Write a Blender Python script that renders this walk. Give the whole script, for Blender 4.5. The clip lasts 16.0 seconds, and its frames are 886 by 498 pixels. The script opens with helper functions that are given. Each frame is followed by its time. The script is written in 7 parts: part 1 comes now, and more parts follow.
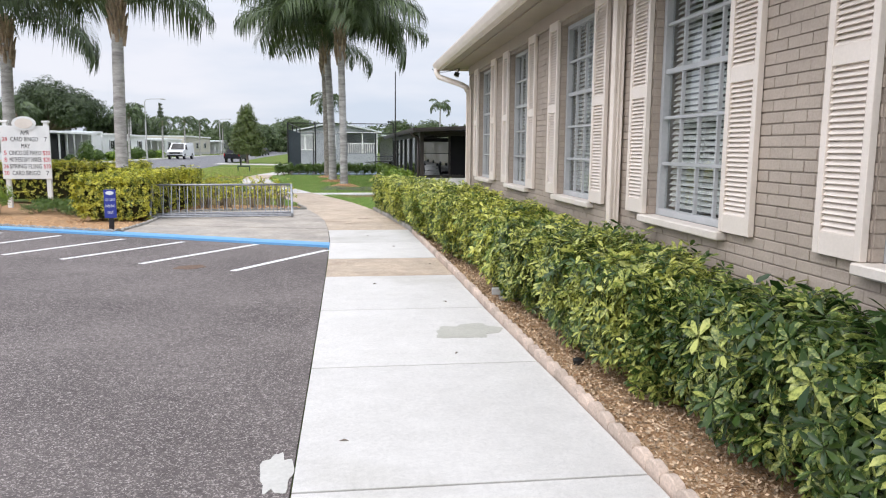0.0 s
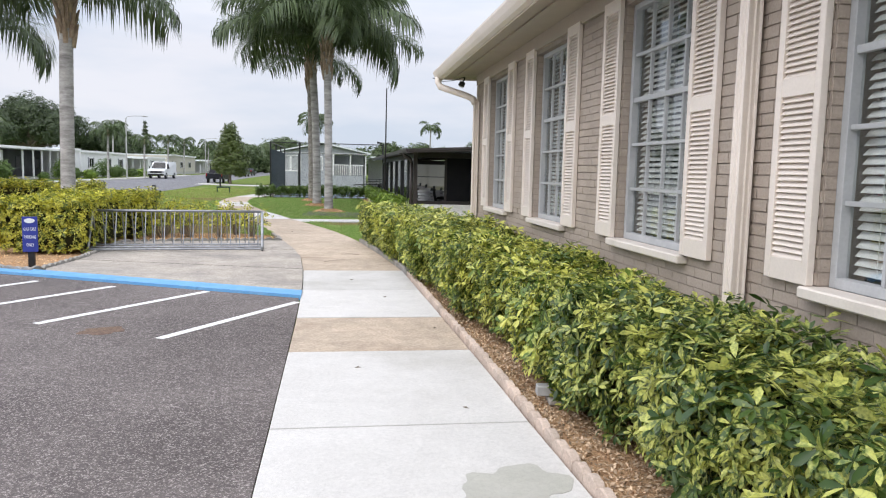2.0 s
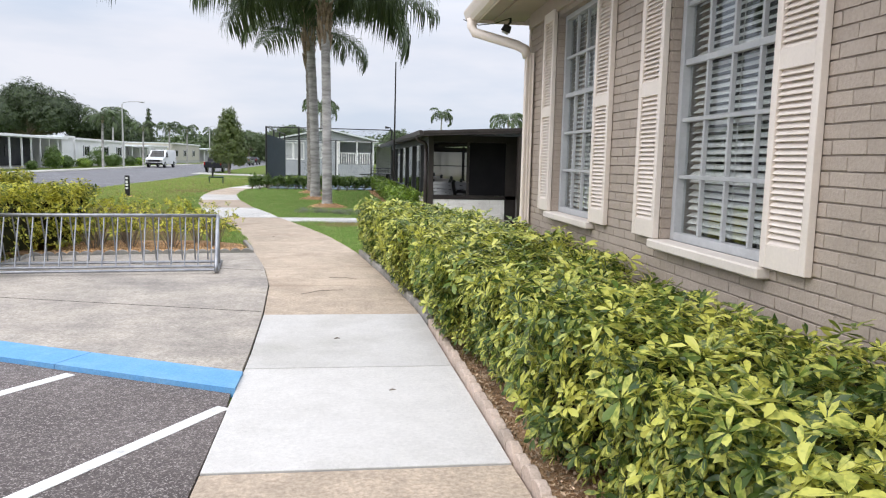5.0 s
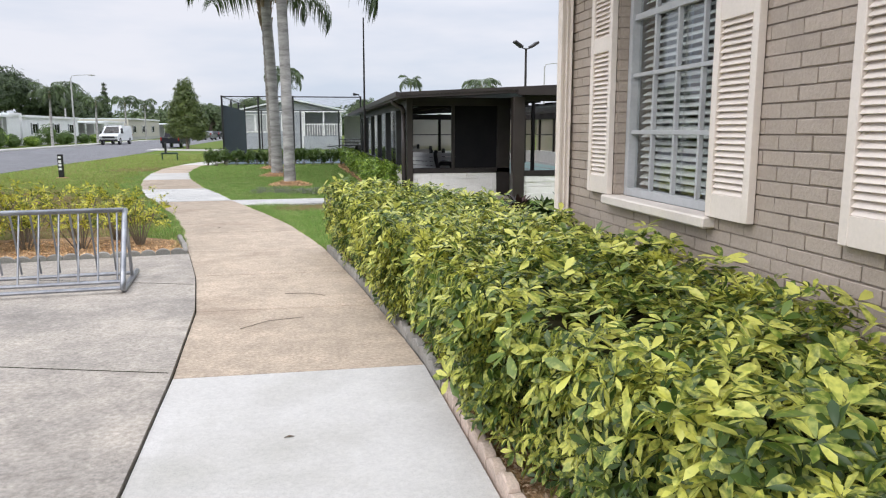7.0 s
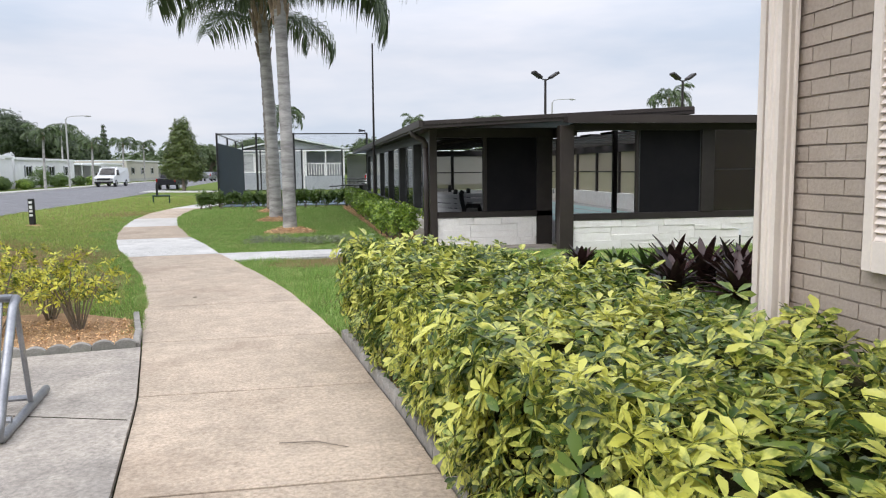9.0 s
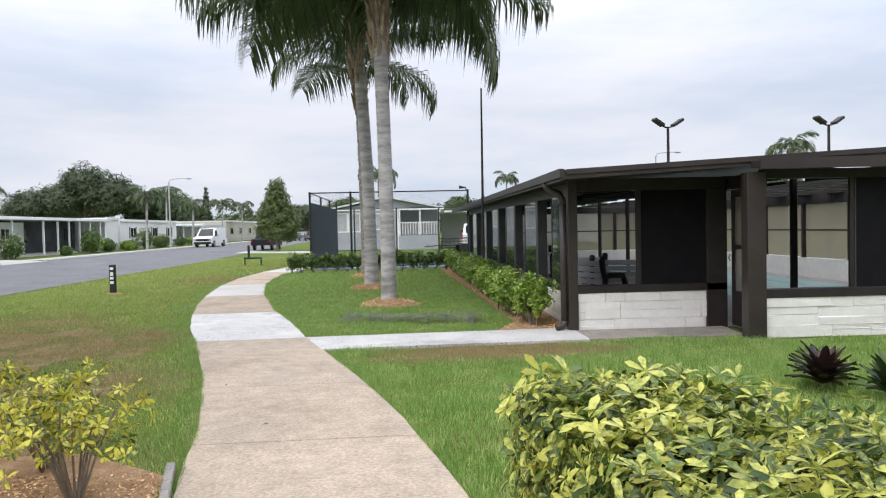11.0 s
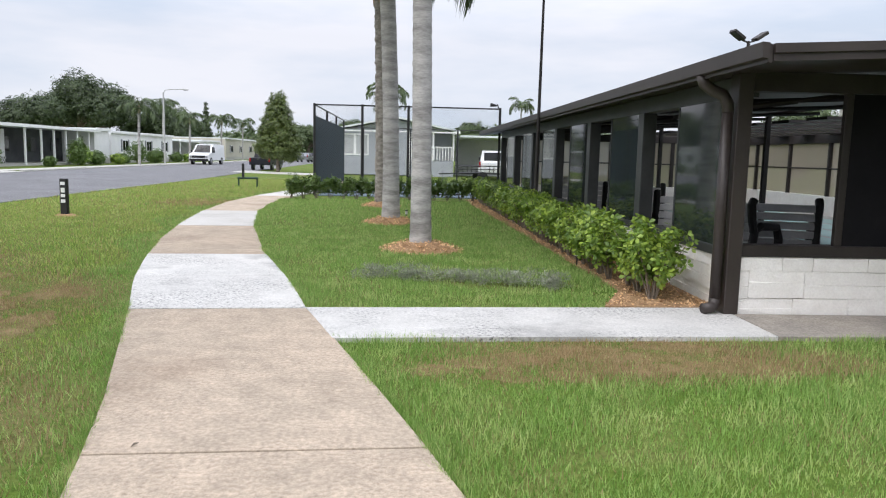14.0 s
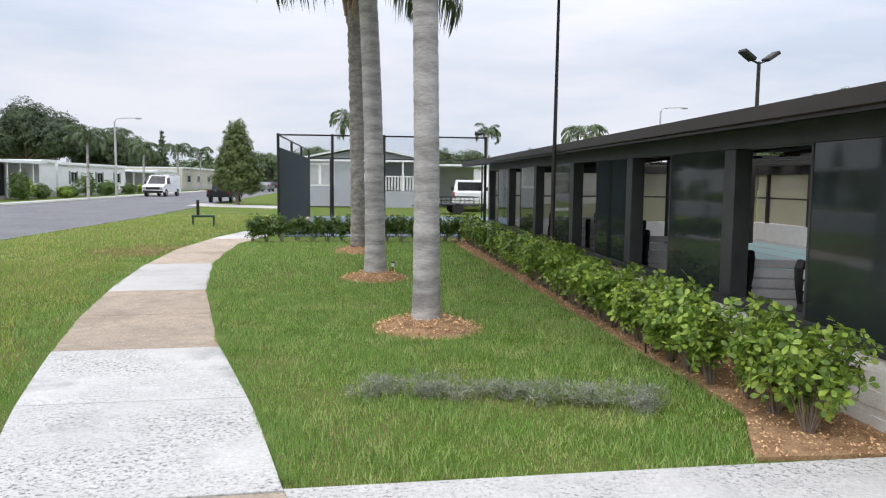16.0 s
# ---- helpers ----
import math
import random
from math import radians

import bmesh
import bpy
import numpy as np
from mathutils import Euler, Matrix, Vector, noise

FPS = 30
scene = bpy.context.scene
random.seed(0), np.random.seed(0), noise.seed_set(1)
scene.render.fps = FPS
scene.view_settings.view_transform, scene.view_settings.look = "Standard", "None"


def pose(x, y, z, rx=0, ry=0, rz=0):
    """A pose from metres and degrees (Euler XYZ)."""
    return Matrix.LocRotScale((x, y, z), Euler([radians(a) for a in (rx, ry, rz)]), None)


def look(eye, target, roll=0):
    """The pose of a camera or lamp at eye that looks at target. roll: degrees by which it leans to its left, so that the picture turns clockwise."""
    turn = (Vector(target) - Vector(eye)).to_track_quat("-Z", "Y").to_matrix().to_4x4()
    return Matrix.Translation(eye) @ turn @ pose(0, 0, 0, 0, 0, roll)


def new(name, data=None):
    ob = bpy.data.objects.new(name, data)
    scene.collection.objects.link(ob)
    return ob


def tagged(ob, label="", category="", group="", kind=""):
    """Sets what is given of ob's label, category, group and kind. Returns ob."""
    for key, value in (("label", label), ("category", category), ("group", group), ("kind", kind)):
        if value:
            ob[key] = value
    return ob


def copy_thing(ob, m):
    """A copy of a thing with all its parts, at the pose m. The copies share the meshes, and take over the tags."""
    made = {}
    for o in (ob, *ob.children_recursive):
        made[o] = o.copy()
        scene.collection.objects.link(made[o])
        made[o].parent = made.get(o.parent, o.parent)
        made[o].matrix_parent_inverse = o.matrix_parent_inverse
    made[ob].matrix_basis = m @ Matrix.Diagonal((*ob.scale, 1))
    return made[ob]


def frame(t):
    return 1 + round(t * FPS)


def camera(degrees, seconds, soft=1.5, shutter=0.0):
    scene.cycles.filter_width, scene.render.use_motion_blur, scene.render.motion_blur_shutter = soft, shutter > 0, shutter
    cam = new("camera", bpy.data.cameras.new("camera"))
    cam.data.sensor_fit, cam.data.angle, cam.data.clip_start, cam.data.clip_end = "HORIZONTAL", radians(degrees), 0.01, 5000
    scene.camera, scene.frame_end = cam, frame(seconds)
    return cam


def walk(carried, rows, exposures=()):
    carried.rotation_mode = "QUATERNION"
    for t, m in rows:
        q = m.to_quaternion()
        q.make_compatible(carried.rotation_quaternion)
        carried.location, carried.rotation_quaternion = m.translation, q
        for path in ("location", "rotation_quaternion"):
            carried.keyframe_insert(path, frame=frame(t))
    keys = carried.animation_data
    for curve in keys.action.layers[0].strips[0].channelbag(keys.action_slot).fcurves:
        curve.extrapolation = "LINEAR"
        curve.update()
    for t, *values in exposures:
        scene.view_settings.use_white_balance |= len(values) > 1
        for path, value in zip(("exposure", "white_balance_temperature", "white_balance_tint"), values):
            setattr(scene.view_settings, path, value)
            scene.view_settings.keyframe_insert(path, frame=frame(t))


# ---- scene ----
cam = camera(62.6, 16.0, 1.15)
PATH = [
    (0, (0.585, 2.214, 1.659), (0.843, 4.178, 1.384), 0.4),
    (0.5, (0.548, 2.896, 1.631), (0.862, 4.852, 1.354), 1.1),
    (1, (0.593, 3.629, 1.632), (0.944, 5.58, 1.363), 0.9),
    (1.5, (0.657, 4.278, 1.634), (0.947, 6.239, 1.372), 1.5),
    (2, (0.704, 5.012, 1.655), (0.997, 6.979, 1.443), 1.3),
    (2.5, (0.79, 5.739, 1.637), (1.108, 7.701, 1.409), 2.0),
    (3, (0.827, 6.493, 1.628), (1.15, 8.452, 1.385), 2.4),
    (3.5, (0.914, 7.208, 1.629), (1.224, 9.169, 1.385), 2.7),
    (4, (0.926, 7.938, 1.616), (1.201, 9.906, 1.382), 2.7),
    (4.2, (0.941, 8.261, 1.639), (1.203, 10.23, 1.411), 2.4),
    (6.3, (1.097, 11.292, 1.563), (1.423, 13.243, 1.264), -0.6),
    (6.5, (1.104, 11.593, 1.564), (1.439, 13.541, 1.256), -0.5),
    (7, (1.11, 12.31, 1.551), (1.454, 14.253, 1.228), -0.1),
    (7.5, (1.075, 13.078, 1.539), (1.428, 15.023, 1.232), 0.3),
    (8, (1.095, 13.842, 1.519), (1.46, 15.788, 1.238), 0.3),
    (8.5, (1.045, 14.504, 1.514), (1.406, 16.454, 1.257), -0.1),
    (9, (1.042, 15.263, 1.514), (1.387, 17.221, 1.294), -0.7),
    (9.5, (0.964, 15.926, 1.537), (1.274, 17.893, 1.36), -1.4),
    (10, (0.894, 16.75, 1.606), (1.139, 18.732, 1.5), -2.2),
    (10.2, (0.886, 17.085, 1.643), (1.106, 19.072, 1.584), -2.0),
    (12.3, (0.521, 20.123, 1.5), (0.505, 22.121, 1.406), -0.8),
    (12.5, (0.502, 20.441, 1.514), (0.491, 22.438, 1.408), -0.5),
    (13, (0.386, 21.069, 1.507), (0.412, 23.064, 1.37), 0.1),
    (13.5, (0.329, 21.775, 1.473), (0.449, 23.763, 1.29), 0.8),
    (14, (0.202, 22.422, 1.442), (0.306, 24.403, 1.188), 1.3),
    (14.5, (0.108, 23.1, 1.458), (0.228, 25.079, 1.195), 0.5),
    (15, (0.052, 23.805, 1.464), (0.219, 25.782, 1.21), -0.3),
    (15.5, (-0.136, 24.496, 1.514), (0.051, 26.475, 1.292), -0.3),
    (16, (-0.251, 25.213, 1.714), (-0.046, 27.194, 1.53), 0.6),
]
walk(cam, [(t, look(eye, target, roll)) for t, eye, target, roll in PATH], [(0.0, 0.38, 6420, 13), (2.5, 0.34, 6420, 13), (4.0, 0.37, 6420, 13), (6.5, 0.31, 6420, 13), (8.5, 0.31, 6420, 13), (10.0, 0.33, 6420, 13), (12.5, 0.34, 6420, 13), (14.0, 0.39, 6420, 13), (16.0, 0.34, 6420, 13)])

# ---- daylight: bright overcast sky, faint soft sun ----
world = bpy.data.worlds.new("overcast_sky")
scene.world = world
world.use_nodes = True
wn, wl = world.node_tree.nodes, world.node_tree.links
wn.clear()
SUN_EL, SUN_ROT = radians(50), radians(228)
w_out, w_bg = wn.new("ShaderNodeOutputWorld"), wn.new("ShaderNodeBackground")
w_sky = wn.new("ShaderNodeTexSky")
w_sky.sky_type, w_sky.sun_disc = "NISHITA", False
w_sky.sun_elevation, w_sky.sun_rotation = SUN_EL, SUN_ROT
w_tc, w_map = wn.new("ShaderNodeTexCoord"), wn.new("ShaderNodeMapping")
w_map.inputs["Scale"].default_value = (1.0, 1.0, 4.5)
w_no = wn.new("ShaderNodeTexNoise")
w_no.inputs["Scale"].default_value, w_no.inputs["Detail"].default_value, w_no.inputs["Roughness"].default_value = 2.1, 5, 0.55
w_ramp = wn.new("ShaderNodeValToRGB")
w_ramp.color_ramp.elements[0].position, w_ramp.color_ramp.elements[0].color = 0.36, (5.5, 6.2, 7.15, 1)
w_ramp.color_ramp.elements[1].position, w_ramp.color_ramp.elements[1].color = 0.60, (7.4, 7.55, 8.0, 1)
w_mix = wn.new("ShaderNodeMix")
w_mix.data_type = "RGBA"
w_mix.inputs[0].default_value = 0.92
wl.new(w_tc.outputs["Generated"], w_map.inputs["Vector"])
wl.new(w_map.outputs["Vector"], w_no.inputs["Vector"])
wl.new(w_no.outputs["Fac"], w_ramp.inputs["Fac"])
wl.new(w_sky.outputs["Color"], w_mix.inputs[6])
wl.new(w_ramp.outputs["Color"], w_mix.inputs[7])
# an overcast sky is brighter overhead than at the horizon
w_sep, w_rise, w_gain = wn.new("ShaderNodeSeparateXYZ"), wn.new("ShaderNodeMapRange"), wn.new("ShaderNodeVectorMath")
w_gain.operation = "SCALE"
for k, v in zip(("From Min", "From Max", "To Min", "To Max"), (0.15, 1.0, 1.0, 2.6)):
    w_rise.inputs[k].default_value = v
wl.new(w_tc.outputs["Generated"], w_sep.inputs[0])
wl.new(w_sep.outputs["Z"], w_rise.inputs["Value"])
wl.new(w_mix.outputs[2], w_gain.inputs[0])
wl.new(w_rise.outputs["Result"], w_gain.inputs["Scale"])
wl.new(w_gain.outputs["Vector"], w_bg.inputs["Color"])
w_bg.inputs["Strength"].default_value = 0.094
wl.new(w_bg.outputs["Background"], w_out.inputs["Surface"])

sun = new("sun", bpy.data.lights.new("sun", "SUN"))
sun.data.energy, sun.data.angle, sun.data.color = 1.5, radians(60), (1.0, 0.95, 0.88)
sun_dir = Vector((math.sin(SUN_ROT) * math.cos(SUN_EL), math.cos(SUN_ROT) * math.cos(SUN_EL), math.sin(SUN_EL)))
sun.matrix_world = look(sun_dir * 60, (0, 0, 0))

# ---- materials ----


def node_mat(name):
    m = bpy.data.materials.new(name)
    m.use_nodes = True
    nt = m.node_tree
    return m, nt, nt.nodes["Principled BSDF"], nt.nodes["Material Output"]


def noise_node(nt, scale, detail=4, rough=0.55, stretch=None, vec=None):
    n = nt.nodes.new("ShaderNodeTexNoise")
    n.inputs["Scale"].default_value, n.inputs["Detail"].default_value, n.inputs["Roughness"].default_value = scale, detail, rough
    if vec is None:
        vec = nt.nodes.new("ShaderNodeNewGeometry").outputs["Position"]
    if stretch:
        mp = nt.nodes.new("ShaderNodeMapping")
        mp.inputs["Scale"].default_value = stretch
        nt.links.new(vec, mp.inputs["Vector"])
        vec = mp.outputs["Vector"]
    nt.links.new(vec, n.inputs["Vector"])
    return n.outputs["Fac"]


def remap(nt, value, a, b, c=0.0, d=1.0):
    r = nt.nodes.new("ShaderNodeMapRange")
    for k, v in zip(("From Min", "From Max", "To Min", "To Max"), (a, b, c, d)):
        r.inputs[k].default_value = v
    nt.links.new(value, r.inputs["Value"])
    return r.outputs["Result"]


def mix_col(nt, fac, a, b, blend="MIX"):
    m = nt.nodes.new("ShaderNodeMix")
    m.data_type, m.blend_type = "RGBA", blend
    for sock, v in ((0, fac), (6, a), (7, b)):
        if isinstance(v, (int, float)):
            m.inputs[sock].default_value = v
        elif isinstance(v, tuple):
            m.inputs[sock].default_value = (*v, 1)
        else:
            nt.links.new(v, m.inputs[sock])
    return m.outputs[2]


def scaled(nt, col, value):
    v = nt.nodes.new("ShaderNodeVectorMath")
    v.operation = "SCALE"
    nt.links.new(col, v.inputs[0])
    nt.links.new(value, v.inputs["Scale"])
    return v.outputs["Vector"]


def mat(name, c1, c2=None, rough=0.8, scale=2.0, fine=40.0, vary=0.12, bump=0.3, bump_dist=0.003, metal=0.0, per_object=0.0,
        per_island=0.0, stretch=None, spec=0.4, edges=(0.35, 0.65)):
    m, nt, p, out = node_mat(name)
    c2 = c2 or tuple(v * 0.8 for v in c1)
    col = mix_col(nt, remap(nt, noise_node(nt, scale, 5, 0.6, stretch), *edges), c1, c2)
    f = noise_node(nt, fine, 3, 0.6, stretch)
    col = scaled(nt, col, remap(nt, f, 0.25, 0.75, 1 - vary, 1 + vary))
    if per_object:
        oi = nt.nodes.new("ShaderNodeObjectInfo")
        col = scaled(nt, col, remap(nt, oi.outputs["Random"], 0, 1, 1 - per_object, 1 + per_object))
    if per_island:
        ge = nt.nodes.new("ShaderNodeNewGeometry")
        col = scaled(nt, col, remap(nt, ge.outputs["Random Per Island"], 0, 1, 1 - per_island, 1 + per_island))
    nt.links.new(col, p.inputs["Base Color"])
    p.inputs["Roughness"].default_value, p.inputs["Metallic"].default_value = rough, metal
    p.inputs["Specular IOR Level"].default_value = spec
    if bump:
        b = nt.nodes.new("ShaderNodeBump")
        b.inputs["Strength"].default_value, b.inputs["Distance"].default_value = bump, bump_dist
        nt.links.new(f, b.inputs["Height"])
        nt.links.new(b.outputs["Normal"], p.inputs["Normal"])
    return m


def leaf_mat(name, dark, light, bright=None, share=0.0, translucent=0.3, rough=0.45, patch=9.0, spot=55.0):
    """Leaves: green from island to island, with lighter variegated blotches."""
    m, nt, p, out = node_mat(name)
    ge = nt.nodes.new("ShaderNodeNewGeometry")
    isl = ge.outputs["Random Per Island"]
    col = mix_col(nt, isl, dark, light)
    if bright:
        v = noise_node(nt, spot, 2, 0.5)
        w = noise_node(nt, patch, 2, 0.5)
        ad = nt.nodes.new("ShaderNodeMath")
        ad.operation = "ADD"
        nt.links.new(remap(nt, v, 0.3, 0.7, -0.32, 0.32), ad.inputs[0])
        nt.links.new(remap(nt, w, 0.3, 0.7, -0.4 + share, 0.4 + share), ad.inputs[1])
        a2 = nt.nodes.new("ShaderNodeMath")
        a2.operation = "ADD"
        nt.links.new(ad.outputs[0], a2.inputs[0])
        nt.links.new(remap(nt, isl, 0, 1, -0.48, 0.48), a2.inputs[1])
        fac = remap(nt, a2.outputs[0], -0.02, 0.62)
        col = mix_col(nt, fac, col, bright)
    nt.links.new(col, p.inputs["Base Color"])
    p.inputs["Roughness"].default_value = rough
    p.inputs["Specular IOR Level"].default_value = 0.45
    tr = nt.nodes.new("ShaderNodeBsdfTranslucent")
    nt.links.new(col, tr.inputs["Color"])
    mx = nt.nodes.new("ShaderNodeMixShader")
    mx.inputs[0].default_value = translucent
    nt.links.new(p.outputs[0], mx.inputs[1])
    nt.links.new(tr.outputs[0], mx.inputs[2])
    nt.links.new(mx.outputs[0], out.inputs["Surface"])
    return m


def glass_mat(name, tint, rough=0.01, base=0.05):
    m, nt, p, out = node_mat(name)
    tr, gl, lw, pw, mx = (nt.nodes.new("ShaderNode" + k) for k in ("BsdfTransparent", "BsdfGlossy", "LayerWeight", "Math", "MixShader"))
    tr.inputs["Color"].default_value = (*tint, 1)
    gl.inputs["Roughness"].default_value = rough
    lw.inputs["Blend"].default_value = 0.5
    pw.operation = "POWER"
    pw.inputs[1].default_value = 3.6
    nt.links.new(lw.outputs["Facing"], pw.inputs[0])
    nt.links.new(remap(nt, pw.outputs[0], 0, 1, base, 0.85), mx.inputs[0])
    nt.links.new(tr.outputs[0], mx.inputs[1])
    nt.links.new(gl.outputs[0], mx.inputs[2])
    nt.links.new(mx.outputs[0], out.inputs["Surface"])
    return m


def screen_mat(name, color, clear, through_light=0.6):
    """Woven screen cloth that lets part of the light straight through."""
    m, nt, p, out = node_mat(name)
    tr, mx = nt.nodes.new("ShaderNodeBsdfTransparent"), nt.nodes.new("ShaderNodeMixShader")
    f = noise_node(nt, 1.1, 3, 0.5)
    nt.links.new(mix_col(nt, f, color, tuple(v * 0.7 for v in color)), p.inputs["Base Color"])
    p.inputs["Roughness"].default_value = 0.9
    tl, m2 = nt.nodes.new("ShaderNodeBsdfTranslucent"), nt.nodes.new("ShaderNodeMixShader")
    tl.inputs["Color"].default_value = (*color, 1)
    m2.inputs[0].default_value = through_light
    nt.links.new(p.outputs[0], m2.inputs[1])
    nt.links.new(tl.outputs[0], m2.inputs[2])
    mx.inputs[0].default_value = clear
    nt.links.new(m2.outputs[0], mx.inputs[1])
    nt.links.new(tr.outputs[0], mx.inputs[2])
    nt.links.new(mx.outputs[0], out.inputs["Surface"])
    return m


def concrete_mat(name, c1, c2, stain, bump=0.6, speck=0.6, dots=42, gather=0.34, mottle=1.0):
    """Broom-finished, weathered concrete: broad stains, blotches, pores."""
    m, nt, p, out = node_mat(name)
    col = mix_col(nt, remap(nt, noise_node(nt, 1.3, 6, 0.62), 0.36, 0.66), c1, c2)
    col = mix_col(nt, remap(nt, noise_node(nt, 0.5, 5, 0.62), 0.54, 0.70, 0, 0.7), col, stain)
    dot = nt.nodes.new("ShaderNodeMath")
    dot.operation = "MULTIPLY"
    nt.links.new(remap(nt, noise_node(nt, dots, 5, 0.72), 0.50, 0.64, 0, speck), dot.inputs[0])
    nt.links.new(remap(nt, noise_node(nt, 0.9, 3, 0.6), gather, gather + 0.2), dot.inputs[1])
    col = mix_col(nt, dot.outputs[0], col, stain)
    blot = noise_node(nt, 34, 5, 0.68)
    col = scaled(nt, col, remap(nt, blot, 0.32, 0.68, 1 - 0.28 * mottle, 1 + 0.20 * mottle))
    col = scaled(nt, col, remap(nt, noise_node(nt, 6, 4, 0.65), 0.3, 0.7, 1 - 0.16 * mottle, 1 + 0.13 * mottle))
    pore = noise_node(nt, 170, 2, 0.7)
    col = scaled(nt, col, remap(nt, pore, 0.28, 0.5, 0.82, 1.03))
    oi = nt.nodes.new("ShaderNodeObjectInfo")
    col = scaled(nt, col, remap(nt, oi.outputs["Random"], 0, 1, 0.95, 1.05))
    nt.links.new(col, p.inputs["Base Color"])
    p.inputs["Roughness"].default_value, p.inputs["Specular IOR Level"].default_value = 0.85, 0.3
    b = nt.nodes.new("ShaderNodeBump")
    b.inputs["Strength"].default_value, b.inputs["Distance"].default_value = bump, 0.003
    nt.links.new(pore, b.inputs["Height"])
    nt.links.new(b.outputs["Normal"], p.inputs["Normal"])
    return m


def asphalt_mat(name, dark, light, chip):
    m, nt, p, out = node_mat(name)
    vo = nt.nodes.new("ShaderNodeTexVoronoi")
    vo.inputs["Scale"].default_value = 125
    nt.links.new(nt.nodes.new("ShaderNodeNewGeometry").outputs["Position"], vo.inputs["Vector"])
    col = mix_col(nt, remap(nt, noise_node(nt, 0.45, 5, 0.6), 0.38, 0.64), dark, light)
    sep = nt.nodes.new("ShaderNodeSeparateColor")
    nt.links.new(vo.outputs["Color"], sep.inputs[0])
    col = mix_col(nt, remap(nt, sep.outputs[0], 0.70, 0.98, 0, 0.85), col, chip)
    col = scaled(nt, col, remap(nt, noise_node(nt, 26, 4, 0.7), 0.3, 0.7, 0.65, 1.3))
    nt.links.new(col, p.inputs["Base Color"])
    p.inputs["Roughness"].default_value, p.inputs["Specular IOR Level"].default_value = 0.9, 0.25
    b = nt.nodes.new("ShaderNodeBump")
    b.inputs["Strength"].default_value, b.inputs["Distance"].default_value = 0.8, 0.006
    nt.links.new(vo.outputs["Distance"], b.inputs["Height"])
    nt.links.new(b.outputs["Normal"], p.inputs["Normal"])
    return m


M_white_conc = concrete_mat("pale_concrete", (0.575, 0.56, 0.535), (0.53, 0.515, 0.49), (0.40, 0.385, 0.345), 0.4, 0.3, 42, 0.5, 0.3)
M_mildew_conc = concrete_mat("mildewed_pale_concrete", (0.66, 0.645, 0.615), (0.59, 0.58, 0.555), (0.15, 0.15, 0.145), 0.5, 1.0, 30, 0.41, 0.5)
M_damp = concrete_mat("damp_concrete", (0.39, 0.385, 0.335), (0.44, 0.43, 0.385), (0.41, 0.40, 0.35), 0.3, 0.2, 42, 0.5, 0.25)
M_tan_conc = concrete_mat("tan_concrete", (0.54, 0.44, 0.34), (0.43, 0.355, 0.275), (0.32, 0.24, 0.175))
M_pad_conc = concrete_mat("grey_tan_concrete", (0.43, 0.385, 0.33), (0.315, 0.285, 0.25), (0.20, 0.185, 0.17))
M_asphalt = asphalt_mat("parking_asphalt", (0.098, 0.084, 0.080), (0.152, 0.132, 0.125), (0.40, 0.36, 0.34))
M_road = asphalt_mat("road_asphalt", (0.14, 0.14, 0.147), (0.18, 0.18, 0.188), (0.26, 0.26, 0.27))
M_soil = mat("lawn_soil", (0.095, 0.150, 0.025), (0.18, 0.165, 0.065), 0.95, 0.7, 30, 0.35, 0.8, 0.02, spec=0.1, edges=(0.45, 0.72))
M_thatch = mat("dry_thatch", (0.29, 0.205, 0.11), (0.16, 0.145, 0.05), 0.95, 4.5, 60, 0.35, 0.9, 0.02, spec=0.1)
M_mulch = mat("mulch_bed", (0.50, 0.33, 0.19), (0.34, 0.205, 0.115), 0.95, 6, 60, 0.35, 1.0, 0.02, spec=0.1)
M_chip = mat("mulch_chip", (0.76, 0.52, 0.29), (0.55, 0.34, 0.18), 0.9, 9, 60, 0.2, 0.2, per_island=0.45, spec=0.15)
M_chip_tan = mat("tan_mulch_chip", (0.62, 0.47, 0.33), (0.40, 0.29, 0.19), 0.9, 9, 60, 0.2, 0.2, per_island=0.5, spec=0.15)
M_edging = mat("edging_concrete", (0.60, 0.48, 0.40), (0.45, 0.37, 0.31), 0.9, 3, 70, 0.2, 0.6, per_object=0.12, spec=0.2)
M_edging_grey = mat("grey_edging_concrete", (0.36, 0.34, 0.31), (0.24, 0.23, 0.21), 0.9, 3, 70, 0.2, 0.6, per_object=0.12, spec=0.2)
M_blue = mat("blue_kerb_paint", (0.12, 0.33, 0.60), (0.20, 0.40, 0.60), 0.6, 5, 60, 0.15, 0.3, edges=(0.45, 0.8))
M_line = mat("white_line_paint", (0.72, 0.72, 0.70), (0.42, 0.42, 0.41), 0.8, 9, 90, 0.2, 0.5, edges=(0.5, 0.75))
M_brick = mat("painted_brick", (0.455, 0.385, 0.325), (0.41, 0.345, 0.29), 0.72, 3, 55, 0.10, 0.7, 0.006, per_object=0.05, per_island=0.05, spec=0.3)
M_mortar = mat("painted_mortar", (0.37, 0.315, 0.27), (0.31, 0.265, 0.225), 0.9, 3, 50, 0.1, 0.5)
M_frieze = mat("taupe_trim_paint", (0.45, 0.385, 0.33), (0.42, 0.36, 0.305), 0.6, 2, 40, 0.05, 0.15)
M_cream = mat("cream_paint", (0.82, 0.74, 0.67), (0.76, 0.685, 0.615), 0.45, 2.5, 50, 0.04, 0.15, per_object=0.015)
M_sill = mat("sill_paint", (0.76, 0.70, 0.635), (0.68, 0.62, 0.56), 0.55, 2.5, 50, 0.05, 0.2)
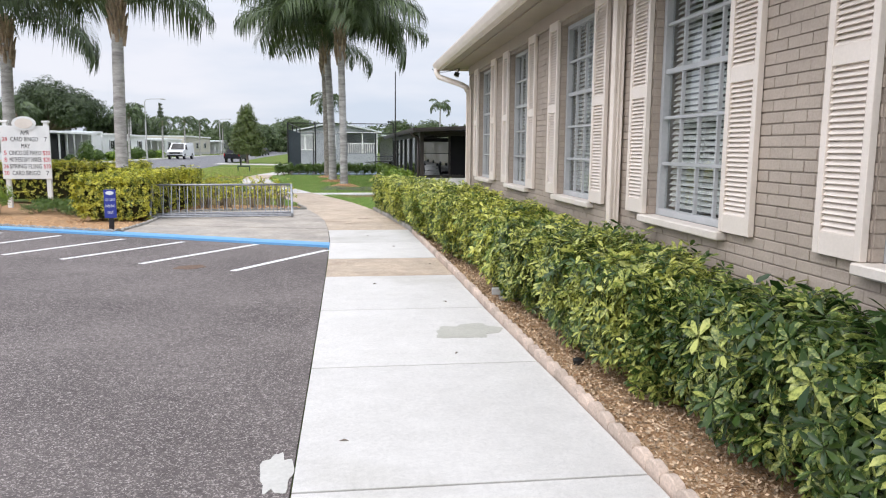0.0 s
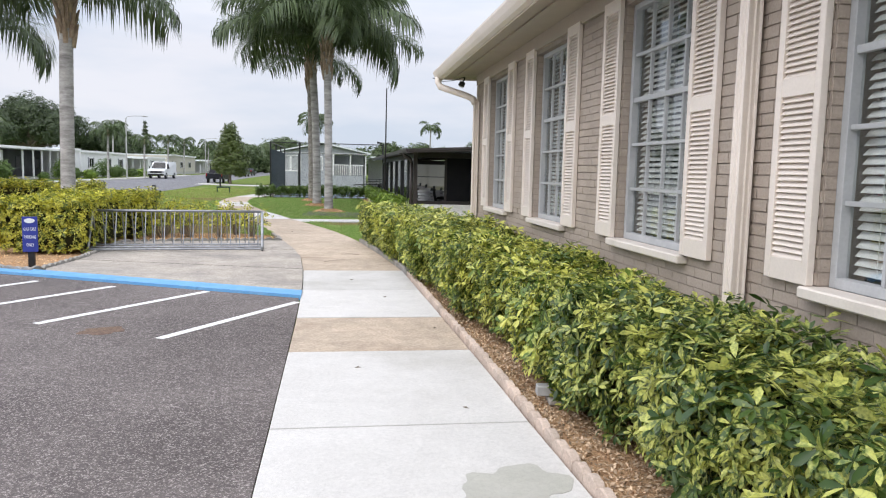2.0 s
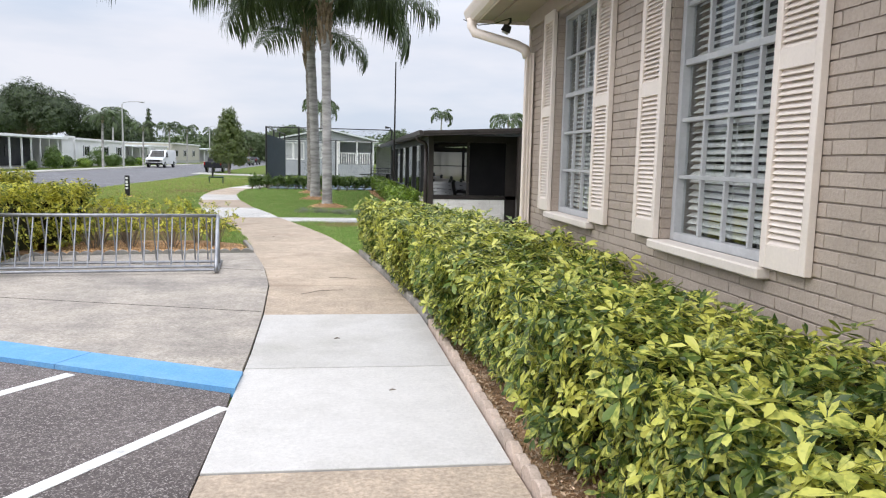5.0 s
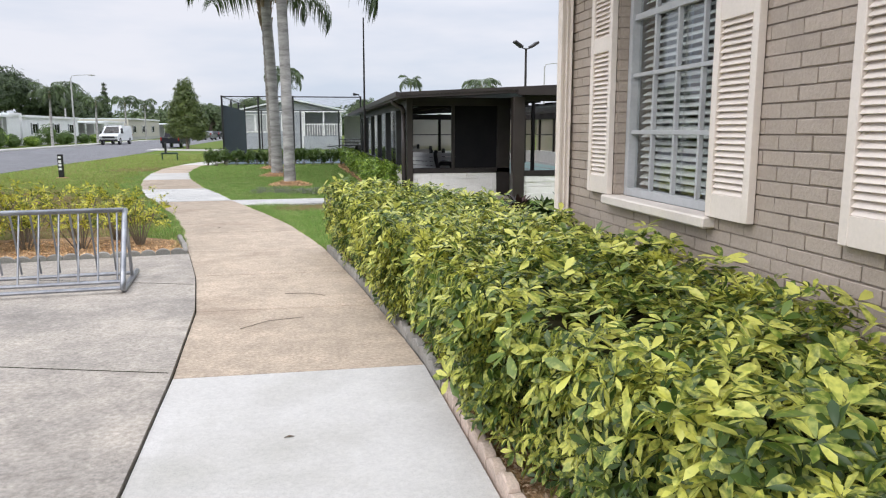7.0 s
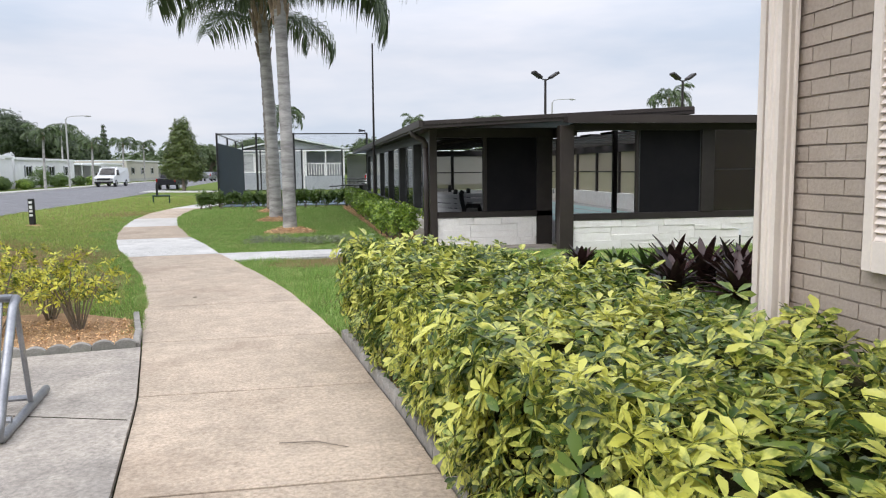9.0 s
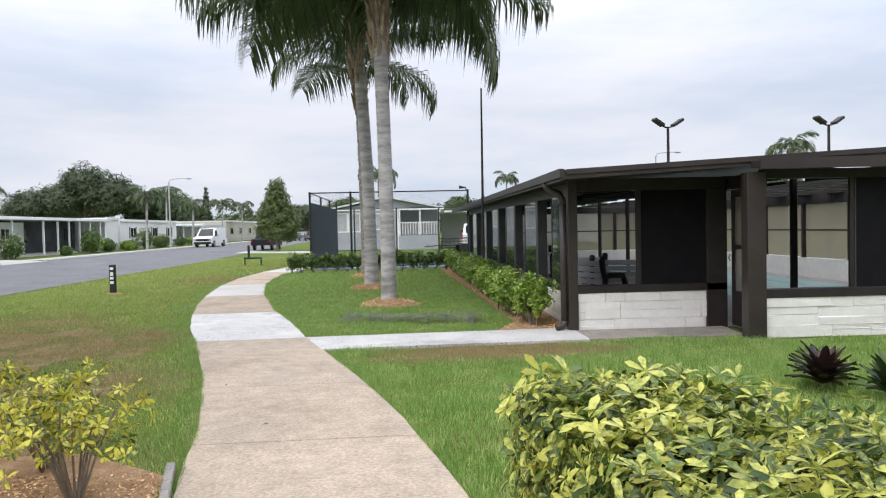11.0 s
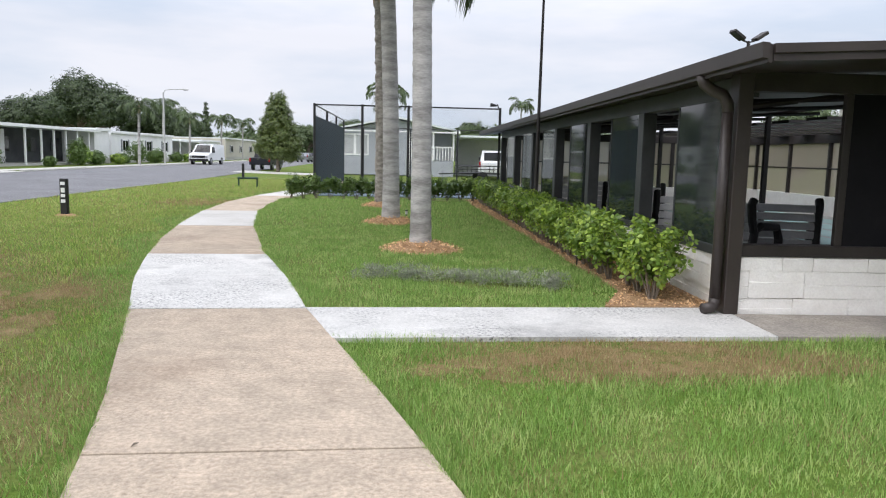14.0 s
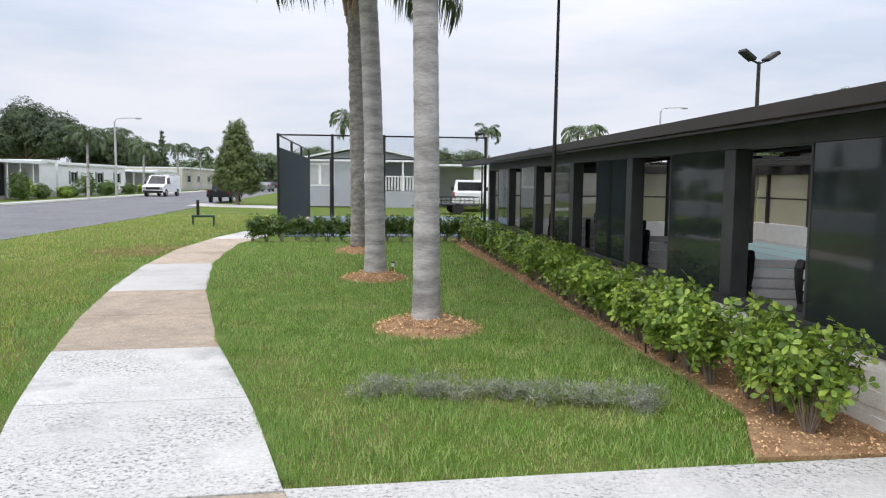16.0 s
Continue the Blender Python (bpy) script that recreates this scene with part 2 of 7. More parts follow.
M_soffit = mat("soffit_paint", (0.40, 0.345, 0.28), (0.36, 0.31, 0.25), 0.6, 2, 40, 0.05, 0.1)
M_sash = mat("window_sash_paint", (0.48, 0.49, 0.50), (0.41, 0.42, 0.43), 0.5, 4, 50, 0.06, 0.15)
M_slat = mat("blind_slat", (0.80, 0.80, 0.78), (0.74, 0.74, 0.73), 0.45, 2, 30, 0.03, 0.0)
M_room = mat("room_shade_dark", (0.10, 0.095, 0.09), (0.07, 0.065, 0.06), 0.9, 1, 10, 0.1, 0.0)
M_glass = glass_mat("window_glass", (0.93, 0.95, 0.945))
M_shingle = mat("roof_shingle", (0.16, 0.15, 0.14), (0.11, 0.10, 0.10), 0.95, 4, 60, 0.2, 0.6)
M_bronze = mat("dark_brown_paint", (0.022, 0.018, 0.017), (0.034, 0.028, 0.026), 0.5, 3, 40, 0.1, 0.2)
M_fascia = mat("brown_fascia_metal", (0.031, 0.024, 0.022), (0.046, 0.036, 0.032), 0.45, 1.5, 30, 0.08, 0.1, spec=0.5)
M_charcoal = mat("charcoal_frame", (0.040, 0.043, 0.044), (0.056, 0.060, 0.060), 0.45, 3, 40, 0.08, 0.1)
M_panel = mat("tinted_vinyl_panel", (0.020, 0.027, 0.027), (0.028, 0.036, 0.035), 0.05, 0.8, 3, 0.1, 0.05, 0.004, spec=0.45)
M_dark_screen = mat("dark_screen_black", (0.008, 0.008, 0.010), (0.013, 0.012, 0.014), 0.6, 2, 20, 0.1, 0.0, spec=0.12)
M_stone = mat("whitewashed_stone", (0.89, 0.875, 0.84), (0.83, 0.81, 0.77), 0.85, 6, 45, 0.06, 0.9, 0.010, per_object=0.035, spec=0.25)
M_stone_joint = mat("whitewashed_joint", (0.86, 0.84, 0.80), (0.78, 0.75, 0.71), 0.9, 5, 50, 0.12, 0.5)
M_screen = screen_mat("tan_screen", (0.46, 0.40, 0.34), 0.34, 0.7)
M_vinyl = glass_mat("smoky_vinyl", (0.20, 0.175, 0.155), 0.12, 0.10)
M_windscreen = screen_mat("dark_windscreen", (0.022, 0.040, 0.045), 0.12, 0.1)
M_court = mat("court_paint", (0.17, 0.22, 0.27), (0.14, 0.185, 0.23), 0.8, 1.5, 30, 0.06, 0.1)
M_turq = mat("turquoise_court", (0.33, 0.50, 0.48), (0.28, 0.45, 0.43), 0.5, 1.5, 30, 0.05, 0.05)
M_floor_in = mat("porch_floor", (0.46, 0.45, 0.43), (0.38, 0.37, 0.36), 0.7, 1.5, 30, 0.08, 0.1)
M_galv = mat("galvanised_steel", (0.36, 0.37, 0.39), (0.24, 0.25, 0.27), 0.42, 6, 60, 0.12, 0.15, metal=0.75)
M_black = mat("black_metal", (0.014, 0.014, 0.015), (0.022, 0.022, 0.022), 0.45, 4, 40, 0.1, 0.1)
M_green_metal = mat("green_metal", (0.018, 0.05, 0.032), (0.028, 0.06, 0.04), 0.5, 4, 40, 0.1, 0.1)
M_signwhite = mat("sign_white", (0.80, 0.80, 0.80), (0.72, 0.73, 0.73), 0.5, 3, 30, 0.03, 0.05)
M_signblue = mat("sign_blue", (0.030, 0.042, 0.24), (0.035, 0.05, 0.28), 0.4, 3, 30, 0.05, 0.05)
M_red = mat("sign_red", (0.62, 0.04, 0.06), (0.5, 0.04, 0.05), 0.5, 3, 30, 0.05, 0.0)
M_trunk = mat("palm_trunk", (0.50, 0.485, 0.47), (0.25, 0.24, 0.23), 0.9, 1.7, 16, 0.22, 0.8, 0.01, stretch=(1.0, 1.0, 4.4), spec=0.15, edges=(0.38, 0.66))
M_trunk_rough = mat("rough_palm_trunk", (0.40, 0.37, 0.34), (0.20, 0.18, 0.16), 0.95, 6, 30, 0.25, 0.9, 0.02, stretch=(1, 1, 2.0), spec=0.1)
M_boot = mat("palm_boots", (0.42, 0.33, 0.24), (0.24, 0.18, 0.13), 0.9, 5, 26, 0.2, 0.6, 0.01, per_object=0.15, spec=0.15)
M_frond = leaf_mat("palm_frond", (0.055, 0.085, 0.035), (0.13, 0.18, 0.07), translucent=0.25, rough=0.42)
M_scheff = leaf_mat("variegated_leaf", (0.030, 0.070, 0.016), (0.135, 0.205, 0.045), (0.60, 0.62, 0.16), 0.14, 0.28, 0.28, 3.0, 60)
M_scheff_d = leaf_mat("dark_variegated_leaf", (0.022, 0.055, 0.013), (0.105, 0.165, 0.036), (0.52, 0.56, 0.15), -0.05, 0.26, 0.26, 2.0, 60)
M_scheff_y = leaf_mat("yellower_variegated_leaf", (0.036, 0.076, 0.016), (0.15, 0.22, 0.042), (0.66, 0.66, 0.14), 0.15, 0.30, 0.30, 3.0, 55)
M_shoot = leaf_mat("young_variegated_leaf", (0.10, 0.17, 0.03), (0.26, 0.34, 0.06), (0.70, 0.70, 0.17), 0.26, 0.32, 0.28, 3.0, 40)
M_scheff_far = leaf_mat("yellow_variegated_leaf", (0.06, 0.10, 0.015), (0.20, 0.26, 0.035), (0.66, 0.62, 0.08), 0.34, 0.28, 0.4, 5.0, 42)
# near-black: paints in the shade inside hedges; also the dirt in joints
M_core = mat("hedge_shade_and_joint_dirt", (0.020, 0.024, 0.010), (0.038, 0.034, 0.017), 0.95, 8, 50, 0.3, 0.9, 0.02, spec=0.05)
M_hib = leaf_mat("fresh_green_leaf", (0.10, 0.18, 0.028), (0.26, 0.40, 0.068), (0.42, 0.55, 0.09), 0.05, 0.3, 0.4, 3.0, 20)
M_hedge_far = leaf_mat("dark_green_leaf", (0.06, 0.11, 0.025), (0.14, 0.22, 0.045), None, 0, 0.25, 0.45)
M_grass_y = leaf_mat("yellowing_grass_blade", (0.19, 0.29, 0.050), (0.42, 0.54, 0.13), (0.55, 0.58, 0.20), 0.05, 0.3, 0.5, 0.9, 3)
M_grass = leaf_mat("grass_blade", (0.145, 0.265, 0.048), (0.35, 0.54, 0.14), (0.50, 0.60, 0.22), 0.02, 0.3, 0.5, 2.4, 8)
M_dry = leaf_mat("dry_grass_blade", (0.28, 0.20, 0.095), (0.46, 0.34, 0.19), None, 0, 0.2, 0.7)
M_lirio = leaf_mat("grey_green_blade", (0.17, 0.195, 0.125), (0.40, 0.42, 0.33), None, 0, 0.2, 0.6)
M_brom = leaf_mat("dark_red_leaf", (0.018, 0.015, 0.012), (0.058, 0.024, 0.022), None, 0, 0.15, 0.35)
M_brom_green = leaf_mat("green_strap_leaf", (0.03, 0.06, 0.015), (0.08, 0.12, 0.03), None, 0, 0.15, 0.35)
M_oak = leaf_mat("oak_leaf", (0.026, 0.047, 0.017), (0.068, 0.100, 0.033), None, 0, 0.2, 0.5)
M_wood_far = leaf_mat("far_leaf", (0.05, 0.085, 0.03), (0.13, 0.175, 0.07), None, 0, 0.2, 0.5)
M_magnolia = leaf_mat("glossy_tree_leaf", (0.05, 0.085, 0.02), (0.15, 0.19, 0.045), None, 0, 0.2, 0.35)
M_bark = mat("bark", (0.27, 0.225, 0.18), (0.16, 0.13, 0.10), 0.95, 6, 40, 0.2, 0.7, 0.01)
M_siding_w = mat("white_siding", (0.88, 0.88, 0.87), (0.80, 0.80, 0.80), 0.55, 1, 20, 0.04, 0.1)
M_siding_g = mat("grey_siding", (0.40, 0.42, 0.45), (0.36, 0.38, 0.41), 0.55, 1, 20, 0.04, 0.1, per_object=0.03)
M_siding_t = mat("tan_siding", (0.55, 0.52, 0.44), (0.50, 0.47, 0.40), 0.55, 1, 20, 0.04, 0.1)
M_roof_w = mat("white_metal_roof", (0.74, 0.78, 0.78), (0.62, 0.67, 0.66), 0.5, 1, 20, 0.05, 0.1)
M_dark_open = mat("shaded_porch_wall", (0.55, 0.55, 0.55), (0.45, 0.45, 0.455), 0.8, 1, 20, 0.05, 0.0)
# near-black wall colour that holds the shade of deep open porches
M_shadow_room = mat("porch_shade_dark", (0.10, 0.105, 0.11), (0.06, 0.062, 0.065), 0.8, 0.6, 8, 0.15, 0.0)
M_car_white = mat("white_car_paint", (0.78, 0.79, 0.80), (0.74, 0.75, 0.76), 0.25, 1, 20, 0.02, 0.0, spec=0.6)
M_car_black = mat("black_car_paint", (0.012, 0.013, 0.018), (0.018, 0.019, 0.024), 0.4, 1, 20, 0.02, 0.0, spec=0.25)
M_car_grey = mat("grey_car_paint", (0.18, 0.19, 0.20), (0.15, 0.16, 0.17), 0.3, 1, 20, 0.02, 0.0, spec=0.6)
M_carglass = mat("car_glass", (0.012, 0.014, 0.016), (0.02, 0.022, 0.025), 0.06, 1, 10, 0.02, 0.0, spec=0.8)
M_rubber = mat("tyre_rubber", (0.018, 0.018, 0.018), (0.028, 0.028, 0.028), 0.85, 5, 40, 0.1, 0.2)
M_rim = mat("wheel_rim", (0.40, 0.41, 0.42), (0.3, 0.31, 0.32), 0.35, 4, 30, 0.05, 0.0, metal=0.8)
M_lamp_red = mat("tail_light_red", (0.35, 0.015, 0.015), (0.3, 0.01, 0.01), 0.25, 3, 20, 0.03, 0.0)
M_pale_kerb = mat("pale_kerb", (0.50, 0.49, 0.46), (0.42, 0.41, 0.38), 0.85, 2, 40, 0.1, 0.3)
M_rust = asphalt_mat("rust_stained_asphalt", (0.13, 0.085, 0.06), (0.16, 0.11, 0.08), (0.28, 0.2, 0.15))
M_pole_grey = mat("pale_grey_pole", (0.45, 0.45, 0.44), (0.38, 0.38, 0.37), 0.6, 3, 30, 0.06, 0.1)
M_bench = mat("grey_bench_slat", (0.55, 0.55, 0.55), (0.46, 0.46, 0.46), 0.6, 3, 40, 0.08, 0.1, per_object=0.06)
M_curtain = mat("pale_curtain", (0.50, 0.52, 0.53), (0.42, 0.44, 0.46), 0.85, 3, 30, 0.05, 0.0)

# ---- building helpers ----
rng = np.random.default_rng(7)


def mesh_of(name, verts, faces, material, smooth=False):
    me = bpy.data.meshes.new(name)
    me.from_pydata([tuple(map(float, v)) for v in verts], [], [tuple(map(int, f)) for f in faces])
    me.materials.append(material)
    if smooth:
        me.polygons.foreach_set("use_smooth", [True] * len(me.polygons))
    me.update()
    return me


def fast_mesh(name, verts, tris, material):
    """A mesh of many triangles from arrays."""
    me = bpy.data.meshes.new(name)
    v, f = np.asarray(verts, dtype=np.float32), np.asarray(tris, dtype=np.int32)
    me.vertices.add(len(v))
    me.vertices.foreach_set("co", v.ravel())
    me.loops.add(f.size)
    me.loops.foreach_set("vertex_index", f.ravel())
    me.polygons.add(len(f))
    me.polygons.foreach_set("loop_start", np.arange(0, f.size, 3, dtype=np.int32))
    me.polygons.foreach_set("loop_total", np.full(len(f), 3, dtype=np.int32))
    me.materials.append(material)
    me.update(calc_edges=True)
    me.validate()
    return me


def thing(name, label, category, at=(0, 0, 0), group="", kind="", turn=0.0):
    ob = new(name)
    ob.empty_display_size = 0.1
    ob.matrix_basis = pose(*at, 0, 0, turn)
    return tagged(ob, label, category, group, kind)


def link(name, me, parent, label="", m=None):
    ob = new(name, me)
    if parent is not None:
        ob.parent = parent
    if m is not None:
        ob.matrix_basis = m
    return tagged(ob, label) if label else ob


def part(name, bm, material, parent, label="", smooth=False, m=None):
    """Links a bmesh as one mesh object under a thing or under a part."""
    me = bpy.data.meshes.new(name)
    bmesh.ops.recalc_face_normals(bm, faces=bm.faces)
    bm.to_mesh(me)
    bm.free()
    me.materials.append(material)
    if smooth:
        me.polygons.foreach_set("use_smooth", [True] * len(me.polygons))
    return link(name, me, parent, label, m)


def setting(name, bm, material, label, category="", smooth=False):
    ob = part(name, bm, material, None, "", smooth)
    return tagged(ob, label, category, kind="structure")


def box(x0, x1, y0, y1, z0, z1, bevel=0.0, bm=None):
    own = bmesh.new()
    bmesh.ops.create_cube(own, size=1)
    for v in own.verts:
        v.co = Vector(((x0 + x1) / 2 + v.co.x * (x1 - x0), (y0 + y1) / 2 + v.co.y * (y1 - y0), (z0 + z1) / 2 + v.co.z * (z1 - z0)))
    if bevel:
        bmesh.ops.bevel(own, geom=list(own.edges), offset=bevel, segments=1, affect="EDGES", profile=0.5)
    if bm is None:
        return own
    me = bpy.data.meshes.new("tmp")
    own.to_mesh(me)
    own.free()
    bm.from_mesh(me)
    bpy.data.meshes.remove(me)
    return bm


def prism(points, z0, z1, bm=None, bevel=0.0):
    """An upright slab with the outline of the given plan points."""
    bm = bm or bmesh.new()
    lo = [bm.verts.new((x, y, z0)) for x, y in points]
    hi = [bm.verts.new((x, y, z1)) for x, y in points]
    n = len(points)
    top = bm.faces.new(hi)
    bm.faces.new(lo[::-1])
    for i in range(n):
        bm.faces.new((lo[i], lo[(i + 1) % n], hi[(i + 1) % n], hi[i]))
    if bevel:
        bmesh.ops.bevel(bm, geom=list(top.edges), offset=bevel, segments=2, affect="EDGES", profile=0.5)
    return bm


def extrude_profile(profile, axis, a, b, bm=None):
    """A closed 2D profile drawn out along x or y. For y the profile is (x, z); for x it is (y, z)."""
    bm = bm or bmesh.new()
    put = (lambda p, s: (p[0], s, p[1])) if axis == "y" else (lambda p, s: (s, p[0], p[1]))
    one, two = [bm.verts.new(put(p, a)) for p in profile], [bm.verts.new(put(p, b)) for p in profile]
    n = len(profile)
    bm.faces.new(one)
    bm.faces.new(two[::-1])
    for i in range(n):
        bm.faces.new((one[i], one[(i + 1) % n], two[(i + 1) % n], two[i]))
    return bm


def tube(points, radii, seg=8, bm=None):
    """A round bar along a line of points."""
    bm = bm or bmesh.new()
    pts = [Vector(p) for p in points]
    if not hasattr(radii, "__len__"):
        radii = [radii] * len(pts)
    rings, up = [], None
    for i, p in enumerate(pts):
        d = (pts[min(i + 1, len(pts) - 1)] - pts[max(i - 1, 0)]).normalized()
        ref = Vector((0, 0, 1)) if abs(d.z) < 0.9 else Vector((0, 1, 0))
        u = d.cross(ref).normalized() if up is None else (up - d * up.dot(d)).normalized()
        up = u
        w = d.cross(u)
        rings.append([bm.verts.new(p + radii[i] * (math.cos(k * 2 * math.pi / seg) * u + math.sin(k * 2 * math.pi / seg) * w)) for k in range(seg)])
    for r, s in zip(rings, rings[1:]):
        for k in range(seg):
            bm.faces.new((r[k], r[(k + 1) % seg], s[(k + 1) % seg], s[k]))
    bm.faces.new(rings[0][::-1])
    bm.faces.new(rings[-1])
    return bm


def letters(text, size, m, material, parent, name="lettering", depth=0.002, width=None):
    """Raised letters in the built-in font, turned into a mesh."""
    cu = bpy.data.curves.new(name, "FONT")
    cu.body, cu.size, cu.extrude, cu.align_x, cu.align_y, cu.resolution_u = text, size, depth, "CENTER", "CENTER", 2
    tmp = new("tmp_text", cu)
    dg = bpy.context.evaluated_depsgraph_get()
    me = bpy.data.meshes.new_from_object(tmp.evaluated_get(dg))
    bpy.data.objects.remove(tmp)
    if width:
        xs = [v.co.x for v in me.vertices]
        k = width / max(0.001, max(xs) - min(xs))
        for v in me.vertices:
            v.co.x *= k
    me.materials.clear()
    me.materials.append(material)
    return link(name, me, parent, "", m)


LEAF = np.array([(0.0, 0, 0), (0.35, 0.36, -0.02), (0.35, -0.36, -0.02), (0.72, 0.5, -0.10), (0.72, -0.5, -0.10), (1.0, 0, -0.24), (0.35, 0, -0.05), (0.72, 0, -0.15)])
LEAF_T = np.array([(0, 6, 1), (0, 2, 6), (1, 6, 3), (6, 7, 3), (6, 2, 4), (6, 4, 7), (3, 7, 5), (7, 4, 5)])
LEAF4 = np.array([(0.0, 0, 0), (0.5, 0.5, -0.04), (1.0, 0, -0.2), (0.5, -0.5, -0.04)])
LEAF4_T = np.array([(0, 2, 1), (0, 3, 2)])


def unit(a):
    return a / np.maximum(np.linalg.norm(a, axis=-1, keepdims=True), 1e-9)


def whorls(points, axes, count, length, width, r, lift=0.15, fine=True, droop=1.0):
    """Leaves set like spokes around an axis at each point. Returns vertices and triangles."""
    n = len(points)
    axes = unit(axes)
    ref = np.where(np.abs(axes[:, 2:3]) < 0.9, np.array([[0, 0, 1.0]]), np.array([[1.0, 0, 0]]))
    e1 = unit(np.cross(axes, ref))
    e2 = np.cross(axes, e1)
    ang = (np.arange(count)[None, :] / count * 2 * np.pi + r.uniform(0, 6.28, (n, 1)) + r.normal(0, 0.22, (n, count)))[..., None]
    tilt = lift + r.normal(0, 0.22, (n, count, 1))
    u = unit(np.cos(ang) * e1[:, None] + np.sin(ang) * e2[:, None] + tilt * axes[:, None])
    w = unit(np.cross(axes[:, None] + r.normal(0, 0.25, (n, count, 3)), u))
    k = np.cross(u, w)
    size = (r.uniform(0.7, 1.15, (n, 1, 1)) * r.uniform(0.75, 1.1, (n, count, 1)))
    tpl, tri = (LEAF, LEAF_T) if fine else (LEAF4, LEAF4_T)
    ln, wd = length * size, width * size
    v = (points[:, None, None, :] + u[:, :, None, :] * (tpl[None, None, :, 0:1] * ln[:, :, None] + 0.10 * ln[:, :, None])
         + w[:, :, None, :] * tpl[None, None, :, 1:2] * wd[:, :, None] + k[:, :, None, :] * tpl[None, None, :, 2:3] * ln[:, :, None] * droop)
    nl = n * count
    t = (tri[None] + (np.arange(nl) * len(tpl))[:, None, None]).reshape(-1, 3)
    return v.reshape(-1, 3), t


def join(sets):
    vs, ts, o = [], [], 0
    for v, t in sets:
        vs.append(v)
        ts.append(t + o)
        o += len(v)
    return np.concatenate(vs), np.concatenate(ts)


def smooth_line(keys):
    a = np.array(keys, dtype=float)
    return lambda s: float(np.interp(s, a[:, 0], a[:, 1]))

# ---- ground, paths, parking, road ----
setting("ground", prism([(-900, -500), (900, -500), (900, 1500), (-900, 1500)], -0.3, -0.04), M_soil, "wide flat ground under the lawns", "ground")

WALK_L = smooth_line([(-6, 0.30), (9.4, 0.30), (13, 0.29), (15.4, 0.26), (16.9, 0.2), (18.7, 0.08), (20.2, -0.14), (21.8, -0.46), (23.3, -0.78), (24.2, -0.92),
                      (26.4, -1.47), (28.9, -2.25), (30.7, -2.85), (32.5, -3.33), (34.5, -3.80), (37.0, -4.25), (40.0, -4.66), (43.5, -4.9), (47, -4.75), (51, -4.2), (56, -3.9), (62, -4.3)])
WALK_R = smooth_line([(-6, 2.12), (5.3, 2.11), (6.9, 2.07), (9.2, 2.0), (11.7, 1.95), (14.9, 1.86), (17, 1.80), (18.3, 1.67), (19.6, 1.53), (22, 1.22), (23.1, 1.0), (24.3, 0.74),
                      (25.7, 0.36), (27.9, -0.33), (29.0, -0.70), (30.6, -1.12), (32.9, -1.84), (36.7, -2.77), (40.5, -3.43), (44.4, -3.68), (47, -3.5), (51, -2.95), (56, -2.7), (62, -3.1)])

# the walk: separate slabs, some newly poured and pale, some old and tan
walk_ob = tagged(new("pavement"), "curving concrete footpath of pale and tan slabs", "footpath", kind="structure")
SLABS = [(-6, "w"), (-0.6, "w"), (1.5, "w"), (3.55, "w"), (5.6, "w"), (7.62, "w"), (9.6, "w"), (11.58, "t"), (13.12, "w"), (15.0, "w"), (16.95, "t"), (18.72, "t"), (20.35, "t"), (22.0, "t"),
         (23.8, "t"), (25.8, "t"), (29.05, "m"), (30.85, "m"), (32.65, "t"), (34.6, "t"), (36.65, "w"), (38.5, "w"), (40.3, "t"), (42.4, "t"), (44.6, "t"), (46.8, "w"), (49, "w"), (52, "t"), (56, "t"), (62, "")]
for (y0, kind), (y1, _) in zip(SLABS, SLABS[1:]):
    g = 0.009
    ys = np.linspace(y0 + g, y1 - g, 5)
    left = [(WALK_L(y), y) for y in ys]
    right = [(WALK_R(y), y + 0.12 * min(1, max(0, (y - 21) / 6))) for y in ys][::-1]
    part("slab", prism(left + right, -0.12, 0.0 if kind == "t" else 0.004, bevel=0.005), {"w": M_white_conc, "m": M_mildew_conc, "t": M_tan_conc}[kind], walk_ob)
part("joint_fill", prism([(WALK_L(y) + .012, y) for y in np.linspace(-6, 61.9, 60)] + [(WALK_R(y) - .012, y + (0.1 if y > 26 else 0)) for y in np.linspace(61.9, -6, 60)], -0.13, -0.014), M_core, walk_ob, "dirt in the joints")

side_path = setting("pavement_side", prism([(-0.72, 29.20), (-0.36, 28.06), (1.5, 28.16), (3.34, 28.24), (3.34, 29.10), (3.15, 29.40), (1.2, 29.30)], -0.12, 0.002, bevel=0.005), M_mildew_conc, "short pale concrete path to the screened hall", "footpath")
setting("pavement_porch", prism([(3.352, 28.25), (5.56, 28.25), (5.62, 29.12), (3.352, 29.12)], -0.12, 0.002, bevel=0.005), M_pad_conc, "grey concrete apron in front of the screened hall", "footpath")



def blot(name, x, y, rx, ry, z, material, label, category, seed):
    r = np.random.default_rng(seed)
    ph = r.uniform(0, 6.28, 3)
    pts = [(x + rx * math.cos(a) * k, y + ry * math.sin(a) * k) for a in np.linspace(0, 2 * math.pi, 40, endpoint=False) for k in (1 + 0.16 * math.sin(2 * a + ph[0]) + 0.12 * math.sin(5 * a + ph[1]) + 0.08 * math.sin(9 * a + ph[2]),)]
    return setting(name, prism(pts, z - 0.004, z), material, label, category)


blot("pavement_stain", 1.66, 8.62, 0.28, 0.27, 0.0065, M_damp, "damp grey-green stain on the pale slab", "stain", 3)
# parking lot with a kerb that runs at an angle
KX, KY = 0.28, 14.63
KD = Vector((-6.32, 3.05, 0)).normalized()
KN = Vector((-KD.y, KD.x, 0)) * -1


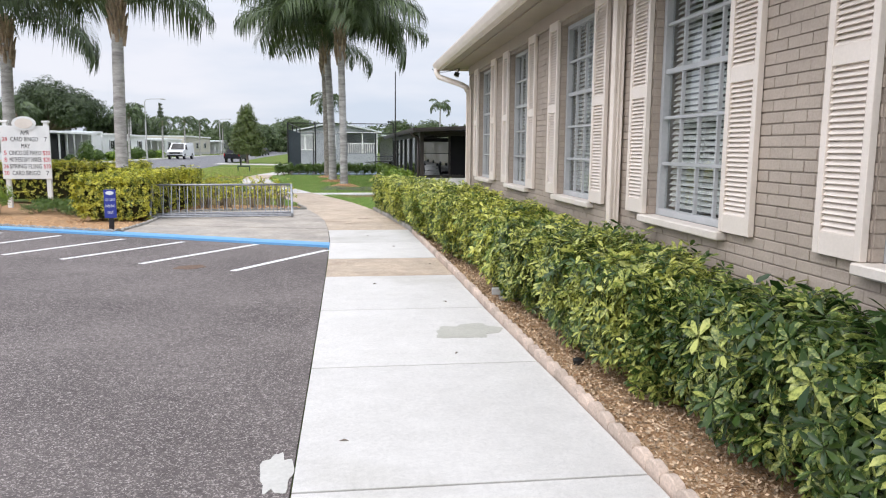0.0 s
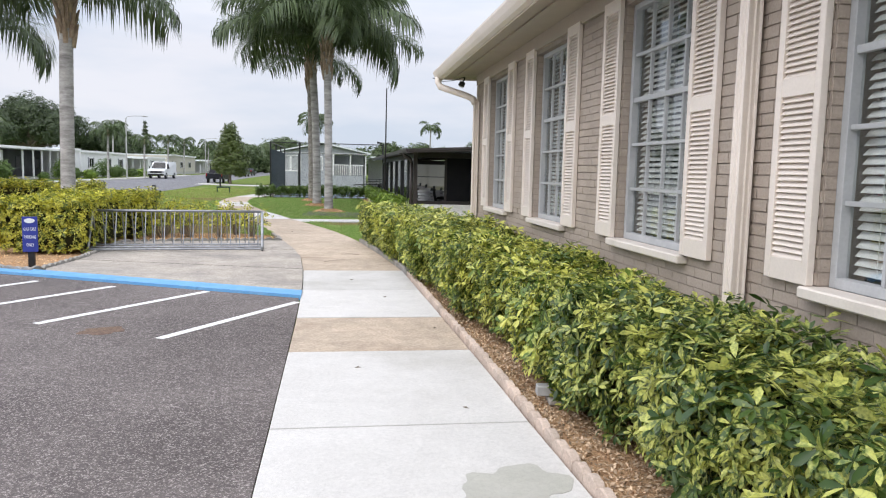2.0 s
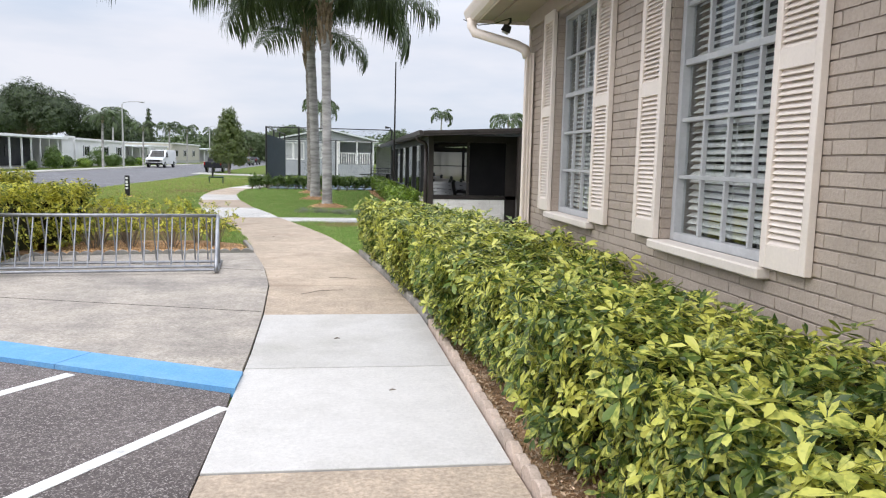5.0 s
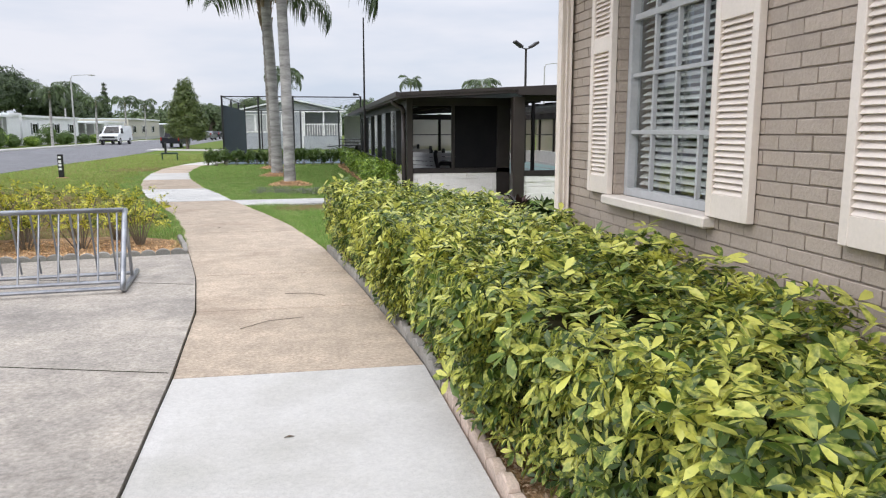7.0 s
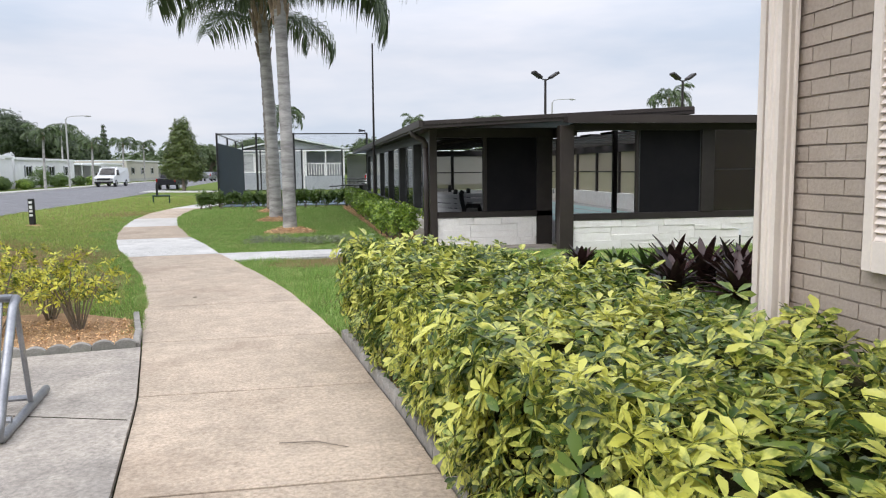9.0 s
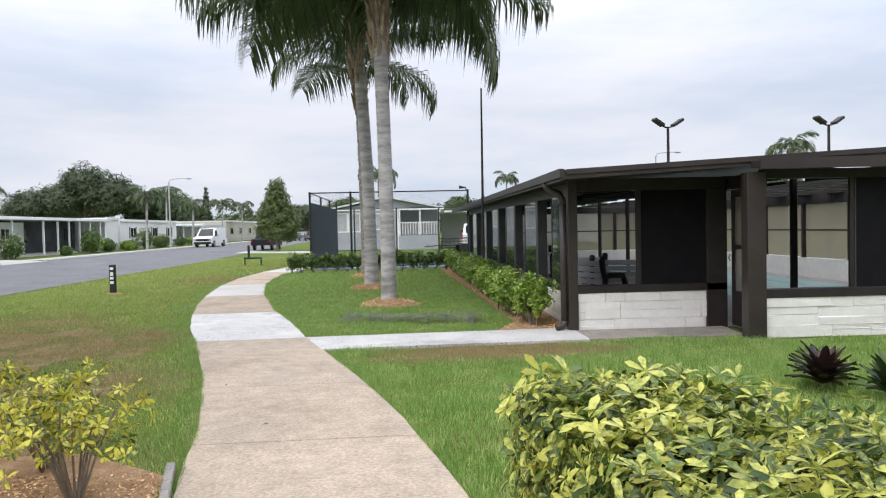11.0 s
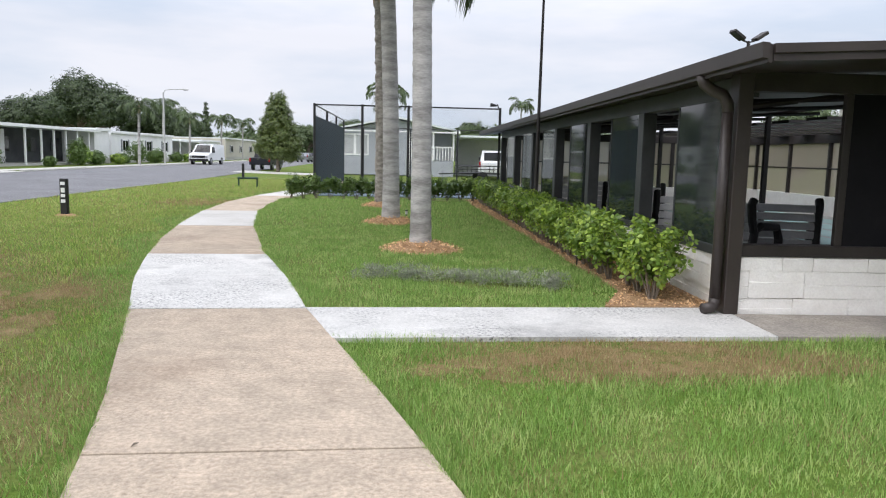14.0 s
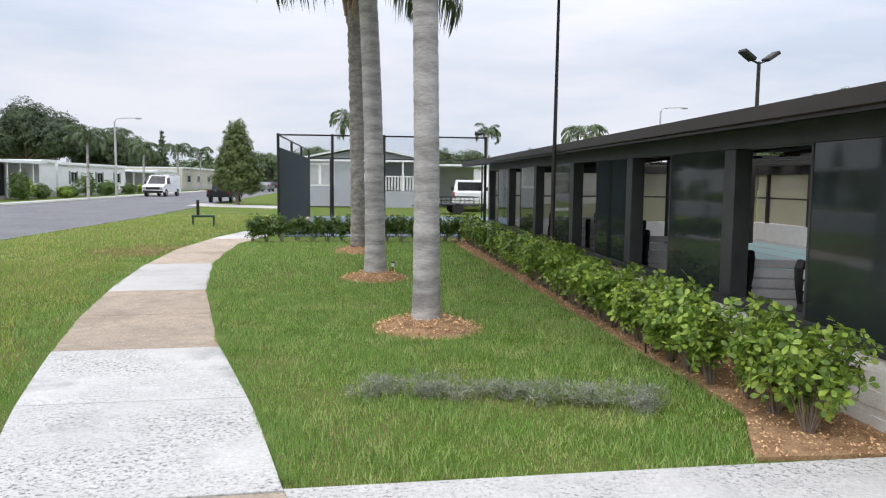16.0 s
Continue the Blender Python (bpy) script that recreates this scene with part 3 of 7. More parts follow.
def kerb_pt(s, o=0.0):
    p = Vector((KX, KY, 0)) + KD * s + KN * o
    return (p.x, p.y)


def kerb_end(o):
    """How far along the kerb its end meets the footpath, at an offset across it."""
    return (0.008 + o * KN.x) / -KD.x


edge_pts = [(WALK_L(y) - 0.012, y) for y in np.linspace(-6, 14.0, 14)]
setting("road_parking", prism(edge_pts + [kerb_pt(0, -0.1)] + [kerb_pt(30, -0.1), (-30, -6)], -0.16, -0.012), M_asphalt, "dark worn asphalt of a parking lot", "parking lot")
bm = bmesh.new()
for i in range(14):
    a0, a1 = (kerb_end(-0.175), kerb_end(0.19)) if i == 0 else (i * 1.5 + 0.004,) * 2
    prism([kerb_pt(a0, -0.175), kerb_pt(a1, 0.19), kerb_pt((i + 1) * 1.5 - 0.004, 0.19), kerb_pt((i + 1) * 1.5 - 0.004, -0.175)], -0.15, 0.028, bm)
kerb = setting("kerb_blue", bm, M_blue, "low concrete kerb painted bright blue", "kerb")
pad_pts = [kerb_pt(kerb_end(0.196) + 0.004, 0.196)] + [(WALK_L(y) - 0.011, y) for y in np.linspace(14.95, 21.75, 30)] + [(-3.75, 21.2), (-3.62, 18.1), (-3.72, 16.95), kerb_pt(4.45, 0.196)]
setting("joint_fill_pad", prism([(WALK_L(y) + 0.004, y) for y in np.linspace(14.88, 21.8, 30)] + [(WALK_L(y) - 0.06, y) for y in np.linspace(21.8, 14.88, 30)], -0.13, -0.012), M_core, "dark dirt in the seam beside the pad", "joint")
pad = setting("pavement_pad", prism(pad_pts[::-1], -0.12, 0.022, bevel=0.004), M_pad_conc, "worn concrete pad under the bicycle rack", "pad")
for c in ((17.0,), (19.8,)):
    a = [(-3.55, c[0] + 1.2 * 0.9), (WALK_L(c[0]) - 0.03, c[0])]
    part("pad_joint", prism([(a[0][0], a[0][1]), (a[1][0], a[1][1]), (a[1][0], a[1][1] + 0.012), (a[0][0], a[0][1] + 0.012)], 0.0, 0.0235), M_core, pad)

for (x0, y0), (x1, y1) in (((-0.97, 12.23), (0.24, 14.17)), ((-2.36, 12.97), (-0.98, 14.98)), ((-3.62, 13.5), (-2.29, 15.42)), ((-4.66, 14.04), (-3.45, 15.9)), ((-5.9, 14.5), (-4.74, 16.52)), ((-7.2, 15.0), (-6.0, 17.05))):
    d = Vector((x1 - x0, y1 - y0, 0)).normalized()
    s = Vector((-d.y, d.x, 0)) * 0.05
    setting("road_line", prism([(x0 + s.x, y0 + s.y), (x0 - s.x, y0 - s.y), (x1 - s.x, y1 - s.y), (x1 + s.x, y1 + s.y)], -0.016, -0.0085), M_line, "worn white parking bay line", "road marking")
# pale patch on the edge of the asphalt
blot("road_patch", 0.205, 5.86, 0.075, 0.26, -0.007, M_pale_kerb, "pale worn patch at the edge of the asphalt", "patch", 8)
blot("road_stain", -1.6, 12.6, 0.22, 0.16, -0.0085, M_rust, "rusty brown stain on the asphalt", "stain", 9)

# street beyond the lawn
setting("road", prism([(-10.6, -60), (-10.3, 30), (-10.4, 60), (-11.6, 90), (-12.6, 120), (-16, 330), (-28, 330), (-22.6, 120), (-21.9, 90), (-21.8, 60), (-21.6, 30), (-21.5, -60)], -0.2, -0.022), M_road, "grey residential street", "road")
bm = bmesh.new()
for a, b in zip([(-21.55, -60), (-21.62, 30), (-21.82, 59)], [(-21.62, 30), (-21.82, 59), (-21.85, 60.5)]):
    prism([a, b, (b[0] - 0.28, b[1]), (a[0] - 0.28, a[1])], -0.1, 0.06, bm)
for a, b in zip([(-21.88, 66), (-21.92, 90), (-22.62, 120)], [(-21.92, 90), (-22.62, 120), (-28, 330)]):
    prism([a, b, (b[0] - 0.28, b[1]), (a[0] - 0.28, a[1])], -0.1, 0.06, bm)
setting("kerb_street", bm, M_pale_kerb, "pale concrete street kerb", "kerb")
setting("pavement_drive", prism([(-21.9, 60.6), (-21.9, 65.9), (-29, 72), (-29, 66)], -0.1, -0.015), M_pale_kerb, "pale concrete driveway", "driveway")
setting("pavement_far", prism([(-23.6, 68), (-24.9, 68), (-25.6, 140), (-24.3, 140)], -0.1, -0.012), M_pale_kerb, "narrow pavement before the homes", "footpath")
setting("pavement_drive_near", prism([(-12.0, 74), (-4.5, 70), (-4.5, 73.5), (-12.2, 79)], -0.1, -0.012), M_pale_kerb, "pale driveway beside the grey home", "driveway")
setting("court", prism([(-2.9, 48.1), (9, 48.1), (9, 61), (-2.9, 61)], -0.1, -0.01), M_court, "blue-grey painted sports court", "court")

# planting beds
bed_near = [(WALK_R(y) + 0.05, y) for y in np.linspace(-6, 22.0, 20)] + [(2.5, 21.9), (3.3, 19.2), (3.34, -6)]
setting("ground_bed", prism(bed_near, -0.14, -0.008), M_mulch, "brown bark mulch bed along the wall", "mulch bed")
bed_left = [(-0.52, 21.95), (-0.8, 23.1), (-1.6, 23.7), (-3.6, 23.6), (-4.6, 22.4), (-4.9, 24.9), (-12, 25.4), (-12, 20.2), kerb_pt(6.2, 0.1), kerb_pt(4.6, 0.06), (-3.80, 17.05), (-3.70, 18.1), (-3.85, 21.3)]
setting("ground_bed_left", prism(bed_left[::-1], -0.14, -0.004), M_mulch, "orange-brown mulch bed with shrubs beside the pad", "mulch bed")
bed_hall = [(2.22, 46.9), (2.2, 44), (2.42, 38), (2.55, 33), (2.62, 30.4), (2.2, 29.48), (3.36, 29.48), (3.36, 46.9)]
setting("ground_bed_hall", prism(bed_hall, -0.14, -0.012), M_mulch, "mulch strip along the screened hall", "mulch bed")


def chips(name, pts_fn, n, label, material):
    p = np.array([pts_fn() for _ in range(n)])
    ax = unit(rng.normal(0, 0.45, (n, 3)) + np.array([0, 0, 1.0]))
    v, t = whorls(p, ax, 1, 0.034, 0.017, rng, 0.0, False, 0.3)
    return tagged(new(name, fast_mesh(name, v, t, material)), label, "mulch", kind="stuff")


def in_poly(x, y, poly):
    c = False
    for (x0, y0), (x1, y1) in zip(poly, poly[1:] + poly[:1]):
        if (y0 > y) != (y1 > y) and x < (x1 - x0) * (y - y0) / (y1 - y0) + x0:
            c = not c
    return c


def pick_in(poly, zfun):
    xs, ys = [p[0] for p in poly], [p[1] for p in poly]

    def one():
        while True:
            x, y = rng.uniform(min(xs), max(xs)), rng.uniform(min(ys), max(ys))
            if in_poly(x, y, poly):
                return (x, y, zfun(x, y) + rng.uniform(0.0, 0.014))
    return one


def strip_pick():
    y = rng.uniform(3.5, 21.9)
    return (WALK_R(y) + 0.06 + rng.uniform(0, 0.62), y, -0.006 + rng.uniform(0, 0.016))


chips("mulch_chips", strip_pick, 30000, "loose pale brown bark chips along the path", M_chip_tan)
chips("mulch_chips", pick_in([(-0.55, 21.95), (-0.8, 23.1), (-3.6, 23.4), (-3.8, 21.4)], lambda x, y: 0.0), 6500, "loose orange bark chips behind the rack", M_chip)
chips("mulch_chips", pick_in([(-3.9, 17.2), (-3.9, 20), (-9, 20.4), (-7.5, 18.6)], lambda x, y: 0.0), 3000, "loose orange bark chips in the corner bed", M_chip)
chips("mulch_chips", pick_in(bed_hall, lambda x, y: -0.01), 14000, "loose bark chips along the screened hall", M_chip)

# scalloped edging stones
prof = [(-0.085, -0.08)] + [(-0.085 + 0.17 * i / 6, 0.045 + 0.035 * math.sin(math.pi * i / 6)) for i in range(7)] + [(0.085, -0.08)]
bm = extrude_profile(prof, "y", -0.028, 0.028)
bmesh.ops.bevel(bm, geom=[e for e in bm.edges if all(v.co.z > 0.03 for v in e.verts)], offset=0.008, segments=1, affect="EDGES")
bmesh.ops.recalc_face_normals(bm, faces=bm.faces)
ME_EDGE, ME_EDGE_G = bpy.data.meshes.new("edging_stone"), bpy.data.meshes.new("edging_stone")
bm.to_mesh(ME_EDGE), bm.to_mesh(ME_EDGE_G)
bm.free()
ME_EDGE.materials.append(M_edging), ME_EDGE_G.materials.append(M_edging_grey)


def edging(label, line, me, step=0.174):
    root = thing("garden_edging", label, "edging")
    pts = [Vector((*p, 0)) for p in line]
    d = 0.0
    for a, b in zip(pts, pts[1:]):
        seg = (b - a).length
        while d < seg:
            p = a + (b - a) * (d / seg)
            ang = math.degrees(math.atan2(b.y - a.y, b.x - a.x))
            link("edging_stone", me, root, "", pose(p.x, p.y, rng.uniform(-0.008, 0.006), rng.uniform(-3, 3), rng.uniform(-2, 2), ang + rng.uniform(-2, 2)))
            d += step
        d -= seg
    return root


edging("pale scalloped concrete edging along the clipped hedge", [(WALK_R(y) + 0.045, y) for y in np.linspace(4.2, 16.5, 22)], ME_EDGE)
edging("weathered grey scalloped edging along the hedge end", [(WALK_R(y) + 0.045, y) for y in np.linspace(16.6, 21.95, 12)], ME_EDGE_G)
edging("grey scalloped edging round the shrub bed behind the rack", [(-3.68, 21.25), (-2.5, 21.55), (-1.4, 21.72), (-0.52, 21.86), (-0.6, 22.3), (-0.82, 23.2)], ME_EDGE_G)
edging("grey scalloped edging round the corner bed by the blue kerb", [(-3.72, 21.2), (-3.64, 18.1), (-3.76, 17.0), (-3.9, 16.75), (-5.6, 17.6), (-8.5, 19.0)], ME_EDGE_G)

# ---- clubhouse of painted brick ----
WX, Y_END, Y_BACK = 3.35, 18.72, -4.0
WINS = [16.83, 13.92, 10.93, 7.98, 5.04]
OW, Z0, Z1 = 0.70, 1.06, 3.22
wall = new("wall_west")
tagged(wall, "long taupe painted brick wall of the clubhouse", "wall", kind="structure")
bm = bmesh.new()
edges_y = [Y_BACK] + sorted(sum([[c - OW, c + OW] for c in WINS], [])) + [Y_END]
for i in range(0, len(edges_y), 2):
    box(WX + 0.008, WX + 0.30, edges_y[i], edges_y[i + 1], -0.2, 3.6, 0, bm)
for c in WINS:
    box(WX + 0.008, WX + 0.30, c - OW, c + OW, -0.2, Z0 - 0.06, 0, bm)
    box(WX + 0.008, WX + 0.30, c - OW, c + OW, Z1, 3.6, 0, bm)
part("wall_core", bm, M_mortar, wall, "recessed painted mortar joints")
setting("wall_north", box(3.66, 16, Y_END - 0.3, Y_END, -0.2, 3.6), M_brick, "end wall of the clubhouse", "wall")
setting("wall_south", box(3.66, 16, Y_BACK, Y_BACK + 0.3, -0.2, 3.6), M_brick, "rear end wall of the clubhouse", "wall")
setting("wall_east", box(15.7, 16, Y_BACK + 0.3, Y_END - 0.3, -0.2, 3.6), M_brick, "far wall of the clubhouse", "wall")
# added inner wall and floor; their dark colour stands for an unlit room
setting("wall_inner", box(5.2, 5.3, Y_BACK + 0.3, Y_END - 0.3, -0.1, 3.4), M_room, "added inner wall behind the windows, coloured dark for an unlit room", "wall")
setting("floor", box(3.66, 15.7, Y_BACK + 0.3, Y_END - 0.3, 0.3, 0.4), M_room, "added floor inside the clubhouse, coloured dark for an unlit room", "floor")
setting("ceiling", box(3.36, 15.7, Y_BACK + 0.3, Y_END - 0.3, 3.61, 3.68), M_soffit, "ceiling inside the clubhouse", "ceiling")
part("frieze", box(WX - 0.035, WX + 0.006, Y_BACK, Y_END + 0.01, 3.27, 3.47), M_frieze, wall, "smooth taupe frieze board")
setting("soffit", box(2.72, 3.35, Y_BACK, Y_END + 0.45, 3.45, 3.48), M_soffit, "beige boarded soffit under the eave", "soffit")
setting("trim_soffit", box(2.94, 3.00, Y_BACK, Y_END + 0.44, 3.428, 3.449), M_soffit, "thin strip under the soffit", "trim")
roof = setting("roof", extrude_profile([(2.66, 3.50), (9.5, 5.4), (9.5, 5.55), (2.63, 3.61)], "y", Y_BACK, Y_END + 0.5), M_shingle, "shingled clubhouse roof", "roof")
setting("roof_east", extrude_profile([(9.51, 5.4), (16.5, 3.52), (16.5, 3.64), (9.51, 5.55)], "y", Y_BACK, Y_END + 0.5), M_shingle, "far slope of the clubhouse roof", "roof")
bm = bmesh.new()
box(2.695, 2.716, Y_BACK, Y_END + 0.46, 3.39, 3.57, 0.002, bm)
setting("fascia", bm, M_cream, "cream fascia board", "trim")
setting("fascia_end", box(2.72, 12, Y_END + 0.455, Y_END + 0.475, 3.41, 3.57), M_cream, "cream fascia board at the end of the roof", "trim")
gut = [(2.69, 3.40), (2.69, 3.54), (2.675, 3.54), (2.675, 3.415), (2.62, 3.415), (2.59, 3.46), (2.565, 3.53), (2.565, 3.555), (2.55, 3.555), (2.55, 3.525), (2.58, 3.45), (2.615, 3.40)]
tagged(part("rain_gutter", extrude_profile(gut, "y", Y_BACK, Y_END + 0.5), M_cream, None), "cream metal rain gutter along the eave", "gutter", kind="structure")


def ribbed_pipe(y, z0, z1):
    """A folded rectangular downspout with shallow upright ribs."""
    x0, x1, hw = WX - 0.125, WX - 0.030, 0.055
    prof = [(x0, -hw), (x0, -hw + 0.022)]
    for k in (-0.018, 0.018):
        prof += [(x0 + 0.001, k - 0.014), (x0 + 0.010, k - 0.008), (x0 + 0.010, k + 0.008), (x0 + 0.001, k + 0.014)]
    prof += [(x0, hw - 0.004), (x0 + 0.006, hw), (x1, hw), (x1, -hw)]
    for k in (x1 - 0.025, x0 + 0.035):
        prof += [(k + 0.014, -hw + 0.001), (k + 0.008, -hw + 0.010), (k - 0.008, -hw + 0.010), (k - 0.014, -hw + 0.001)]
    return prism([(px, y + py) for px, py in prof], z0, z1)


def downspout(y, label, from_eave):
    root = thing("downspout", label, "downspout")
    if from_eave:
        pts = [(2.62, y + 0.52, 3.43), (2.625, y + 0.51, 3.33), (2.66, y + 0.48, 3.25), (3.12, y + 0.06, 3.05), (3.215, y, 2.99), (3.25, y, 2.9)]
        part("elbow", tube(pts, 0.062, 10), M_cream, root, smooth=True)
        part("pipe", ribbed_pipe(y, 0.25, 2.95), M_cream, root, "ribbed cream metal pipe")
    else:
        part("pipe", ribbed_pipe(y, 0.16, 3.42), M_cream, root, "ribbed cream metal pipe")
        part("elbow", tube([(3.25, y, 0.20), (3.2, y, 0.10), (3.05, y, 0.07)], 0.06, 8), M_cream, root)
    return root


downspout(9.38, "square cream downspout on the brick wall", False)
downspout(18.49, "cream downspout that bends back from the eave at the corner", True)
part("corner_board", box(WX - 0.02, WX + 0.05, Y_END + 0.004, Y_END + 0.05, 0, 3.27, 0.004), M_cream, wall)

# security lamp below the soffit
lamp = thing("floodlight", "small black and white floodlight below the soffit", "lamp", (3.12, 18.95, 3.40))
part("bracket", tube([(0, 0, 0.08), (0, 0, 0.0), (-0.03, 0, -0.04)], 0.015, 6), M_black, lamp)
part("head", tube([(-0.03, 0, -0.04), (-0.06, 0.02, -0.12)], [0.05, 0.065], 10), M_black, lamp)
part("lens", tube([(-0.05, 0.02, -0.1), (-0.068, 0.025, -0.14)], [0.05, 0.045], 10), M_signwhite, lamp)
part("cable", tube([(-0.6, 0.1, 0.02), (-0.4, 0.1, -0.04), (-0.2, 0.05, -0.02), (0, 0, 0.05)], 0.006, 5), M_black, lamp)

# windows, shutters and blinds
NC, NR = 4, 5
XF = WX + 0.10


def make_window(i, c):
    w = thing(f"window_{i}", "tall many-paned window with grey sash and cream louvered shutters", "window", (0, c, 0), kind="structure")
    bm = bmesh.new()
    for y0, y1, z0, z1 in ((-OW, -OW + 0.055, Z0, Z1), (OW - 0.055, OW, Z0, Z1), (-OW + 0.055, OW - 0.055, Z0, Z0 + 0.06), (-OW + 0.055, OW - 0.055, Z1 - 0.05, Z1)):
        box(XF - 0.02, XF + 0.06, y0, y1, z0, z1, 0.004, bm)
    part("window_frame", bm, M_sash, w)
    wid, hei = 2 * OW - 0.11, Z1 - Z0 - 0.11
    for k in range(1, NC):
        y = -OW + 0.055 + wid * k / NC
        part("muntin", box(XF + 0.0, XF + 0.032, y - 0.012, y + 0.012, Z0 + 0.06, Z1 - 0.05, 0.003), M_sash, w)
    for k in range(1, NR):
        z = Z0 + 0.06 + hei * k / NR
        hgt = 0.022 if k == 3 else 0.014
        part("muntin", box(XF - 0.004, XF + 0.034, -OW + 0.055, OW - 0.055, z - hgt, z + hgt, 0.003), M_sash, w)
    for a in range(NC):
        for b in range(NR):
            y0, z0 = -OW + 0.055 + wid * a / NC, Z0 + 0.06 + hei * b / NR
            pane = part("pane", box(XF + 0.038, XF + 0.042, y0 + 0.001, y0 + wid / NC - 0.001, z0 + 0.001, z0 + hei / NR - 0.001), M_glass, w)
            pane.visible_shadow = False
    part("window_sill", box(WX - 0.085, XF - 0.022, -0.745, 0.745, Z0 - 0.066, Z0 + 0.002, 0.010), M_sill, w, "thick cream masonry sill")
    for s in (-1, 1):
        y0 = s * (OW + 0.215) - 0.205
        sh = part("shutter", shutter_frame(y0), M_cream, w, "cream louvered shutter")
        for zz0, zz1 in ((Z0 + 0.135, 2.13), (2.235, 3.19)):
            n = int((zz1 - zz0) / 0.0335)
            for k in range(n):
                link("louver", ME_LOUVER, sh, "", pose(WX - 0.030, y0 + 0.205, zz0 + (k + 0.5) * (zz1 - zz0) / n, 0, 0, 0))
    return w


def shutter_frame(y0):
    bm = bmesh.new()
    x0, x1 = WX - 0.052, WX - 0.006
    zb, zt = Z0 + 0.005, 3.30
    box(x0, x1, y0, y0 + 0.055, zb, zt, 0.004, bm)
    box(x0, x1, y0 + 0.355, y0 + 0.41, zb, zt, 0.004, bm)
    for z0, z1 in ((zb, zb + 0.13), (2.13, 2.235), (3.19, zt)):
        box(x0 + 0.003, x1 - 0.003, y0 + 0.055, y0 + 0.355, z0, z1, 0.002, bm)
    box(x1 - 0.006, x1 - 0.004, y0 + 0.055, y0 + 0.355, zb + 0.12, 3.2, 0, bm)
    return bm


bm = extrude_profile([(-0.014, -0.015), (-0.010, -0.018), (0.016, 0.013), (0.012, 0.017)], "y", -0.152, 0.152)
bmesh.ops.recalc_face_normals(bm, faces=bm.faces)
ME_LOUVER = bpy.data.meshes.new("louver")
bm.to_mesh(ME_LOUVER)
bm.free()
ME_LOUVER.materials.append(M_cream)

bm = extrude_profile([(-0.024, -0.010), (0.0, -0.001), (0.024, 0.007), (0.024, 0.010), (0.0, 0.002), (-0.024, -0.007)], "y", -0.635, 0.635)
bmesh.ops.recalc_face_normals(bm, faces=bm.faces)
ME_BLIND = bpy.data.meshes.new("slat")
bm.to_mesh(ME_BLIND)
bm.free()
ME_BLIND.materials.append(M_slat)


def make_blind(c, tilt, gap):
    b = thing("venetian_blind", "white horizontal venetian blind behind the panes, half open", "blind", (XF + 0.095, c, 0), "window blinds")
    z = Z0 + 0.10
    while z < Z1 - 0.08:
        link("slat", ME_BLIND, b, "", pose(0, 0, z + rng.uniform(-0.002, 0.002), 0, tilt + rng.uniform(-2, 2), 0))
        z += gap
    part("headrail", box(-0.03, 0.03, -0.61, 0.61, Z1 - 0.075, Z1 - 0.02, 0.003), M_slat, b)
    for y in (-0.45, 0.0, 0.45):
        part("cord", tube([(-0.027, y, Z0 + 0.08), (-0.027, y, Z1 - 0.07)], 0.0025, 5), M_slat, b)
    return b


for i, c in enumerate(WINS):
    make_window(i + 1, c)
    make_blind(c, (-16, -20, -26, -28, -28)[i], 0.05)
for c, s in ((16.83, 0.46), (16.83, -0.5), (10.93, 0.5)):
    bm = bmesh.new()
    top = [bm.verts.new((XF + 0.24 + 0.02 * math.sin(k * 1.4), c + s + (k - 8) * 0.022, Z1 - 0.05)) for k in range(17)]
    bot = [bm.verts.new((XF + 0.24 + 0.03 * math.sin(k * 1.4), c + s + (k - 8) * 0.026, Z0 + 0.05)) for k in range(17)]
    for k in range(16):
        bm.faces.new((top[k], top[k + 1], bot[k + 1], bot[k]))
    bmesh.ops.solidify(bm, geom=bm.faces[:], thickness=0.004)
    tagged(part("curtain", bm, M_curtain, None), "pale hanging curtain behind the blind", "curtain")

# ---- dark screened hall ----
HX, HY, HN = 3.37, 29.15, 46.9
hall = tagged(new("wall_hall"), "low white stone and dark framed screen walls of the hall", "wall", kind="structure")
part("wall_core", box(HX + 0.03, HX + 0.17, HY + 0.20, HN, -0.1, 0.50), M_stone_joint, hall)
part("wall_core", box(HX + 0.2, 5.72, HY + 0.03, HY + 0.17, -0.1, 0.54), M_stone_joint, hall)
part("wall_core", box(5.72, 15.6, 28.03, 28.17, -0.1, 0.53), M_stone_joint, hall)


def frame_bars(name, bars, material):
    bm = bmesh.new()
    for b in bars:
        box(*b, 0.006, bm)
    return part(name, bm, material, hall)


# side facing the lawn: six bays, a tinted panel and an opening in each
BAYS = [(29.42, 32.2), (32.2, 35.02), (35.02, 37.88), (37.88, 40.75), (40.75, 43.75), (43.75, 46.75)]
frame_bars("sill_rail", [(HX - 0.02, HX + 0.18, HY + 0.16, HN, 0.50, 0.60)], M_charcoal)
frame_bars("head_beam", [(HX - 0.01, HX + 0.17, HY + 0.16, HN, 2.06, 2.26)], M_charcoal)
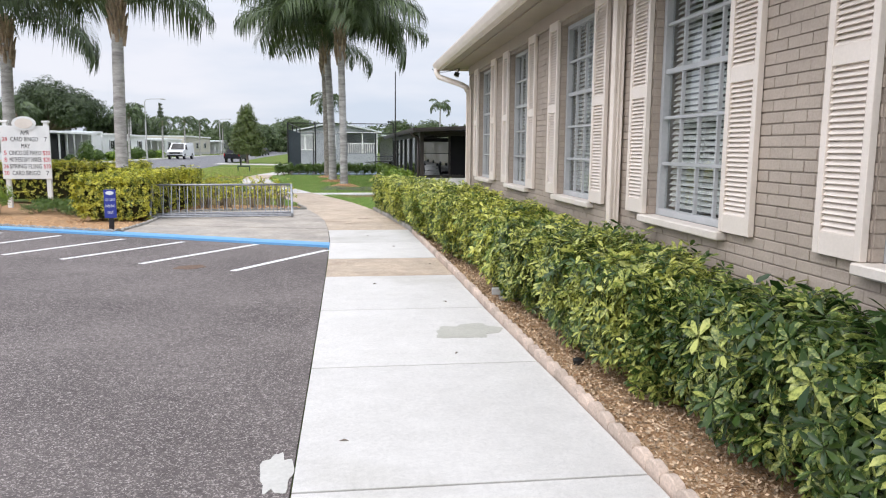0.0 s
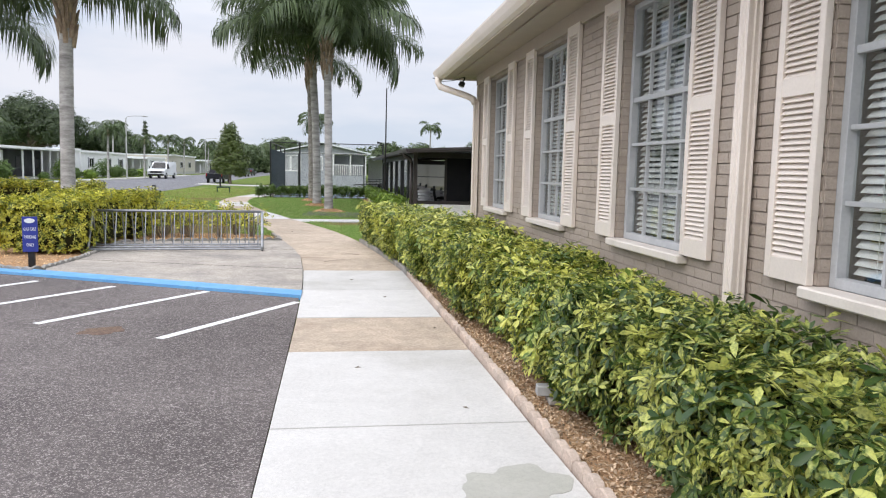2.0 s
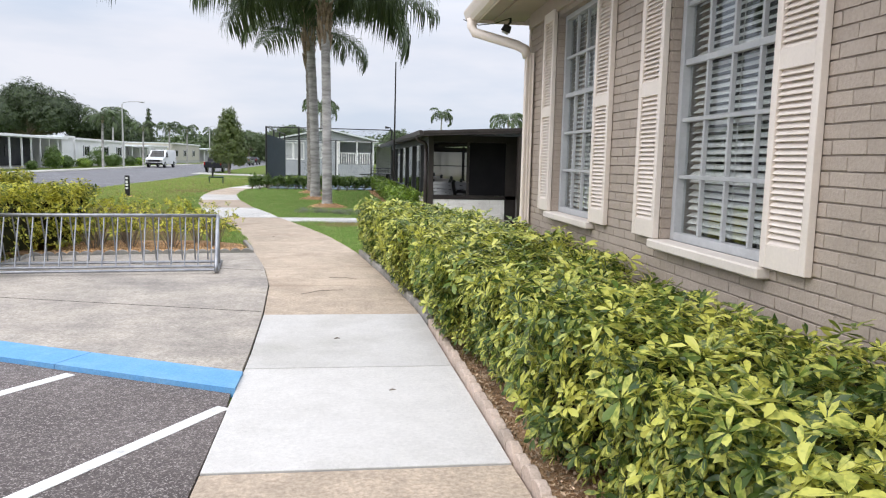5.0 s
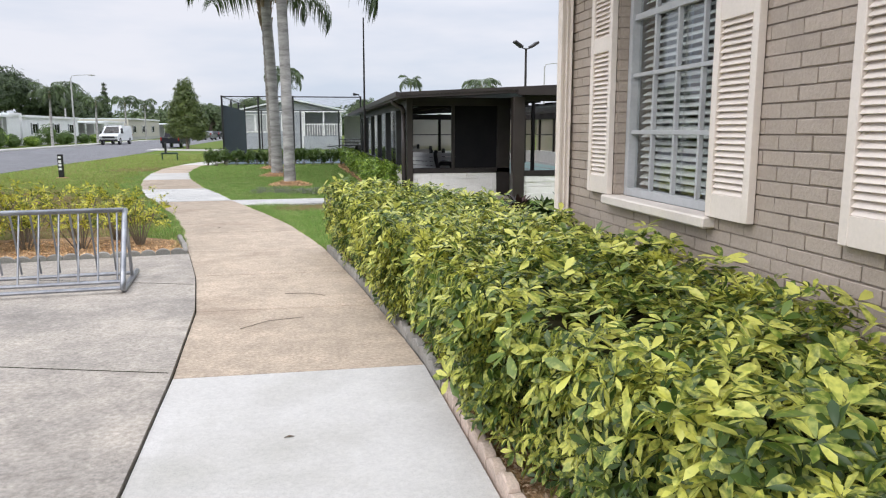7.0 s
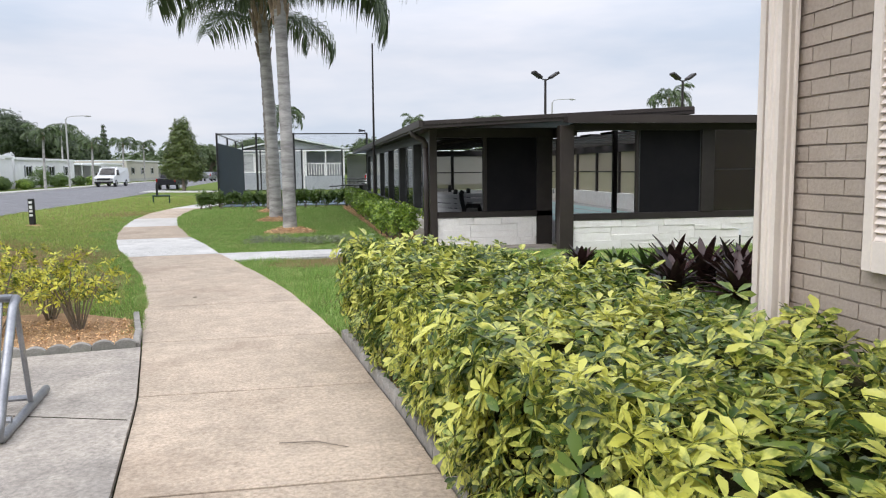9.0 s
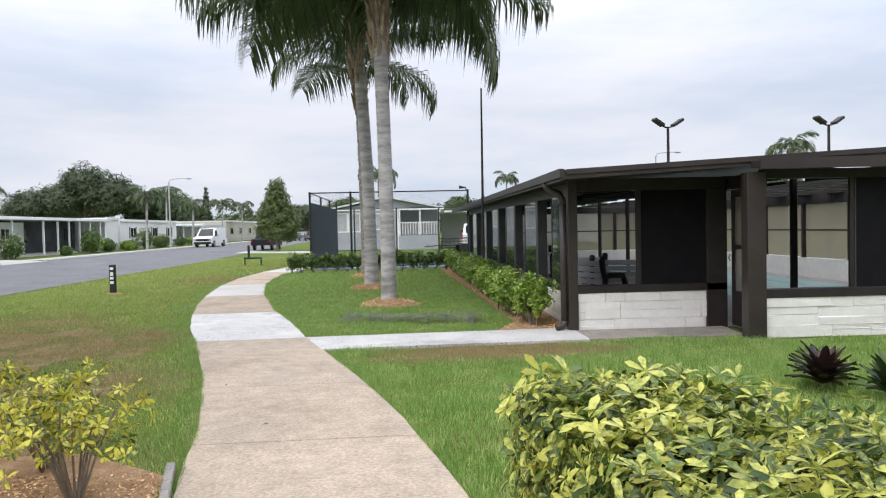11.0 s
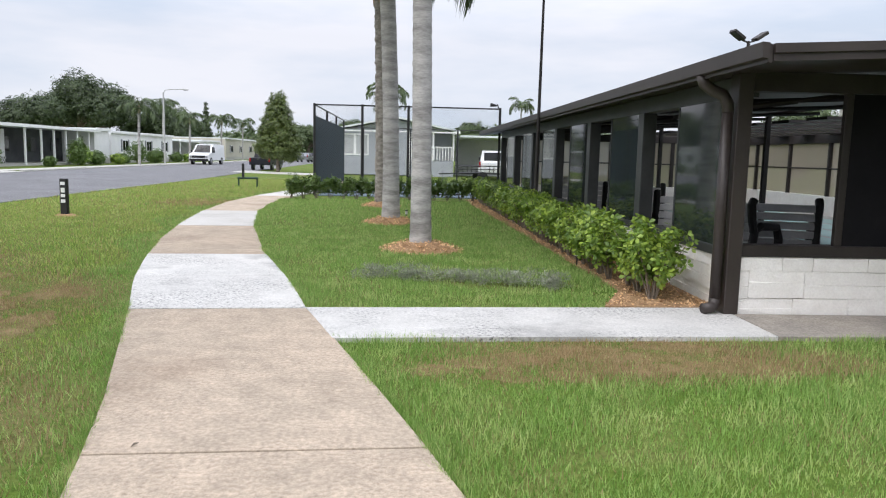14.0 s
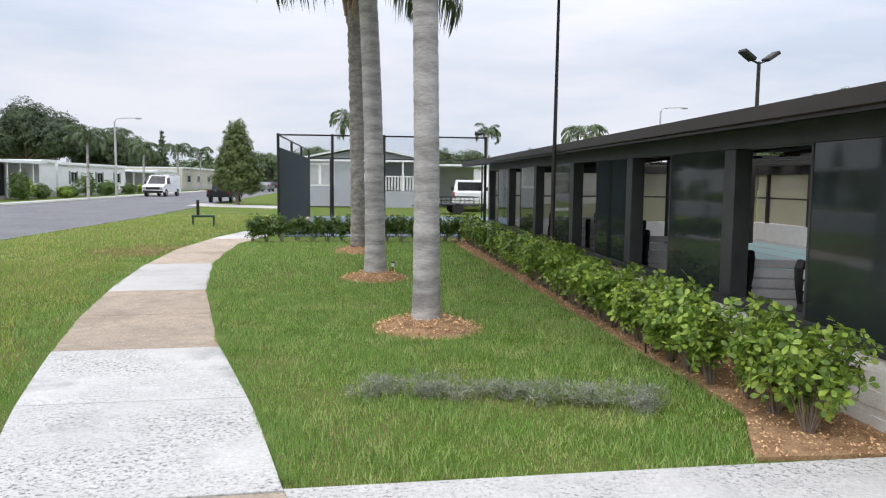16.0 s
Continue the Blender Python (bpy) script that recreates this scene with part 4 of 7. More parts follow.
for y0, y1 in BAYS:
    mid = y0 + (y1 - y0) * 0.50
    frame_bars("post", [(HX - 0.03, HX + 0.15, y1 - 0.11, y1 + 0.11, 0.60, 2.06)], M_charcoal)
    frame_bars("mullion", [(HX + 0.0, HX + 0.06, mid, mid + 0.05, 0.60, 2.06)], M_charcoal)
    bm = box(HX - 0.012, HX - 0.002, y0 + 0.112, mid + 0.03, 0.602, 2.058)
    part("tinted_panel", bm, M_panel, hall, "dark glossy sliding vinyl panel")
    frame_bars("panel_frame", [(HX - 0.022, HX + 0.012, mid + 0.032, mid + 0.06, 0.602, 2.058), (HX - 0.022, HX + 0.012, y0 + 0.112, y0 + 0.13, 0.602, 2.058)], M_charcoal)
frame_bars("corner_post", [(HX - 0.125, HX + 0.015, HY - 0.05, HY + 0.14, -0.02, 2.28)], M_fascia)
# front, short part beside the apron
frame_bars("sill_rail", [(HX + 0.02, 5.70, HY - 0.02, HY + 0.16, 0.555, 0.665)], M_bronze)
frame_bars("head_beam", [(HX + 0.02, 5.70, HY - 0.01, HY + 0.15, 2.10, 2.28)], M_bronze)
frame_bars("mullion", [(4.30, 4.375, HY, HY + 0.06, 0.665, 2.10)], M_bronze)
frame_bars("post", [(5.38, 5.70, HY - 0.02, HY + 0.14, -0.02, 2.10)], M_bronze)
part("dark_screen", box(4.378, 5.378, HY + 0.01, HY + 0.02, 0.667, 2.098), M_dark_screen, hall, "near-black woven sun screen")
# side with the screen door
frame_bars("head_beam", [(5.72, 5.86, 28.2, HY + 0.15, 2.08, 2.26)], M_bronze)
door = thing("door_hall", "narrow dark screen door with an aluminium rim", "door", (5.76, 28.24, 0), kind="structure")
bm = bmesh.new()
for b in ((0, 0.04, 0.0, 0.09, 0.02, 2.06), (0, 0.04, 0.79, 0.88, 0.02, 2.06), (0, 0.04, 0.09, 0.79, 0.02, 0.55), (0, 0.04, 0.09, 0.79, 1.96, 2.06), (0, 0.04, 0.09, 0.79, 1.18, 1.24)):
    box(*b, 0.004, bm)
part("door_frame", bm, M_bronze, door)
part("screen", box(0.018, 0.022, 0.09, 0.79, 0.55, 1.96), M_screen, door)
part("door_handle", tube([(-0.05, 0.82, 1.0), (-0.07, 0.82, 1.05), (-0.05, 0.82, 1.10)], 0.012, 6), M_galv, door)
# front, long part
frame_bars("corner_post", [(5.44, 5.70, 27.92, 28.12, -0.02, 2.26)], M_fascia)
frame_bars("sill_rail", [(5.70, 15.6, 27.98, 28.16, 0.53, 0.65)], M_bronze)
frame_bars("head_beam", [(5.70, 15.6, 27.98, 28.16, 2.17, 2.30)], M_bronze)
x = 5.70
for k in range(4):
    x1 = x + 2.66 if k else 8.36
    frame_bars("post", [(x1 - 0.13, x1 + 0.13, 27.96, 28.14, 0.65, 2.17)], M_bronze)
    mid = x + 1.26 if not k else (x + x1) / 2
    frame_bars("mullion", [(mid - 0.03, mid + 0.03, 28.0, 28.06, 0.65, 2.17)], M_bronze)
    if k == 0:
        part("dark_screen", box(mid + 0.032, x1 - 0.132, 28.01, 28.02, 0.652, 2.168), M_dark_screen, hall, "near-black woven sun screen")
        frame_bars("screen_rim", [(mid + 0.032, mid + 0.050, 27.992, 28.009, 0.652, 2.168), (x1 - 0.15, x1 - 0.132, 27.992, 28.009, 0.652, 2.168)], M_charcoal)
    else:
        for a, b in ((x + 0.132, mid - 0.032), (mid + 0.032, x1 - 0.132)):
            part("vinyl_pane", box(a, b, 28.012, 28.018, 0.652, 2.168), M_vinyl, hall, "smoky bronze vinyl window")
        frame_bars("rail", [(x + 0.132, x1 - 0.132, 28.0, 28.03, 1.415, 1.445)], M_bronze)
    x = x1
# far sides: white low wall, posts, tan screens
EX = 11.8
part("low_wall", box(EX, EX + 0.15, 31.5, HN, -0.1, 0.56), M_stone, hall, "white low wall")
part("screen", box(EX + 0.06, EX + 0.07, 31.5, HN, 0.57, 2.02), M_screen, hall, "tan woven screen")
for k in range(8):
    y = 31.5 + k * 2.1
    frame_bars("post", [(EX - 0.02, EX + 0.10, y, y + 0.10, 0.56, 2.3)], M_bronze)
frame_bars("rail", [(EX, EX + 0.08, 31.5, HN, 1.30, 1.34)], M_bronze)
frame_bars("head_beam", [(EX - 0.04, EX + 0.14, 31.5, HN, 2.02, 2.30)], M_bronze)
part("low_wall", box(EX + 0.16, 15.6, 31.5, 31.65, -0.1, 0.56), M_stone, hall, "white low wall")
part("screen", box(EX + 0.16, 15.6, 31.56, 31.57, 0.57, 2.02), M_screen, hall, "tan woven screen")
part("low_wall", box(15.6, 15.75, 28.2, 31.65, -0.1, 0.56), M_stone, hall, "white low wall")
part("screen", box(15.66, 15.67, 28.2, 31.65, 0.57, 2.02), M_screen, hall, "tan woven screen")
part("low_wall", box(HX + 0.18, EX - 0.01, HN - 0.15, HN, -0.1, 0.56), M_stone, hall, "white low wall")
part("screen", box(HX + 0.18, EX - 0.01, HN - 0.08, HN - 0.07, 0.57, 2.02), M_screen, hall, "tan woven screen")
for k in range(3):
    frame_bars("post", [(4.9 + k * 2.1, 5.02 + k * 2.1, HN - 0.13, HN - 0.02, 0.56, 2.3)], M_bronze)
frame_bars("head_beam", [(HX + 0.18, EX - 0.05, HN - 0.14, HN - 0.02, 2.02, 2.26)], M_bronze)
frame_bars("head_beam", [(EX + 0.15, 15.6, 31.52, 31.62, 2.02, 2.30)], M_bronze)
frame_bars("head_beam", [(15.62, 15.72, 28.2, 31.65, 2.02, 2.30)], M_bronze)
frame_bars("mid_rail", [(HX + 0.18, EX - 0.05, HN - 0.10, HN - 0.05, 1.30, 1.34)], M_bronze)
setting("floor_hall", box(HX + 0.18, EX - 0.01, HY + 0.18, HN - 0.16, -0.08, 0.03), M_floor_in, "smooth grey concrete floor of the hall", "floor")
setting("floor_hall_front", box(5.88, 15.58, 28.18, HY + 0.178, -0.08, 0.028), M_floor_in, "smooth grey concrete floor of the hall", "floor")
for k in range(4):
    tagged(part("court_lane", box(7.6 + k * 0.92, 8.35 + k * 0.92, 31.0, 45.5, 0.031, 0.036), M_turq, None), "pale turquoise painted shuffleboard lane", "court lane", "lanes in the hall", kind="structure")
for xx in (7.86,):
    for k in range(5):
        y = 31.2 + k * 3.3
        tagged(part("column", box(xx, xx + 0.1, y, y + 0.1, 0.03, 2.44, 0.006), M_bronze, None), "slim dark steel column inside the hall", "column", "columns of the hall", kind="structure")
# roofs
RZ = lambda xx: 2.20 + (xx - 2.95) * 0.052
setting("roof_hall", extrude_profile([(2.97, 2.24), (8.0, RZ(8.0) + 0.05), (8.0, RZ(8.0) + 0.12), (2.97, 2.32)], "y", 28.0, 49.6), M_fascia, "flat dark metal roof of the hall", "roof")
bm = bmesh.new()
extrude_profile([(2.93, 2.20), (2.965, 2.20), (2.965, 2.335), (2.93, 2.345)], "y", 27.96, 49.65, bm)
extrude_profile([(2.88, 2.235), (2.93, 2.225), (2.93, 2.345), (2.872, 2.35)], "y", 27.94, 49.66, bm)
setting("fascia_hall", bm, M_fascia, "brown metal fascia and gutter of the hall", "trim")
bm = bmesh.new()
for y0, dz in ((27.955, 0.0), (27.93, 0.06)):
    v = [(2.97, 2.21 + dz), (8.02, RZ(8.02) + 0.01 + dz), (8.02, RZ(8.02) + 0.14), (2.97, 2.34)]
    extrude_profile(v, "y", y0, y0 + 0.023, bm)
setting("fascia_front", bm, M_fascia, "brown sloping fascia at the front of the hall", "trim")
setting("fascia_rise", extrude_profile([(27.95, RZ(8.0)), (49.6, RZ(8.0)), (49.6, RZ(8.0) + 0.13), (27.95, RZ(8.0) + 0.13)], "x", 8.02, 8.05), M_fascia, "brown fascia at the high side of the roof", "trim")
setting("roof_low", extrude_profile([(27.96, 2.33), (30.4, 2.33), (30.4, 2.40), (27.96, 2.40)], "x", 8.06, 16.0), M_fascia, "lower flat roof of the front wing", "roof")
# the far side is roofed in dark sheets with open light strips between them
bm = bmesh.new()
for k in range(14):
    y = 30.42 + 1.37 * k
    extrude_profile([(8.06, 2.28), (EX + 0.45, 2.26), (EX + 0.45, 2.32), (8.06, 2.34)], "y", y, y + 0.72, bm)
setting("roof_hall_east", bm, M_bronze, "dark roof sheets with light strips over the far side of the hall", "roof")
setting("roof_porch", extrude_profile([(27.62, 2.31), (27.94, 2.31), (27.94, 2.40), (27.62, 2.40)], "x", 5.5, 16.0), M_bronze, "thin dark roof edge over the long front", "roof")
setting("fascia_low", extrude_profile([(27.58, 2.28), (27.615, 2.28), (27.615, 2.42), (27.58, 2.42)], "x", 5.46, 16.0), M_fascia, "dark brown fascia over the long front", "trim")
for k in range(9):
    y = 29.6 + k * 2.1
    bm = bmesh.new()
    tube([(3.4, y, 2.16), (7.9, y, 2.38)], 0.035, 6, bm)
    tube([(3.6, y, 2.0), (5.2, y, 2.22)], 0.02, 5, bm)
    tagged(part("roof_truss", bm, M_bronze, None), "dark steel truss under the hall roof", "truss", "trusses of the hall", kind="structure")
gd = thing("downspout", "brown downspout with an elbow at the hall corner", "downspout")
part("elbow", tube([(2.93, 29.20, 2.24), (2.95, 29.20, 2.16), (3.03, 29.19, 2.10), (3.13, 29.18, 2.06), (3.175, 29.17, 1.98), (3.18, 29.17, 1.90)], 0.056, 10), M_fascia, gd, smooth=True)
part("pipe", tube([(3.18, 29.17, 1.92), (3.18, 29.17, 0.12)], 0.053, 10), M_fascia, gd, smooth=True)
part("shoe", tube([(3.18, 29.17, 0.14), (3.175, 29.165, 0.09), (3.14, 29.14, 0.06), (3.05, 29.11, 0.05)], 0.055, 10), M_fascia, gd, smooth=True)

# stones of the low walls
stone_meshes = {}


def stone_mesh(kind):
    l, h = kind[:2]
    if kind not in stone_meshes:
        bm = box(-l / 2 + 0.002, l / 2 - 0.002, -0.05, 0.05, -h / 2 + 0.001, h / 2 - 0.001, 0.004)
        lean = rng.normal(0, 0.005)
        for v in bm.verts:
            v.co += Vector((rng.normal(0, 0.002), (rng.normal(0, 0.004) + lean) if v.co.y < 0 else 0, rng.normal(0, 0.0025)))
        me = bpy.data.meshes.new("stone")
        bm.to_mesh(me)
        bm.free()
        me.materials.append(M_stone)
        stone_meshes[kind] = me
    return stone_meshes[kind]


def stone_wall(a, b, z1, turn):
    """Rough ledge stones in uneven courses; here and there one tall stone takes the height of two."""
    a, b = Vector((*a, 0)), Vector((*b, 0))
    length, d = (b - a).length, (b - a).normalized()

    def lay(s0, s1, zlo, h):
        p = a + d * ((s0 + s1) / 2)
        link("stone", stone_mesh((round(s1 - s0, 2), round(h, 3), int(rng.integers(0, 3)))), hall, "", pose(p.x, p.y, zlo + h / 2, 0, 0, turn))
    z, bands = -0.02, (0.30, 0.46, 0.24)
    for k, share in enumerate(bands):
        hb, s_ = (z1 + 0.02) * share, -0.2 * (k % 2)
        while s_ < length - 0.02:
            l = float(rng.choice([0.30, 0.42, 0.55, 0.72, 0.95]))
            s0, s1 = max(s_, 0), min(s_ + l, length)
            if s1 - s0 > 0.06:
                cut = rng.choice([0.0, 0.42, 0.5, 0.6]) if k < 2 else 0.0
                if cut:
                    lay(s0, s1, z, hb * cut)
                    lay(s0, s1, z + hb * cut, hb * (1 - cut))
                else:
                    lay(s0, s1, z, hb)
            s_ += l
        z += hb


stone_wall((HX + 0.02, HY + 0.045), (5.38, HY + 0.045), 0.55, 0)
stone_wall((5.71, 28.045), (12.6, 28.045), 0.53, 0)
stone_wall((HX + 0.045, 33.2), (HX + 0.045, HY + 0.16), 0.50, -90)

# ---- clipped hedges and shrubs ----


def hedge_surface(n, left, right, y0, y1, top, r, bottom=0.08, faces=(0.42, 0.36, 0.06, 0.10, 0.06)):
    """Random places on a clipped hedge, with their outward directions: top, left face, right face, near end, far end."""
    kind = r.choice(5, n, p=np.array(faces) / sum(faces))
    y = np.where(kind == 3, y0, np.where(kind == 4, y1, r.uniform(y0, y1, n)))
    xl, xr = np.array([left(v) for v in y]), np.array([right(v) for v in y])
    wob = 0.05 * np.sin(y * 2.3) + 0.035 * np.sin(y * 5.1 + 1)
    x = np.where(kind == 1, xl + wob, np.where(kind == 2, xr, xl + (xr - xl) * r.uniform(0, 1, n)))
    zt = top + 0.035 * np.sin(y * 1.7 + x * 2.0) + 0.025 * np.sin(y * 4.1 - x * 3)
    z = np.where(kind == 0, zt, bottom + (zt - bottom) * r.uniform(0, 1, n) ** 0.8)
    nrm = np.zeros((n, 3))
    nrm[kind == 0] = (0, 0, 1)
    nrm[kind == 1] = (-1, 0, 0.45)
    nrm[kind == 2] = (1, 0, 0.45)
    nrm[kind == 3] = (0, -1, 0.45)
    nrm[kind == 4] = (0, 1, 0.45)
    x = np.where((kind == 1) & (z < 0.35), x + (0.35 - z) * 0.35, x)
    p = np.stack([x, y, z], 1)
    return p - nrm * r.uniform(-0.05, 0.16, (n, 1)), nrm + r.normal(0, 0.35, (n, 3))


def hedge(label, left, right, y0, y1, top, n, count, length, width, leaf, seed, fine=True, core=0.13, name="hedge", bottom=0.08, core_bottom=0.12, shoot=None):
    r = np.random.default_rng(seed)
    root = thing(name, label, "hedge", (0, 0, 0))
    # closed dark shell below the leaves, coloured as the hedge's inner shade
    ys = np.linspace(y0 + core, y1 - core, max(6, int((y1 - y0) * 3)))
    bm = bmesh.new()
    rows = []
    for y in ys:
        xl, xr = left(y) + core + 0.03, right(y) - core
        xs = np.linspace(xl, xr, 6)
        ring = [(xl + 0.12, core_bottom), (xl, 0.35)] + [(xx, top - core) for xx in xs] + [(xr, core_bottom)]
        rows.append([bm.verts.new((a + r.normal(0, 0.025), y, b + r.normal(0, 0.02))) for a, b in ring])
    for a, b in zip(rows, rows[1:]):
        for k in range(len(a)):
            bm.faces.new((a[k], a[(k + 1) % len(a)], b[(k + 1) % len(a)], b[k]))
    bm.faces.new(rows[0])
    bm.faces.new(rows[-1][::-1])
    tagged(part("inner_core", bm, M_core, root, "near-black closed shell standing in for the shade inside the hedge"), kind="stuff")
    p, a = hedge_surface(n, left, right, y0, y1, top, r, bottom)
    v, t = whorls(p, a, count, length, width, r, 0.48, fine, 1.35)
    tagged(link("foliage", fast_mesh("foliage", v, t, leaf), root), kind="stuff")
    # young, larger leaf whorls that stand out of the clipped surface
    m = n // 11
    p, a = hedge_surface(m, left, right, y0, y1, top, r, bottom + 0.2, (0.62, 0.28, 0.04, 0.03, 0.03))
    p = p + unit(a) * r.uniform(0.02, 0.09, (m, 1))
    v, t = whorls(p, a + (0, 0, 0.35), 7, length * 1.42, width * 1.5, r, 0.34, fine, 0.9)
    tagged(link("shoot_growth", fast_mesh("shoot_growth", v, t, shoot or leaf), root), kind="stuff")
    bm = bmesh.new()
    for k in range(int((y1 - y0) * 2.5)):
        y = r.uniform(y0 + 0.1, y1 - 0.1)
        x = left(y) + 0.2 + r.uniform(0, 0.25)
        tube([(x + 0.1, y, -0.02), (x + 0.05, y + r.normal(0, 0.05), 0.25), (x - 0.04, y + r.normal(0, 0.08), 0.5)], [0.014, 0.011, 0.007], 5, bm)
    tagged(part("stem_base", bm, M_bark, root), kind="stuff")
    return root


HL = smooth_line([(-6, 2.62), (4, 2.60), (5.6, 2.52), (7.5, 2.36), (9.7, 2.24), (11.5, 2.22), (13, 2.08), (15, 1.94), (18, 1.68), (20, 1.46), (22, 1.32)])
HR = smooth_line([(-6, 3.22), (18.4, 3.22), (19.4, 2.95), (21.6, 2.35), (22, 2.3)])
hedge("clipped hedge of dark green variegated umbrella shrub by the wall", HL, HR, 1.2, 6.6, 0.80, 4600, 8, 0.080, 0.027, M_scheff_d, 6)
hedge("long clipped hedge of variegated yellow-green umbrella shrub by the wall", HL, HR, 6.6, 9.8, 0.80, 3400, 8, 0.074, 0.026, M_scheff, 1)
hedge("long clipped hedge of variegated yellow-green umbrella shrub to its rounded end", HL, HR, 9.8, 21.7, 0.80, 12300, 8, 0.070, 0.026, M_scheff_y, 2, shoot=M_shoot)
flat = lambda v: (lambda s: v)
hedge("bushy yellow variegated hedge beside the bicycle rack", flat(-5.3), flat(-3.75), 18.9, 21.6, 0.98, 4200, 8, 0.068, 0.026, M_scheff_far, 3, False)
hedge("long yellow variegated hedge behind the sign and the rack", flat(-14.0), flat(-5.35), 24.3, 25.5, 1.12, 7500, 8, 0.070, 0.028, M_scheff_far, 4, False)
hedge("yellow variegated hedge between the rack and the lawn", flat(-5.3), flat(-3.5), 21.9, 23.5, 0.98, 3400, 8, 0.068, 0.026, M_scheff_far, 5, False)


def shrub(label, x, y, rad, h, n, count, length, width, leaf, seed, name="shrub", lift=0.25, stems=9, low=0.25, spread=0.12):
    r = np.random.default_rng(seed)
    root = thing(name, label, "shrub", (x, y, 0))
    bm = bmesh.new()
    tips = []
    for k in range(stems):
        a, f = r.uniform(0, 6.28), r.uniform(0.25, 1)
        tip = (math.cos(a) * rad * f, math.sin(a) * rad * f, h * r.uniform(0.6, 0.95))
        tube([(tip[0] * 0.1, tip[1] * 0.1, -0.03), (tip[0] * 0.45 + r.normal(0, 0.02), tip[1] * 0.45, tip[2] * 0.5), tip], [0.009, 0.007, 0.004], 5, bm)
        tips.append(tip)
    tagged(part("stem_base", bm, M_bark, root), kind="stuff")
    tips = np.array(tips)
    base = tips[r.integers(0, len(tips), n)]
    p = base * r.uniform(0.6, 1.05, (n, 1)) + r.normal(0, spread, (n, 3)) * np.array([rad, rad, h])
    p[:, 2] = np.clip(p[:, 2], low * h, h * 1.12)
    ax = p * np.array([1, 1, 0.2]) + np.array([0, 0, 0.3]) + r.normal(0, 0.3, (n, 3))
    v, t = whorls(p, ax, count, length, width, r, lift)
    tagged(link("foliage", fast_mesh("foliage", v, t, leaf), root), kind="stuff")
    return root


k = 0
for x, y, s in ((-1.25, 22.75, 1.0), (-1.95, 22.55, 1.0), (-2.65, 22.6, 0.95), (-3.2, 22.4, 1.1), (-1.7, 23.35, 0.8), (-2.9, 23.3, 1.0), (-3.3, 23.1, 1.1)):
    shrub("loose yellow-green variegated shrub with bare stems in the mulch bed", x, y, 0.58 * s, 0.74 * s, 130, 8, 0.064, 0.023, M_scheff_far, 20 + k, stems=14, low=0.42, spread=0.2)
    k += 1
for x, y in ((-7.75, 20.9), (-8.35, 21.0), (-8.9, 21.5)):
    shrub("low rounded dark green shrub near the sign", x, y, 0.62, 0.78, 800, 5, 0.06, 0.025, M_hib, 40 + k, low=0.1)
    k += 1
for x, y in ((-6.2, 21.0), (-5.7, 20.3), (-6.6, 21.8), (-5.5, 21.3), (-7.0, 21.3), (-5.9, 21.9)):
    shrub("low olive ground cover in the corner bed", x, y, 0.55, 0.30, 300, 5, 0.07, 0.02, M_hedge_far, 40 + k, low=0.1)
    k += 1

# loose green hedge along the hall: single bushes in a row
yy, k = 29.9, 0
while yy < 45.6:
    near = yy < 36
    x = 2.82 if yy < 31 else 2.72 - 0.012 * (yy - 31)
    shrub("fresh green broad-leaved hedge bush along the screened hall", x, yy, 0.31, 0.70, 300 if near else 190, 5, 0.074 if near else 0.085, 0.044, M_hib if yy < 40 or k % 2 else M_hedge_far, 60 + k, "hedge_bush", 0.1, 14, 0.26)
    yy += 0.41
    k += 1
xx = -3.5
while xx < 2.4:
    shrub("small dark green bush of the far hedge row", xx, 46.1 + 0.05 * math.sin(xx * 3), 0.36, 0.66, 230, 5, 0.085, 0.045, M_hedge_far, 120 + k, "hedge_bush", 0.1, 8, 0.22)
    xx += 0.42
    k += 1


def rosette(label, x, y, n, length, leaf, seed, name="bromeliad"):
    r = np.random.default_rng(seed)
    root = thing(name, label, "plant", (x, y, 0))
    vs, ts, o = [], [], 0
    for tier, (zb, tn, k) in enumerate(((0.04, n, 0.76), (0.24 * length, n // 2, 0.66))):
        for i in range(tn):
            a, e = i * 2.4 + tier + r.normal(0, 0.2), 0.35 + 1.12 * (i / tn)
            L, w = length * k * r.uniform(0.7, 1.1), 0.052 * r.uniform(0.8, 1.2)
            d = np.array([math.cos(a), math.sin(a)])
            s = np.array([-d[1], d[0], 0])
            pts = []
            for q in (0, 0.3, 0.6, 0.85, 1.0):
                rr = L * q * math.cos(e * (1 - 0.25 * q))
                zz = zb + L * q * math.sin(e) - 0.32 * L * q * q * math.cos(e)
                pts.append(np.array([d[0] * rr, d[1] * rr, max(zz, 0.01)]))
            ww = (0.8, 1.0, 0.9, 0.5, 0.03)
            for j in range(5):
                vs += [pts[j] + s * w * ww[j] + (0, 0, 0.012), pts[j] - (0, 0, 0.006), pts[j] - s * w * ww[j] + (0, 0, 0.012)]
            for j in range(4):
                b = o + j * 3
                ts += [(b, b + 1, b + 4), (b, b + 4, b + 3), (b + 1, b + 2, b + 5), (b + 1, b + 5, b + 4)]
            o += 15
    link("leaves", fast_mesh("leaves", np.array(vs), np.array(ts), leaf), root)
    return root


